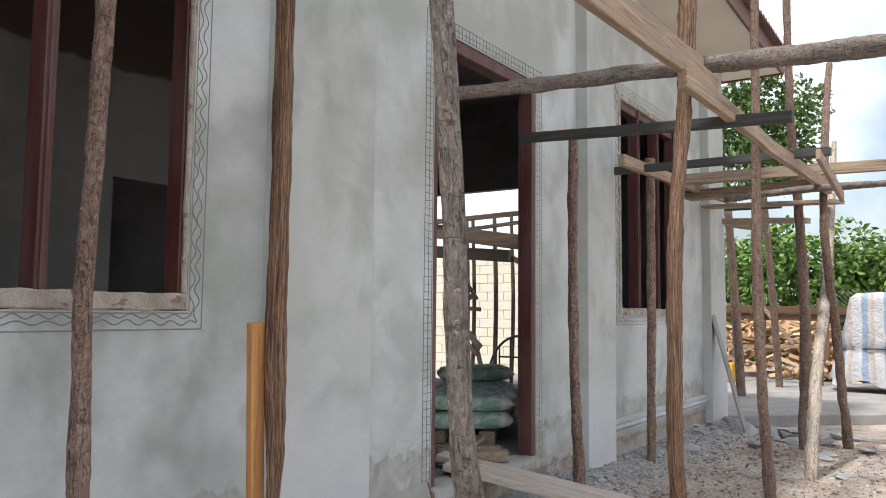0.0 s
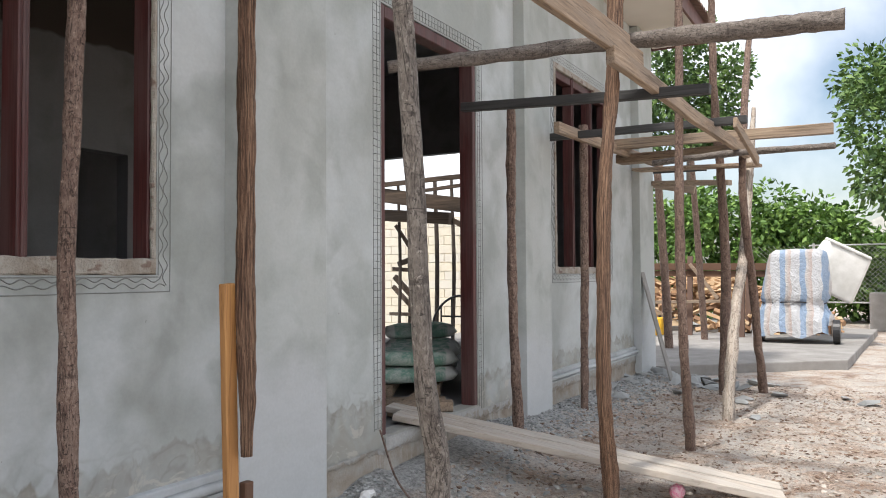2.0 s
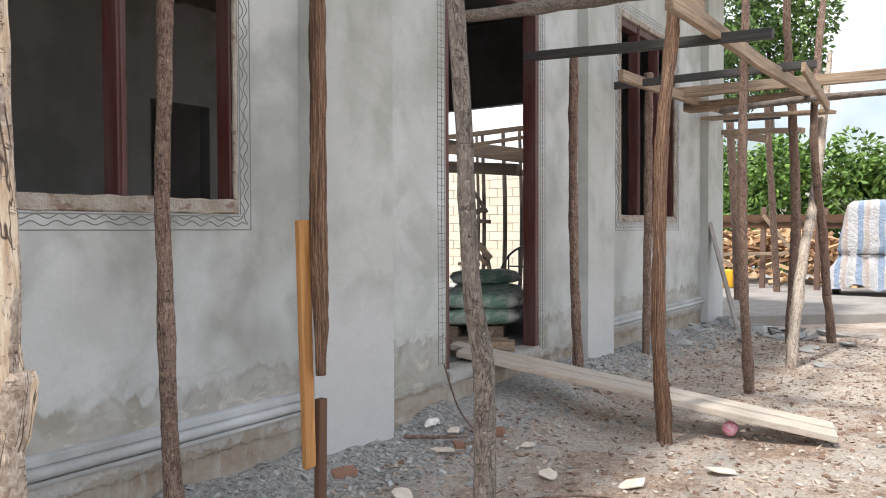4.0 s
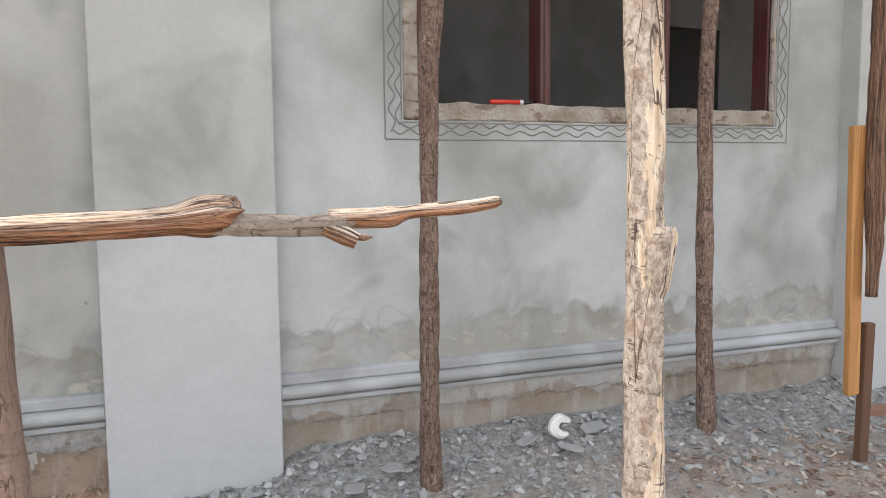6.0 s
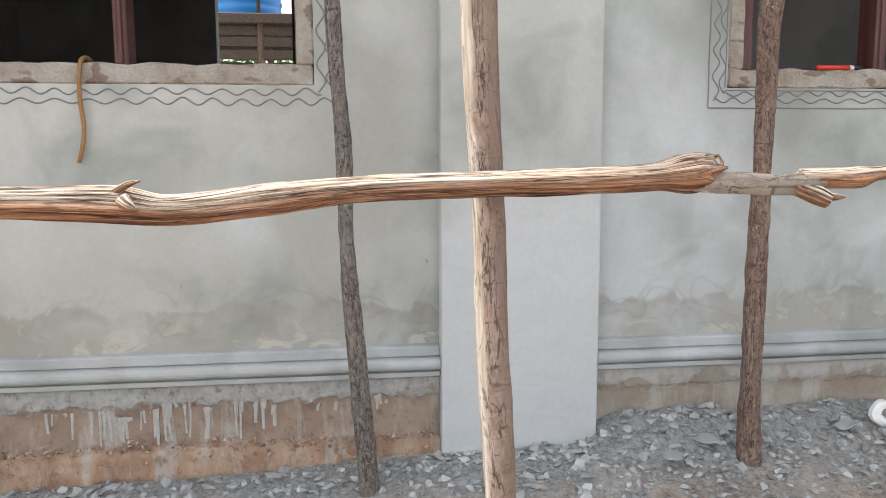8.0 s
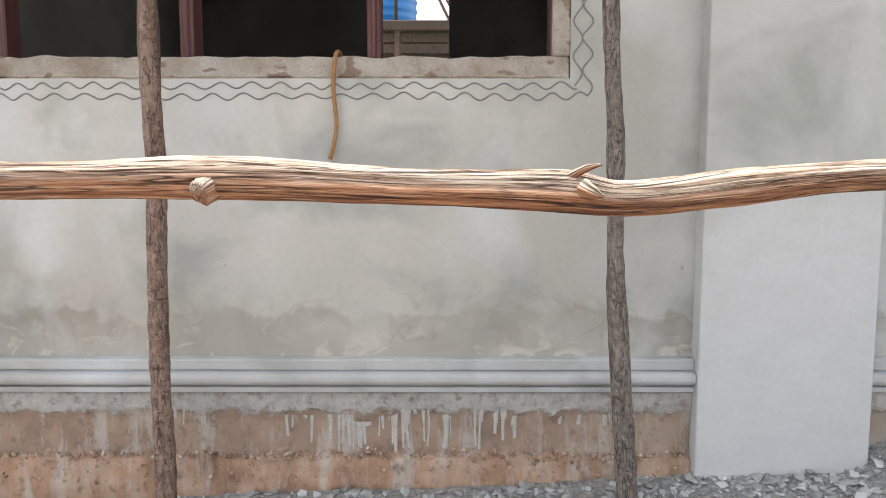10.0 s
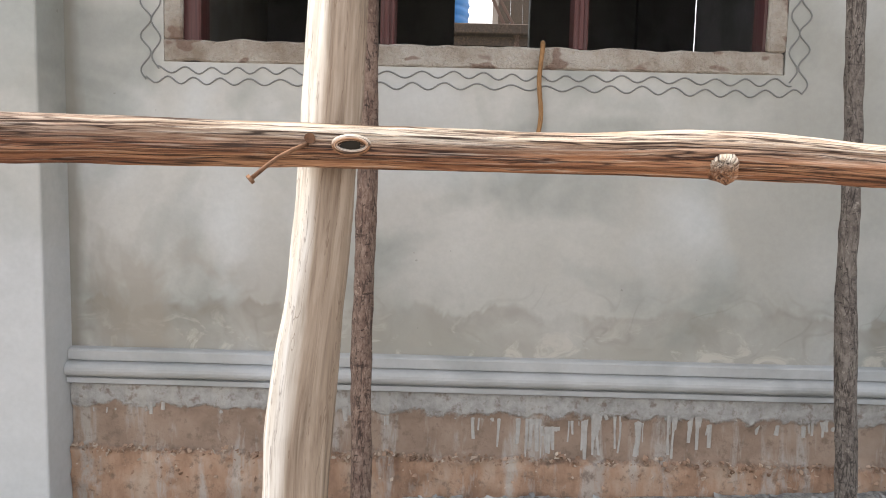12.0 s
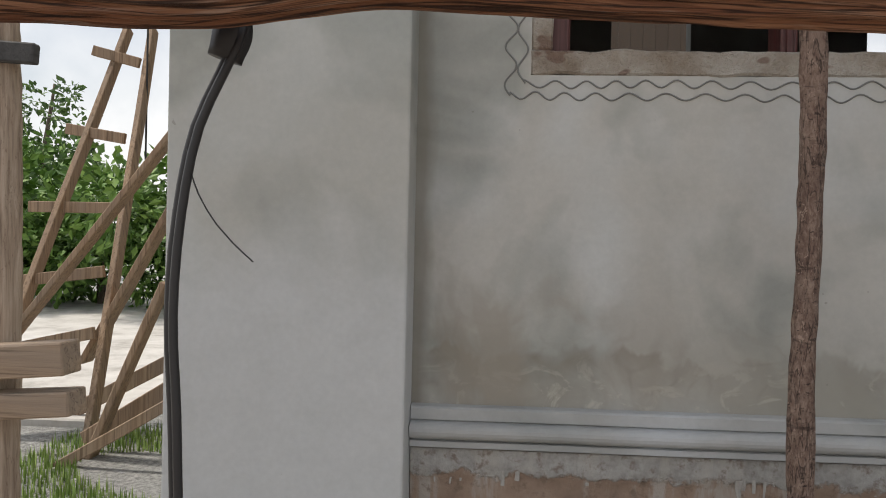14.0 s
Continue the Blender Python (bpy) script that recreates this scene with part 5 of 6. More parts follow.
part("lid", limb([(0, 0, 1.33, 0.25), (0, 0, 1.40, 0.24)], 0, 0.1, 24, 0.0), BLUE, tank, smooth=True)
stand = thing("tank_stand", "weathered timber stand under the water tank", "stand", (-12.0, -2.3, 0.65))
part("deck", box(-0.9, 0.9, -1.0, 1.3, 2.22, 2.35, 0.01), DARKBOARD, stand, "grey weathered deck boards")
for x in (-0.75, 0.75):
    for y in (-0.85, 0.2, 1.1):
        part("leg", limb([(x, y, -0.75, 0.06), (x, y, 2.22, 0.055)], 4, 0.3, 8, 0.05), BARK, stand)
    for z in (1.55, 1.75, 1.92, 2.07):
        part("crossbar", box(x - 0.04, x + 0.04, -1.0 + 0.05 * z, 1.3, z, z + 0.12), DARKBOARD, stand)
part("brace", beam_bm((0.8, 1.1, 2.25), (0.8, 0.85, 2.7), 0.04, 0.04), BARK, stand)
part("brace", beam_bm((0.8, 0.75, 2.7), (0.8, 0.95, 2.3), 0.04, 0.04), BARK, stand)
part("railing", beam_bm((0.8, 0.55, 2.7), (0.8, 1.15, 2.72), 0.04, 0.04), BARK, stand)
part("pipe", limb([(0.65, 0.17, -0.75, 0.03), (0.65, 0.17, 4.0, 0.03)], 0, 0.5, 10, 0.0), BLACK, stand, "dark upright pipe", smooth=True)
# Made-up dark building, added to keep bright sky out of the rear window.
sky_block = thing("barn", "added tall dark boarded block hiding the sky behind the water tank", "barn", (-18.8, 0.9, 0.0))
for i in range(14):
    part("board", box(-0.02 + 0.01 * (i % 2), 0.02 + 0.01 * (i % 2), -1.98 + i * 0.285, -1.70 + i * 0.285, -0.1, 7.6), DARKBOARD, sky_block)
part("side_wall", box(-3.0, -0.03, -1.98, -1.90, -0.1, 7.6), DARKBOARD, sky_block)
part("side_wall", box(-3.0, -0.03, 1.92, 2.0, -0.1, 7.6), DARKBOARD, sky_block)
part("roof", beam_bm((-3.2, 0.0, 7.7), (0.4, 0.0, 8.1), 4.4, 0.08), DARKBOARD, sky_block, "dark sloping roof")

# ---- the far end of the yard ----
CONC = Mat("concrete_slab", 0.92)
CONC.color(CONC.ramp(CONC.noise(2.5, 5, 0.65, world=True), [(0.3, (0.22, 0.205, 0.19)), (0.7, (0.34, 0.325, 0.305))])).bump(CONC.noise(35, 4, 0.6, world=True), 0.4, 0.008)
CONC = CONC.m
slab = bmesh.new()
f = slab.faces.new([slab.verts.new(p) for p in ((-0.42, 11.6, 0.13), (-0.1, 18.2, 0.13), (-7.5, 18.2, 0.13), (-7.5, 9.75, 0.13), (-2.45, 9.75, 0.13))])
ext = bmesh.ops.extrude_face_region(slab, geom=[f])
bmesh.ops.translate(slab, verts=[v for v in ext["geom"] if isinstance(v, bmesh.types.BMVert)], vec=(0, 0, -0.2))
bmesh.ops.recalc_face_normals(slab, faces=slab.faces[:])
bmesh.ops.bevel(slab, geom=slab.edges[:], offset=0.015, segments=2, affect="EDGES", profile=0.5)
thing("pavement", "worn concrete slab with a low step", "slab", kind="structure", bm=slab, material=CONC)
plank((-2.52, 9.0, 1.47), (-2.10, 8.85, 0.02), 0.02, 0.14, CONC, "grey dusty board leaning against the house corner", 80, up=(0, 1, 0), name="leaning_board")

# mixer under a striped sheet
TARP = Mat("striped_tarpaulin", 0.5)
sp = TARP.n.new("ShaderNodeSeparateXYZ")
TARP.l.new(TARP.tc.outputs["Object"], sp.inputs[0])
wv = TARP.calc("FRACT", TARP.calc("MULTIPLY", TARP.calc("ADD", sp.outputs[0], TARP.calc("MULTIPLY", TARP.noise(3, 3, 0.5), 0.12)), 3.1))
st = TARP.ramp(wv, [(0.0, (0.52, 0.53, 0.55)), (0.36, (0.52, 0.53, 0.55)), (0.39, (0.20, 0.31, 0.47)), (0.64, (0.20, 0.31, 0.47)), (0.67, (0.50, 0.49, 0.48)), (0.88, (0.46, 0.37, 0.33)), (0.94, (0.46, 0.37, 0.33)), (0.96, (0.52, 0.53, 0.55))])
TARP.color(TARP.mix(0.2, st, TARP.ramp(TARP.noise(5, 5, 0.7), [(0.3, (0.25, 0.23, 0.21)), (0.7, (0.75, 0.75, 0.76))]))).bump(TARP.noise(9, 5, 0.65, distort=1.5), 0.8, 0.05)
mixer = thing("covered_mixer", "machine under a striped blue and white tarpaulin", "machine", (-1.24, 14.35, 0.13))
bm = bmesh.new()
rings = []
prof = [(0.22, 0.66, 0.55), (0.4, 0.62, 0.52), (0.58, 0.50, 0.46), (0.66, 0.47, 0.44), (0.74, 0.53, 0.47), (1.0, 0.52, 0.46), (1.3, 0.47, 0.42), (1.5, 0.44, 0.40), (1.56, 0.36, 0.34), (1.58, 0.05, 0.05)]
for j, (z, rx, ry) in enumerate(prof):
    ring = []
    for i in range(48):
        a = 2 * math.pi * i / 48
        ca, sa = math.cos(a), math.sin(a)
        s = 1 / max(abs(ca), abs(sa)) ** 0.55
        fold = 1 + 0.06 * noise.noise((ca * 4, sa * 4, z * 1.5)) + (0.05 * math.sin(a * 13 + z * 4) if z < 0.7 else 0.015 * math.sin(a * 9))
        ring.append(bm.verts.new((rx * ca * s * fold - 0.08 * (1.5 - z), ry * sa * s * fold, z - (0.12 * abs(math.sin(a * 3.5)) if j == 0 else 0))))
    rings.append(ring)
for p, q in zip(rings, rings[1:]):
    for i in range(48):
        bm.faces.new((p[i], p[(i + 1) % 48], q[(i + 1) % 48], q[i]))
bmesh.ops.subdivide_edges(bm, edges=bm.edges[:], cuts=1, use_grid_fill=True)
for v in bm.verts:
    v.co += noise.noise_vector(v.co * 6) * 0.018
part("tarpaulin", bm, TARP.m, mixer, "blue and white striped tarpaulin with folds", smooth=True)
part("rope", limb([(0.5 * math.cos(a) - 0.07, 0.47 * math.sin(a), 0.67 + 0.02 * math.sin(3 * a), 0.012) for a in [2 * math.pi * i / 24 for i in range(25)]], 2, 0.05, 8, 0.1), BLACK, mixer)
part("chassis", box(-0.45, 0.5, -0.35, 0.35, 0.16, 0.3, 0.01), RUST, mixer)
for x, y in ((-0.6, -0.1), (0.58, -0.3)):
    bmw = limb([(x - 0.05, y, 0.2, 0.2), (x + 0.05, y, 0.2, 0.2)], 0, 0.1, 22, 0.0)
    wheel = part("wheel", bmw, BLACK, mixer, "dusty rubber wheel", smooth=False)
    part("rim", limb([(x - 0.056, y, 0.2, 0.11), (x + 0.056, y, 0.2, 0.11)], 0, 0.1, 16, 0.0), CONC, wheel)
PALE = Mat("dusty_white_plastic", 0.6)
PALE.color(PALE.ramp(PALE.noise(4, 4, 0.6), [(0.3, (0.55, 0.54, 0.50)), (0.7, (0.74, 0.73, 0.70))]))
PALE = PALE.m
tub = thing("white_tub", "tilted dirty white plastic tub behind the mixer", "tub", (-0.72, 15.3, 1.35))
bm = box(-0.42, 0.42, -0.4, 0.4, -0.42, 0.42, 0.06, seg=3)
for v in bm.verts:
    v.co.x *= 1 - 0.25 * v.co.z
part("shell", bm, PALE, tub, smooth=True)
part("lip", box(-0.36, 0.36, -0.43, 0.43, 0.40, 0.46, 0.02), PALE, tub)
tub.rotation_euler = (0.1, radians(28), 0.2)
thing("concrete_block", "rough concrete block standing in the yard", "block", (0.1, 19.6, 0.0), bm=box(-0.35, 0.5, -0.3, 0.3, 0, 0.85, 0.03, seg=2), material=CONC)

# heap of split firewood
WOODS = Mat("split_firewood", 0.85)
WOODS.color(WOODS.ramp(WOODS.island(), [(0.0, (0.20, 0.11, 0.06)), (0.35, (0.40, 0.24, 0.13)), (0.7, (0.56, 0.38, 0.22)), (1.0, (0.66, 0.50, 0.32))])).bump(WOODS.noise(60, 3, 0.6), 0.4, 0.01)
bm = bmesh.new()
rnd = random.Random(4)
for i in range(700):
    x, y = rnd.uniform(-5.6, -0.9), rnd.uniform(15.9, 18.4)
    h = max(0.0, 1.15 * (1 - ((x + 3.4) / 2.7) ** 2)) * max(0.0, 1 - ((y - 17.3) / 1.45) ** 2)
    if h <= 0.05:
        continue
    z = 0.13 + h * rnd.uniform(0.55, 1.0)
    L, w = rnd.uniform(0.25, 0.6), rnd.uniform(0.03, 0.07)
    b = bmesh.new()
    bmesh.ops.create_cone(b, segments=rnd.choice((3, 4, 5)), radius1=w, radius2=w * 0.8, depth=L, cap_ends=True)
    m = pose(x, y, z, rnd.uniform(60, 120), rnd.uniform(-25, 25), rnd.uniform(0, 360))
    bmesh.ops.transform(b, matrix=m, verts=b.verts[:])
    join(bm, b)
thing("firewood_heap", "heap of split orange-brown firewood and offcuts", "firewood", kind="stuff", bm=bm, material=WOODS.m)

# timber rack by the heap
rack = thing("timber_rack", "dark timber rack loaded with beams beside the firewood", "rack", (-3.0, 14.9, 0.13))
for x, y in ((-1.0, 0), (-0.2, 0.1), (0.75, 0), (-0.9, 1.0), (0.7, 1.1)):
    part("post", beam_bm((x, y, 0), (x + 0.03, y, 1.5), 0.09, 0.09, (0, 1, 0)), BARK, rack)
for y, z in ((0.0, 1.32), (0.05, 1.18), (1.0, 1.3)):
    part("rail", beam_bm((-1.3, y, z), (2.3, y + 0.1, z - 0.04), 0.07, 0.11), BROWN_Z, rack)
part("rail", beam_bm((-0.9, -0.05, 0.62), (0.5, -0.05, 0.66), 0.05, 0.06), SAWN_X, rack)
part("brace", beam_bm((-0.15, -0.06, 1.35), (0.35, -0.06, 0.7), 0.05, 0.06), SAWN_X, rack)
part("brace", beam_bm((-1.3, -0.06, 0.8), (-0.5, -0.06, 0.25), 0.06, 0.08), SAWN_X, rack)
can = thing("jerrycan", "yellow plastic jerrycan by the timber rack", "jerrycan", (-3.75, 14.75, 0.13))
part("body", box(-0.11, 0.11, -0.14, 0.14, 0.0, 0.34, 0.03, seg=2), Mat("yellow_plastic", 0.5).color((0.75, 0.42, 0.02)).m, can, smooth=True)
part("cap", limb([(0.05, 0, 0.34, 0.03), (0.05, 0, 0.38, 0.03)], 0, 0.1, 10, 0.0), BLACK, can)

# loose scaffold boards and bearers by the house corner
corner = thing("corner_scaffold", "pole and board scaffold by the house corner", "scaffold")
part("pole", limb([(-2.940, 12.227, 0.033, 0.067), (-2.940, 12.227, 0.093, 0.067), (-2.940, 11.951, 1.633, 0.062), (-2.940, 11.657, 2.854, 0.057)], 17, 0.06, 12, 0.08), BARK, corner, smooth=True)
part("pole", limb([(-2.760, 14.119, 0.027, 0.057), (-2.760, 14.119, 0.087, 0.057), (-2.760, 13.809, 1.309, 0.056), (-2.760, 13.249, 3.259, 0.046)], 18, 0.06, 12, 0.08), BARK, corner, smooth=True)
pole([(-1.9, 7.3, 2.36, 0.03), (-1.21, 7.13, 2.37, 0.03), (-0.31, 6.8, 2.32, 0.026)], BARK_BEAM, "thin round scaffold beam", 91, group="scaffold beams", name="scaffold_beam")
for i, (a, b, w, h, m) in enumerate((((-2.95, 10.5, 2.70), (-2.0, 10.5, 2.69), 0.05, 0.05, DARKBAR), ((-2.95, 10.9, 2.6), (-2.1, 10.6, 2.53), 0.05, 0.05, DARKBAR), ((-2.7, 10.5, 2.52), (-2.16, 10.5, 2.41), 0.06, 0.10, SAWN_X),
                                     ((-2.45, 8.2, 2.54), (-0.95, 7.6, 2.44), 0.2, 0.035, SAWN_X), ((-2.5, 8.9, 2.52), (-1.1, 8.4, 2.42), 0.2, 0.035, SAWN_X), ((-2.5, 9.5, 2.42), (-1.5, 9.2, 2.34), 0.1, 0.06, SAWN_X))):
    part("board", beam_bm(a, b, w, h, (0, 0, 1), 0.004, 0.006, 92 + i), m, corner)
plank((-0.93, 5.9, 2.42), (-0.88, 6.7, 2.22), 0.03, 0.08, SAWN_Y, "short timber cleat nailed under the ledger", 99, name="timber_cleat")


# ---- plants ----
def leaf_material(name, lo, mid, hi):
    k = Mat(name, 0.6)
    k.color(k.ramp(k.island(), [(0.0, lo), (0.5, mid), (1.0, hi)]))
    k.b.inputs["Subsurface Weight"].default_value = 0.0
    return k.m


LEAF = leaf_material("hedge_leaf", (0.045, 0.10, 0.018), (0.11, 0.22, 0.038), (0.21, 0.34, 0.07))
LEAF2 = leaf_material("tree_leaf", (0.04, 0.09, 0.025), (0.09, 0.17, 0.04), (0.17, 0.27, 0.07))
TRUNK = bark("tree_bark", (0.30, 0.25, 0.2), (0.17, 0.13, 0.1), (0.08, 0.06, 0.05))


def crown_bm(clumps, count, size, seed):
    """Folded leaves scattered through clumps (x, y, z, radius), denser towards the outside."""
    r = random.Random(seed)
    verts, faces = [], []
    weights = [c[3] ** 2 for c in clumps]
    for _ in range(count):
        x, y, z, rad = r.choices(clumps, weights)[0]
        d = Vector((r.gauss(0, 1), r.gauss(0, 1), r.gauss(0, 1)))
        d.normalize()
        p = Vector((x, y, z)) + d * rad * r.uniform(0.55, 1.08)
        a = (d + Vector((r.uniform(-1, 1), r.uniform(-1, 1), r.uniform(-0.9, 0.4)))).normalized()
        s = a.cross(Vector((r.uniform(-1, 1), r.uniform(-1, 1), r.uniform(-1, 1)))).normalized()
        n = a.cross(s)
        L, w = size * r.uniform(0.7, 1.3), size * r.uniform(0.22, 0.36)
        k = len(verts)
        verts += [p, p + a * L * 0.5 + s * w + n * w * 0.35, p + a * L, p + a * L * 0.5 - s * w + n * w * 0.35]
        faces += [(k, k + 1, k + 2), (k, k + 2, k + 3)]
    me = bpy.data.meshes.new("crown")
    me.from_pydata([tuple(v) for v in verts], [], faces)
    return me


def plant(name, label, category, at, clumps, count, size, seed, stems, material):
    t = thing(name, label, category, at)
    for s in stems:
        part("trunk", limb(s, seed, 0.15, 9, 0.12), TRUNK, t, smooth=True)
    me = crown_bm(clumps, count, size, seed)
    me.materials.append(material)
    c = new("crown", me)
    c.parent = t
    return t


rnd = random.Random(11)
for i, (x, y, hgt, wid) in enumerate(((-8.2, 23.5, 4.0, 2.0), (-5.7, 23.0, 3.9, 1.9), (-3.6, 22.6, 3.8, 1.8), (-1.7, 22.4, 3.3, 1.5), (-0.3, 23.2, 2.3, 1.2), (1.2, 24.0, 2.2, 1.4), (3.2, 25.0, 2.6, 1.8))):
    clumps = [(rnd.uniform(-wid, wid) * 0.75, rnd.uniform(-0.8, 0.8), rnd.uniform(0.5, hgt - 0.5), rnd.uniform(0.4, 0.75)) for _ in range(26)]
    plant("hedge_bush", "dense sunlit green bush in the hedge behind the yard", "bush", (x, y, 0), clumps, 5200, 0.19, 20 + i, [[(0, 0, -0.1, 0.07), (0.1, 0, hgt * 0.5, 0.05), (0.2, 0.1, hgt * 0.8, 0.02)]], LEAF)
clumps = [(rnd.uniform(-1.2, 1.6), rnd.uniform(-1.2, 1.2), rnd.uniform(2.6, 6.2), rnd.uniform(0.4, 0.8)) for _ in range(34)]
plant("tree", "leafy tree with a slender trunk at the yard's edge", "tree", (1.0, 18.6, 0), clumps, 9000, 0.17, 40, [[(0.2, 0, -0.1, 0.12), (0.1, 0, 2.2, 0.10), (0.3, 0.2, 4.6, 0.05)], [(0.1, 0, 2.2, 0.06), (-0.7, 0.1, 3.8, 0.03)]], LEAF2)
clumps = [(rnd.uniform(-1.9, 1.5), rnd.uniform(-1.0, 1.0), rnd.uniform(5.6, 9.4), rnd.uniform(0.45, 0.85)) for _ in range(34)]
plant("tree", "tall tree rising behind the house roof", "tree", (-5.6, 26.5, 0), clumps, 8000, 0.2, 41, [[(0, 0, -0.1, 0.2), (0.1, 0, 4.0, 0.15), (0.0, 0.2, 7.5, 0.06)]], LEAF2)
clumps = [(rnd.uniform(-3, 3), rnd.uniform(-1.0, 1.0), rnd.uniform(0.6, 3.4), rnd.uniform(0.6, 1.1)) for _ in range(40)]
plant("far_trees", "dark green trees in the distance behind the yard", "trees", (5.5, 34, 0), clumps, 7000, 0.3, 42, [[(0, 0, -0.1, 0.2), (0, 0, 2.5, 0.1)]], LEAF2)
clumps = [(rnd.uniform(-0.9, 0.9), rnd.uniform(-2.2, 2.2), rnd.uniform(0.5, 2.9), rnd.uniform(0.35, 0.6)) for _ in range(34)]
plant("bush", "dense green bush behind the tank stand", "bush", (-14.3, -2.6, 0), clumps, 6000, 0.17, 43, [[(0, 0, -0.1, 0.06), (0, 0.1, 1.8, 0.03)]], LEAF)

# chain-link fence
WIRE = Mat("galvanised_wire", 0.5, 0.6).color((0.5, 0.5, 0.48)).m
fence = thing("chain_link_fence", "galvanised chain-link fence beyond the yard", "fence", (-0.9, 20.3, 0))
bm = bmesh.new()
for i in range(40):
    for s in (1, -1):
        x = i * 0.11 - 0.6
        join(bm, beam_bm((x, 0, 0.6), (x + s * 1.35, 0.002 * s, 1.95), 0.006, 0.006, (0, 1, 0), 0.0))
part("mesh", bm, WIRE, fence)
for x in (-0.5, 1.6, 3.6):
    part("post", limb([(x, 0, -0.05, 0.03), (x, 0, 2.0, 0.03)], 0, 0.5, 8, 0.0), WIRE, fence)
for z in (0.6, 1.95):
    part("top_rail" if z > 1 else "bottom_rail", limb([(-0.6, 0, z, 0.018), (3.8, 0, z, 0.018)], 0, 0.5, 8, 0.0), WIRE, fence)
far = thing("far_house", "small far house with a pale roof among the trees", "house", (0.2, 32.0, 0))
part("wall", box(-1.6, 1.6, 0, 3, 0, 2.6), CREAM, far)
bm = bmesh.new()
vs = [bm.verts.new(p) for p in ((-2.0, -0.3, 2.5), (2.0, -0.3, 2.5), (0, -0.3, 3.4), (-2.0, 3.3, 2.5), (2.0, 3.3, 2.5), (0, 3.3, 3.4))]
for q in ((0, 1, 2), (5, 4, 3), (0, 2, 5, 3), (2, 1, 4, 5), (1, 0, 3, 4)):
    bm.faces.new([vs[i] for i in q])
part("roof", bm, PALE, far)

# ---- beyond the near end of the house: ladder, braces, post, yard ----
RAILS = (((-5.200, -5.244, 2.138), (-4.000, -5.426, -0.238)), ((-5.200, -5.087, 2.138), (-4.000, -4.856, -0.411)))
RUNGS = (((-5.040, -5.382, 1.966), (-5.040, -5.093, 1.893)), ((-4.840, -5.424, 1.470), (-4.840, -5.076, 1.417)), ((-4.640, -5.513, 1.013), (-4.640, -5.024, 1.016)), ((-4.440, -5.449, 0.615), (-4.440, -4.978, 0.680)), ((-4.290, -5.421, 0.271), (-4.290, -4.944, 0.381)), ((-4.140, -5.416, -0.045), (-4.140, -4.909, 0.069)))
BRACES = (((-4.250, -4.530, 1.383), (-4.250, -5.409, 0.268), 0.093), ((-4.420, -4.595, 1.037), (-4.420, -5.064, 0.211), 0.109), ((-3.900, -4.412, 0.663), (-3.900, -4.853, -0.376), 0.085), ((-4.500, -4.649, 0.212), (-4.500, -5.395, -0.187), 0.076), ((-4.000, -4.433, 0.171), (-4.000, -4.829, -0.078), 0.077), ((-3.750, -4.325, 0.157), (-3.750, -5.067, -0.285), 0.048))
POST = ((-2.400, -4.165, 0.039, 0.032), (-2.400, -4.169, 0.462, 0.032), (-2.400, -4.171, 0.884, 0.032), (-2.400, -4.181, 1.291, 0.031), (-2.400, -4.186, 1.416, 0.031))
ENDS = (((-2.250, -4.358, 0.544), (-2.250, -3.963, 0.576), 0.080), ((-2.250, -4.357, 0.440), (-2.250, -3.948, 0.471), 0.059))
CABLE = ((-1.130, -3.160, 1.033), (-1.130, -3.166, 1.012), (-1.130, -3.176, 0.991), (-1.130, -3.194, 0.951), (-1.130, -3.207, 0.884), (-1.130, -3.212, 0.806), (-1.130, -3.208, 0.736), (-1.130, -3.205, 0.658), (-1.130, -3.195, 0.439))
WIRE_LINE = ((-1.125, -3.198, 0.934), (-1.125, -3.195, 0.918), (-1.125, -3.188, 0.899), (-1.125, -3.174, 0.877), (-1.125, -3.161, 0.863), (-1.125, -3.145, 0.849))
lad = thing("ladder", "rough tapering timber ladder leaning by the house end", "ladder", RAILS[0][1])
o = Vector(RAILS[0][1])
for a, b in RAILS:
    part("rail", beam_bm(Vector(a) - o, Vector(b) - o, 0.035, 0.075, (1, 0, 0), 0.004, 0.004, 3), SAWN_Z, lad)
for a, b in RUNGS:
    part("rung", beam_bm(Vector(a) - o, Vector(b) - o, 0.03, 0.06, (0, 0, 1), 0.003, 0.003, 5), SAWN_Z, lad)
for i, (a, b, w) in enumerate(BRACES):
    plank(a, b, 0.03, w, SAWN_Z, "sawn timber brace nailed up beside the ladder", 110 + i, up=(1, 0, 0) if i < 3 else (0, 0, 1), group="timber braces", name="timber_brace")
pole(POST, BARE_Z, "thick pale bare post at the scaffold's end", 120, group="", ridge=0.15)
for i, (a, b, w) in enumerate(ENDS):
    plank((-2.335, *a[1:]), (-2.335, *b[1:]), 0.085, w, SAWN_Y, "squared timber end nailed to the post", 121 + i, group="timber ends on the post", name="timber_end")
plank((-2.36, -4.45, 1.325), (-2.36, -4.08, 1.30), 0.03, 0.05, DARKBAR, "dark iron bracket on the post", 123, name="bracket")
cable = thing("hanging_cable", "thick black cable tied to the rail and hanging down", "cable", CABLE[0])
o = Vector(CABLE[0])
for k in (0.0, 0.006):
    part("strand", limb([(p[0] - o.x + k, p[1] - o.y + k, p[2] - o.z, 0.0036) for p in CABLE], 1, 0.02, 8, 0.02), BLACK, cable, smooth=True)
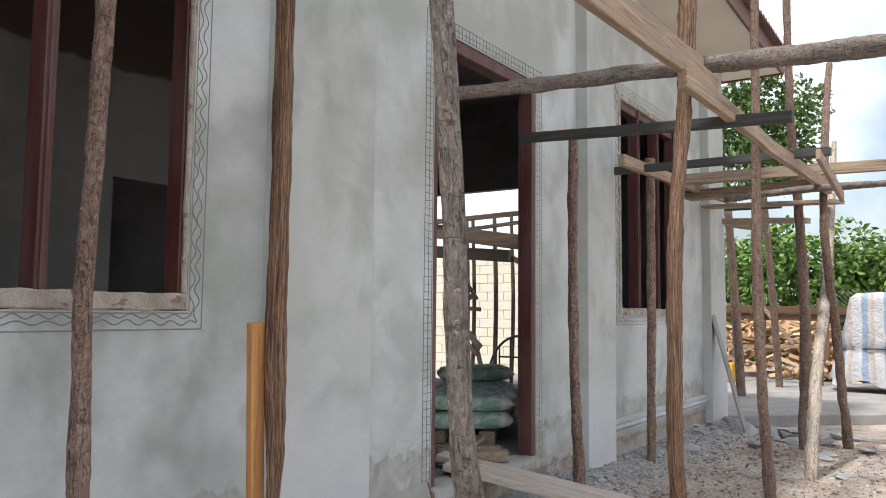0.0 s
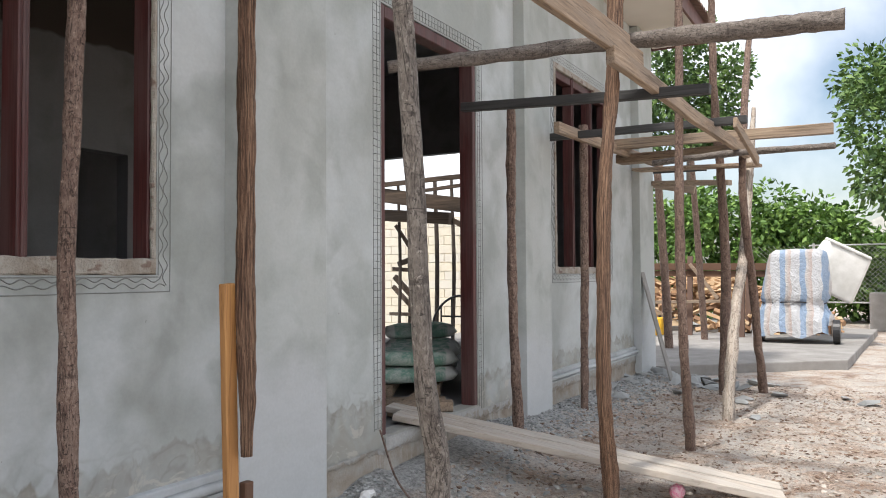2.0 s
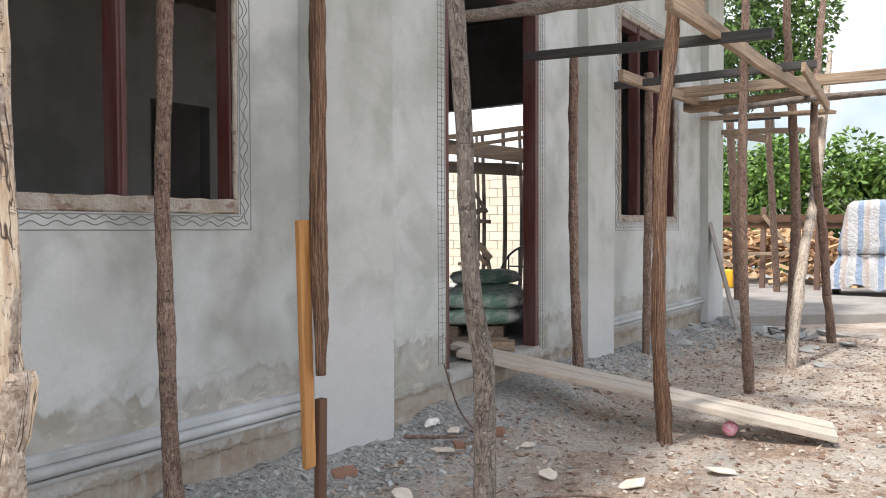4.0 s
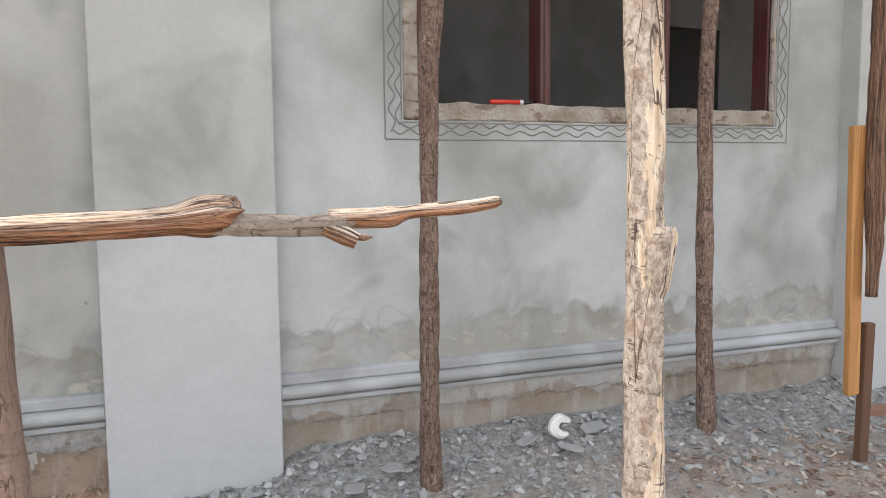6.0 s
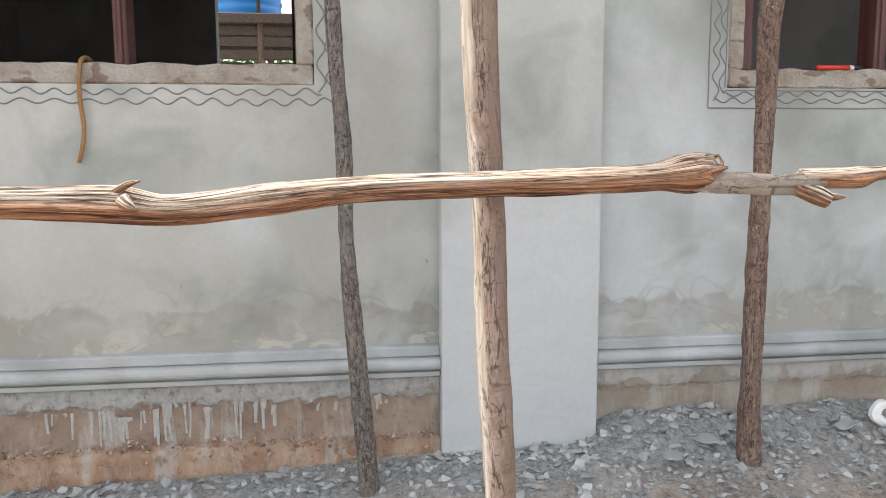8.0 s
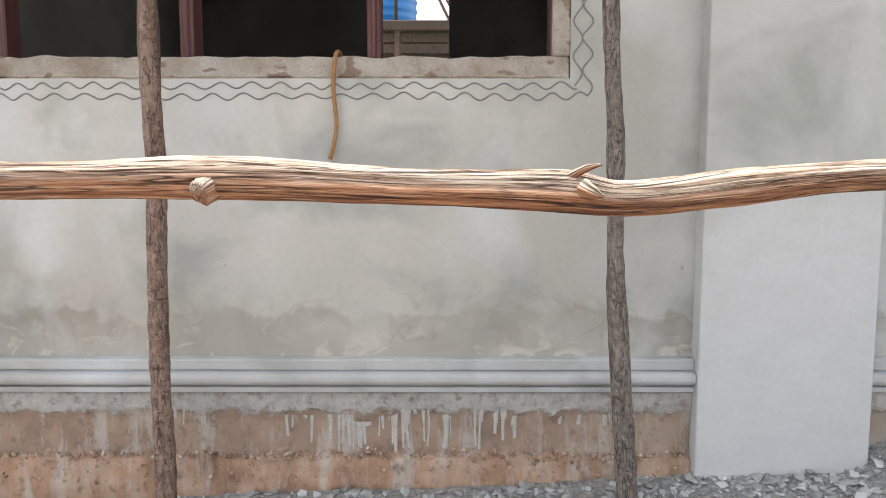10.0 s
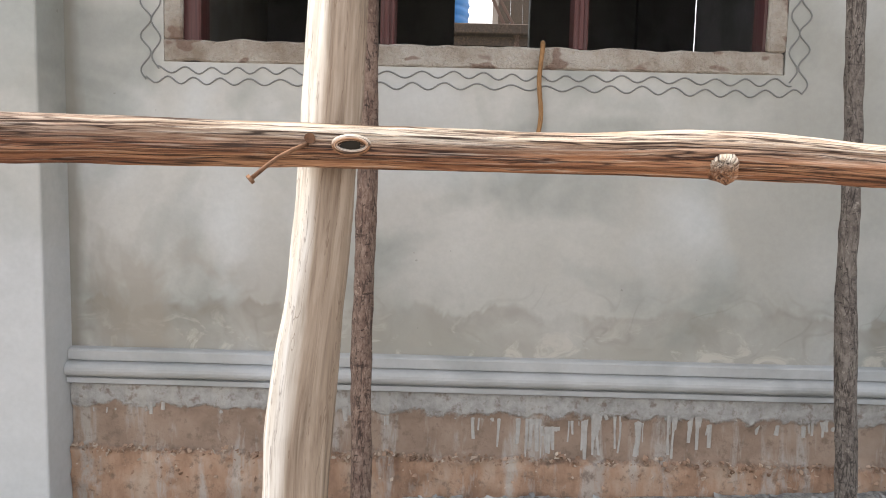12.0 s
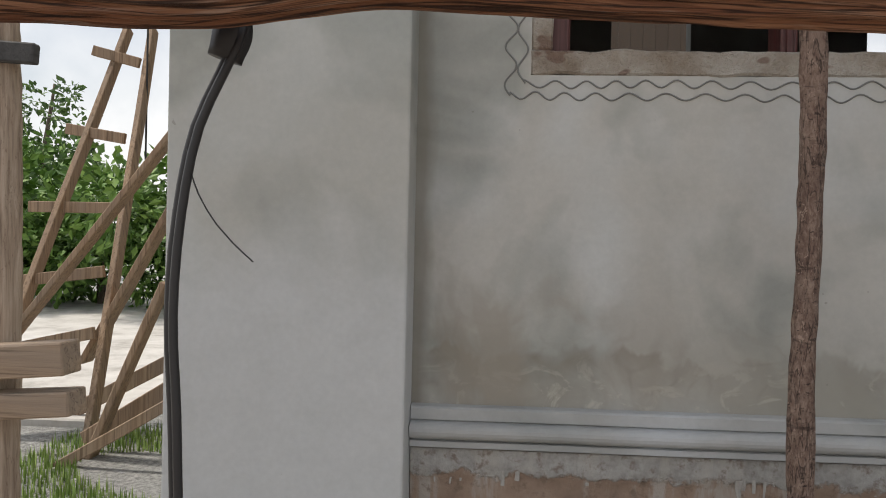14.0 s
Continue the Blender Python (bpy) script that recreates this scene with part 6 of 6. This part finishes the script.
part("tie", limb([(0.004, -0.004, 0.012, 0.011), (0.0, -0.007, -0.012, 0.014), (0.0, -0.012, -0.03, 0.012)], 2, 0.006, 10, 0.3), BLACK, cable, "knot of black tape", smooth=True)
part("tie_end", limb([(0.004, 0.0, 0.004, 0.003), (0.006, 0.018, 0.006, 0.002), (0.004, 0.03, 0.002, 0.001)], 2, 0.006, 6, 0.2), BLACK, cable, smooth=True)
part("loose_wire", tube([Vector(p) - o for p in WIRE_LINE], 0.0006, 6, 0.01), BLACK, cable, "thin loose wire curling off the cable")
thing("power_line", "thin dark wire running down past the house corner", "wire", (0, 0, 0), bm=tube([(-5.0, -5.03, 3.5), (-5.0, -5.03, 1.2)], 0.006, 6, 0.3), material=BLACK)
k = Mat("pale_yard_concrete", 0.92)
k.color(k.ramp(k.noise(2.2, 6, 0.7, world=True), [(0.34, (0.36, 0.34, 0.31)), (0.48, (0.54, 0.52, 0.49)), (0.66, (0.64, 0.62, 0.59))])).bump(k.noise(35, 4, 0.6, world=True), 0.4, 0.008)
YARDC = k.m
thing("yard", "pale sunlit concrete yard behind the house", "yard", kind="structure", bm=box(-11.5, -4.4, -13, -4.9, -0.25, -0.085, 0.01), material=YARDC)
for i, (x, y, hgt) in enumerate(((-10.2, -6.6, 2.1), (-11.0, -8.4, 2.3), (-10.4, -10.2, 2.2), (-12.2, -11.8, 2.9), (-12.6, -5.6, 2.4))):
    rr = random.Random(60 + i)
    clumps = [(rr.uniform(-1.0, 1.0), rr.uniform(-1.1, 1.1), rr.uniform(0.35, hgt - 0.5), rr.uniform(0.4, 0.7)) for _ in range(24)]
    plant("garden_bush", "dense green garden bush beyond the concrete yard", "bush", (x, y, -0.1), clumps, 5200, 0.15, 80 + i, [[(0, 0, -0.1, 0.06), (0.1, 0, hgt * 0.5, 0.04), (0.15, 0.1, hgt * 0.8, 0.02)]], LEAF)
rr = random.Random(17)
clumps = [(rr.uniform(-0.6, 0.6), rr.uniform(-0.9, 0.9), rr.uniform(2.4, 4.3), rr.uniform(0.2, 0.4)) for _ in range(18)]
plant("tree", "slender tree rising behind the garden bushes", "tree", (-17.7, -13.3, -0.1), clumps, 1500, 0.16, 95, [[(0, 0, -0.1, 0.1), (0.1, 0, 2.4, 0.07), (0.0, 0.2, 4.4, 0.03)]], LEAF2)
rr = random.Random(9)
verts, faces = [], []
for i in range(13000):
    x, y = rr.uniform(-4.4, -2.6), rr.uniform(-6.2, -4.1)
    if noise.noise((x * 2, y * 2, 0)) < 0.0:
        continue
    z = ground_z(x, y)
    a, hh, ln = rr.uniform(0, 6.28), rr.uniform(0.02, 0.075), rr.uniform(-0.04, 0.04)
    k = len(verts)
    verts += [(x - 0.0045 * math.cos(a), y - 0.0045 * math.sin(a), z), (x + 0.0045 * math.cos(a), y + 0.0045 * math.sin(a), z), (x + ln, y + ln * 0.6, z + hh)]
    faces.append((k, k + 1, k + 2))
me = bpy.data.meshes.new("grass")
me.from_pydata(verts, [], faces)
me.materials.append(leaf_material("grass_blade", (0.12, 0.20, 0.035), (0.21, 0.32, 0.07), (0.34, 0.42, 0.14)))
tagged(new("grass", me), "patchy short grass at the house end", "grass", kind="stuff")

# ---- clay plinth: cement drips and crumbs ----
DRIP = Mat("cement_drip", 0.9)
DRIP.color(DRIP.ramp(DRIP.noise(50, 4, 0.6, world=True), [(0.3, (0.34, 0.325, 0.30)), (0.7, (0.46, 0.445, 0.42))]))
rr = random.Random(5)
bm = bmesh.new()
ys = [rr.gauss(-1.62, 0.26) for _ in range(60)] + [rr.uniform(-3.15, -0.75) for _ in range(30)]
for y in ys:
    if not -3.18 < y < -0.72:
        continue
    top, ln, w = 0.295 + rr.uniform(-0.02, 0.01), rr.uniform(0.03, 0.16), rr.uniform(0.002, 0.009)
    if abs(y + 1.62) > 0.5:
        ln *= 0.45
    join(bm, limb([(FACE + 0.012, y, top, w * 1.3), (FACE + 0.012, y + rr.uniform(-0.003, 0.003), top - ln * 0.5, w * rr.uniform(0.6, 1.0)), (FACE + 0.011, y + rr.uniform(-0.005, 0.005), top - ln, w * rr.uniform(0.5, 0.9))], y, 0.02, 6, 0.4))
for v in bm.verts:
    v.co.x = FACE + 0.009 + (v.co.x - FACE - 0.012) * 0.4
thing("cement_drips", "pale cement drips run down over the clay plinth", "cement drips", kind="stuff", bm=bm, material=DRIP.m)


def stone_verts(flat, seed):
    """A broken shard: the hull of a few random points in a flat box."""
    rs = random.Random(seed)
    b = bmesh.new()
    for _ in range(11):
        q = Vector((rs.gauss(0, 1), rs.gauss(0, 1), rs.gauss(0, 1))).normalized() * rs.uniform(0.75, 1.2)
        b.verts.new((q.x, q.y * 0.75, q.z * flat))
    bmesh.ops.convex_hull(b, input=b.verts[:])
    bmesh.ops.delete(b, geom=[v for v in b.verts if not v.link_faces], context="VERTS")
    b.verts.index_update()
    vs, fs = [v.co.copy() for v in b.verts], [[v.index for v in f.verts] for f in b.faces]
    b.free()
    return vs, fs


SHAPES = [stone_verts(fl, i) for i, fl in enumerate((0.6, 0.5, 0.4, 0.3, 0.22, 0.55, 0.35, 0.28, 0.45))]
SPLINTERS = [([Vector((v.x * 3.2, v.y * 0.4, v.z * 0.5)) for v in vs], fs) for vs, fs in SHAPES[:4]]


def scatter(name, label, category, count, place, size, material, seed, shapes=SHAPES):
    rs = random.Random(seed)
    verts, faces = [], []
    for _ in range(count):
        p = place(rs)
        if p is None:
            continue
        vs, fs = rs.choice(shapes)
        r = size(rs)
        m = pose(p[0], p[1], ground_z(p[0], p[1]) + r * 0.18, rs.uniform(-25, 25), rs.uniform(-25, 25), rs.uniform(0, 360))
        k = len(verts)
        verts += [tuple(m @ (v * r)) for v in vs]
        faces += [[i + k for i in f] for f in fs]
    me = bpy.data.meshes.new(name)
    me.from_pydata(verts, [], faces)
    me.materials.append(material)
    return tagged(new(name, me), label, category, kind="stuff")


GREYSTONE = Mat("grey_rubble", 0.92)
GREYSTONE.color(GREYSTONE.ramp(GREYSTONE.island(), [(0.0, (0.22, 0.224, 0.22)), (0.35, (0.32, 0.328, 0.322)), (0.85, (0.41, 0.418, 0.41)), (0.98, (0.50, 0.505, 0.50)), (1.0, (0.38, 0.28, 0.225))])).bump(GREYSTONE.noise(120, 3, 0.6), 0.5, 0.004)
EARTHSTONE = Mat("earthy_pebble", 0.92)
EARTHSTONE.color(EARTHSTONE.ramp(EARTHSTONE.island(), [(0.0, (0.26, 0.19, 0.145)), (0.4, (0.42, 0.34, 0.28)), (0.85, (0.48, 0.42, 0.36)), (1.0, (0.58, 0.54, 0.49))])).bump(EARTHSTONE.noise(120, 3, 0.6), 0.5, 0.004)


def by_wall(rs):
    y = rs.uniform(-3.2, 9.2)
    x = -2.53 + abs(rs.gauss(0, 0.30))
    if 3.5 < y < 4.9 and x < -2.2 or y < -0.75 and rs.random() < 0.45:
        return None
    return (x, y) if x < -0.9 else None


def in_yard(rs):
    return (rs.uniform(-2.3, 0.3), rs.uniform(1.2, 9.5))


scatter("rubble", "grey cement rubble and grit heaped along the wall foot", "rubble", 34000, by_wall, lambda r: 0.0025 + 0.024 * r.random() ** 7, GREYSTONE.m, 1)
scatter("gravel", "small pebbles and crumbs strewn over the yard", "gravel", 15000, in_yard, lambda r: 0.003 + 0.02 * r.random() ** 4, EARTHSTONE.m, 2)
CHAFF = Mat("wood_chaff", 0.9)
CHAFF.color(CHAFF.ramp(CHAFF.island(), [(0.0, (0.10, 0.07, 0.05)), (0.45, (0.24, 0.17, 0.12)), (0.8, (0.46, 0.37, 0.28)), (1.0, (0.62, 0.55, 0.46))]))
scatter("splinters", "wood splinters and dry stalks strewn over the yard", "splinters", 2600, in_yard, lambda r: 0.004 + 0.016 * r.random() ** 2, CHAFF.m, 12, SPLINTERS)
scatter("mud_clods", "dark brown clods of trodden earth", "earth clods", 2600, in_yard, lambda r: 0.006 + 0.02 * r.random() ** 3, Mat("brown_clod", 0.95).color((0.19, 0.125, 0.09)).m, 14)
CLOD = Mat("clay_crumb", 0.95)
CLOD.color(CLOD.ramp(CLOD.island(), [(0.0, (0.22, 0.135, 0.09)), (0.6, (0.40, 0.27, 0.19)), (1.0, (0.52, 0.44, 0.36))]))
rs = random.Random(8)
verts, faces = [], []
for _ in range(900):
    y = rs.uniform(-3.2, -0.7)
    vs, fs = rs.choice(SHAPES)
    r = 0.003 + 0.009 * rs.random() ** 2
    drop = 0.0 if rs.random() < 0.7 else rs.uniform(0, 0.1)
    m = pose(FACE + 0.024 + rs.uniform(-0.004, 0.012), y, 0.137 + 0.02 * noise.noise((y * 11, 0, 0)) + rs.uniform(-0.012, 0.012) - drop, rs.uniform(-60, 60), rs.uniform(-60, 60), rs.uniform(0, 360))
    k = len(verts)
    verts += [tuple(m @ (v * r)) for v in vs]
    faces += [[i + k for i in f] for f in fs]
me = bpy.data.meshes.new("crumbs")
me.from_pydata(verts, [], faces)
me.materials.append(CLOD.m)
tagged(new("crumbs", me), "clay crumbs along the broken ledge of the plinth", "crumbs", kind="stuff")
rs = random.Random(3)
lumps = []
for vs, fs in SHAPES:
    me = bpy.data.meshes.new("lump")
    me.from_pydata([tuple(v) for v in vs], [], fs)
    me.materials.append(GREYSTONE.m)
    lumps.append(me)
for i in range(150):
    p = by_wall(rs) if i < 105 else in_yard(rs)
    if p is None:
        continue
    r = rs.uniform(0.014, 0.034) if p[1] < 7 else rs.uniform(0.04, 0.11)
    ob = new("rubble_lump", rs.choice(lumps))
    ob.matrix_world = pose(p[0], p[1], ground_z(*p) + r * 0.2, rs.uniform(-15, 15), rs.uniform(-15, 15), rs.uniform(0, 360)) @ Matrix.Diagonal((r * 1.3, r, r * 0.8, 1))
    tagged(ob, "broken lump of grey cement on the ground", "rubble", "cement lumps")
for i in range(26):
    r = rs.uniform(0.07, 0.16)
    x, y = rs.uniform(-2.4, -1.2), rs.uniform(8.8, 9.7)
    ob = new("broken_stone", rs.choice(lumps))
    ob.matrix_world = pose(x, y, ground_z(x, y) + r * 0.2, rs.uniform(-15, 15), rs.uniform(-15, 15), rs.uniform(0, 360)) @ Matrix.Diagonal((r * 1.3, r, r * 0.7, 1))
    tagged(ob, "large broken stone by the edge of the slab", "stone", "stones by the slab")

# flat scraps, bricks and litter
CHIP = Mat("pale_scrap", 0.9)
CHIP.color(CHIP.ramp(CHIP.noise(20, 3, 0.6), [(0.3, (0.60, 0.52, 0.43)), (0.7, (0.74, 0.68, 0.60))]))


def scrap(x, y, r, label, mat, seed, name="scrap", lift=0.012):
    rs = random.Random(seed)
    bm = bmesh.new()
    vs = [bm.verts.new((r * rs.uniform(0.6, 1.1) * math.cos(a), 0.6 * r * rs.uniform(0.6, 1.1) * math.sin(a), rs.uniform(0, 0.01))) for a in [2 * math.pi * i / 9 for i in range(9)]]
    f = bm.faces.new(vs)
    e = bmesh.ops.extrude_face_region(bm, geom=[f])
    bmesh.ops.translate(bm, verts=[v for v in e["geom"] if isinstance(v, bmesh.types.BMVert)], vec=(0, 0, 0.006))
    bmesh.ops.recalc_face_normals(bm, faces=bm.faces[:])
    ob = thing(name, label, "scrap", (x, y, ground_z(x, y) + lift), bm=bm, material=mat)
    ob.rotation_euler = (rs.uniform(-0.15, 0.15), rs.uniform(-0.15, 0.15), rs.uniform(0, 6))
    return ob


for i, (x, y, r) in enumerate(((-1.98, 2.42, 0.08), (-1.80, 2.40, 0.07), (-2.2, 3.05, 0.07), (-1.6, 3.1, 0.08), (-1.9, 3.45, 0.06), (-2.3, 3.3, 0.05), (-1.2, 3.2, 0.09), (-0.9, 3.6, 0.1))):
    scrap(x, y, r, "pale flake of wood or plaster on the ground", CHIP.m, i)
for i, (x, y, r) in enumerate(((-2.40, 0.72, 0.06), (-2.42, 1.0, 0.07), (-2.36, 1.16, 0.08), (-2.3, 0.05, 0.07), (-2.38, 0.2, 0.06), (-2.33, 0.86, 0.06))):
    scrap(x, y, r, "flat flake of grey cement on the rubble", GREYSTONE.m, 30 + i, lift=0.02)
thing("plastic_scrap", "crumpled white plastic scrap on the rubble", "litter", (-2.42, 0.86, ground_z(-2.42, 0.86) + 0.03),
      bm=limb([(0, 0.045, 0.03, 0.012), (0.0, 0.0, 0.045, 0.017), (0.01, -0.03, 0.01, 0.019), (0.02, 0.0, -0.015, 0.014), (0.02, 0.03, -0.012, 0.008)], 3, 0.008, 8, 0.5), material=WHITE)
BRICK = Mat("orange_brick", 0.9)
BRICK.color(BRICK.ramp(BRICK.noise(30, 4, 0.6), [(0.3, (0.25, 0.13, 0.085)), (0.7, (0.38, 0.22, 0.15))])).bump(BRICK.noise(60, 4, 0.6), 0.5, 0.006)
for x, y, rz, sc, lab in ((-2.12, 3.47, 20, (0.05, 0.03, 0.035), "broken orange brick piece in the rubble"), (-2.34, 2.42, 60, (0.06, 0.035, 0.03), "small broken brown brick on the ground"), (-2.2, 3.2, 140, (0.035, 0.028, 0.024), "small broken red brick in the rubble")):
    ob = thing("brick_piece", lab, "brick", bm=box(-1, 1, -1, 1, 0, 1.1, 0.08), material=BRICK.m)
    ob.matrix_world = pose(x, y, ground_z(x, y) - 0.005, 3, -4, rz) @ Matrix.Diagonal((*sc, 1))
thing("vine_stick", "thin dry vine lying over the rubble", "stick", (0, 0, 0),
      bm=limb([(-2.5, 3.5, 0.42, 0.006), (-2.35, 3.42, 0.2, 0.0055), (-2.0, 3.15, 0.09, 0.0055), (-1.75, 2.75, 0.03, 0.0055), (-1.6, 2.55, 0.03, 0.006), (-1.75, 2.45, 0.02, 0.005)], 2, 0.03, 7, 0.15), material=BARK, smooth=True)
thing("vine_stick", "thin dry twig lying on the ground", "stick", (0, 0, 0), bm=limb([(-1.6, 2.55, 0.03, 0.006), (-1.3, 2.9, 0.02, 0.006), (-0.9, 2.95, 0.015, 0.005)], 5, 0.03, 7, 0.15), material=BARK, smooth=True)
thing("iron_rod", "short dark rod lying by the pilaster foot", "rod", (0, 0, 0), bm=limb([(-2.42, 3.0, 0.1, 0.011), (-2.2, 3.2, 0.09, 0.009)], 1, 0.05, 8, 0.1), material=BARK, smooth=True)
thing("plastic_scrap", "torn clear plastic bag caught in the rubble", "litter", (-2.42, 3.24, ground_z(-2.42, 3.24) + 0.02),
      bm=limb([(0, -0.05, 0.0, 0.012), (0.01, -0.02, 0.025, 0.026), (0.0, 0.01, 0.012, 0.03), (0.015, 0.045, 0.02, 0.02), (0.02, 0.06, 0.0, 0.006)], 8, 0.012, 9, 0.6), material=WHITE)
thing("vine_stick", "dark forked twig leaning under the ramp", "stick", (0, 0, 0), bm=limb([(-1.42, 4.30, 0.11, 0.010), (-1.38, 4.10, 0.04, 0.009), (-1.30, 3.92, 0.01, 0.008)], 7, 0.03, 7, 0.2), material=BARK, smooth=True)
PINK = Mat("pink_plastic", 0.4)
PINK.color(PINK.ramp(PINK.noise(60, 3, 0.6), [(0.4, (0.75, 0.2, 0.35)), (0.6, (0.82, 0.55, 0.6))]))
bm = bmesh.new()
bmesh.ops.create_icosphere(bm, subdivisions=3, radius=0.045)
for v in bm.verts:
    v.co *= 1 + 0.12 * noise.noise(v.co * 40)
thing("pink_ball", "crumpled pink plastic ball beside the plank", "litter", (-1.05, 4.38, 0.05), bm=bm, material=PINK.m, smooth=True)
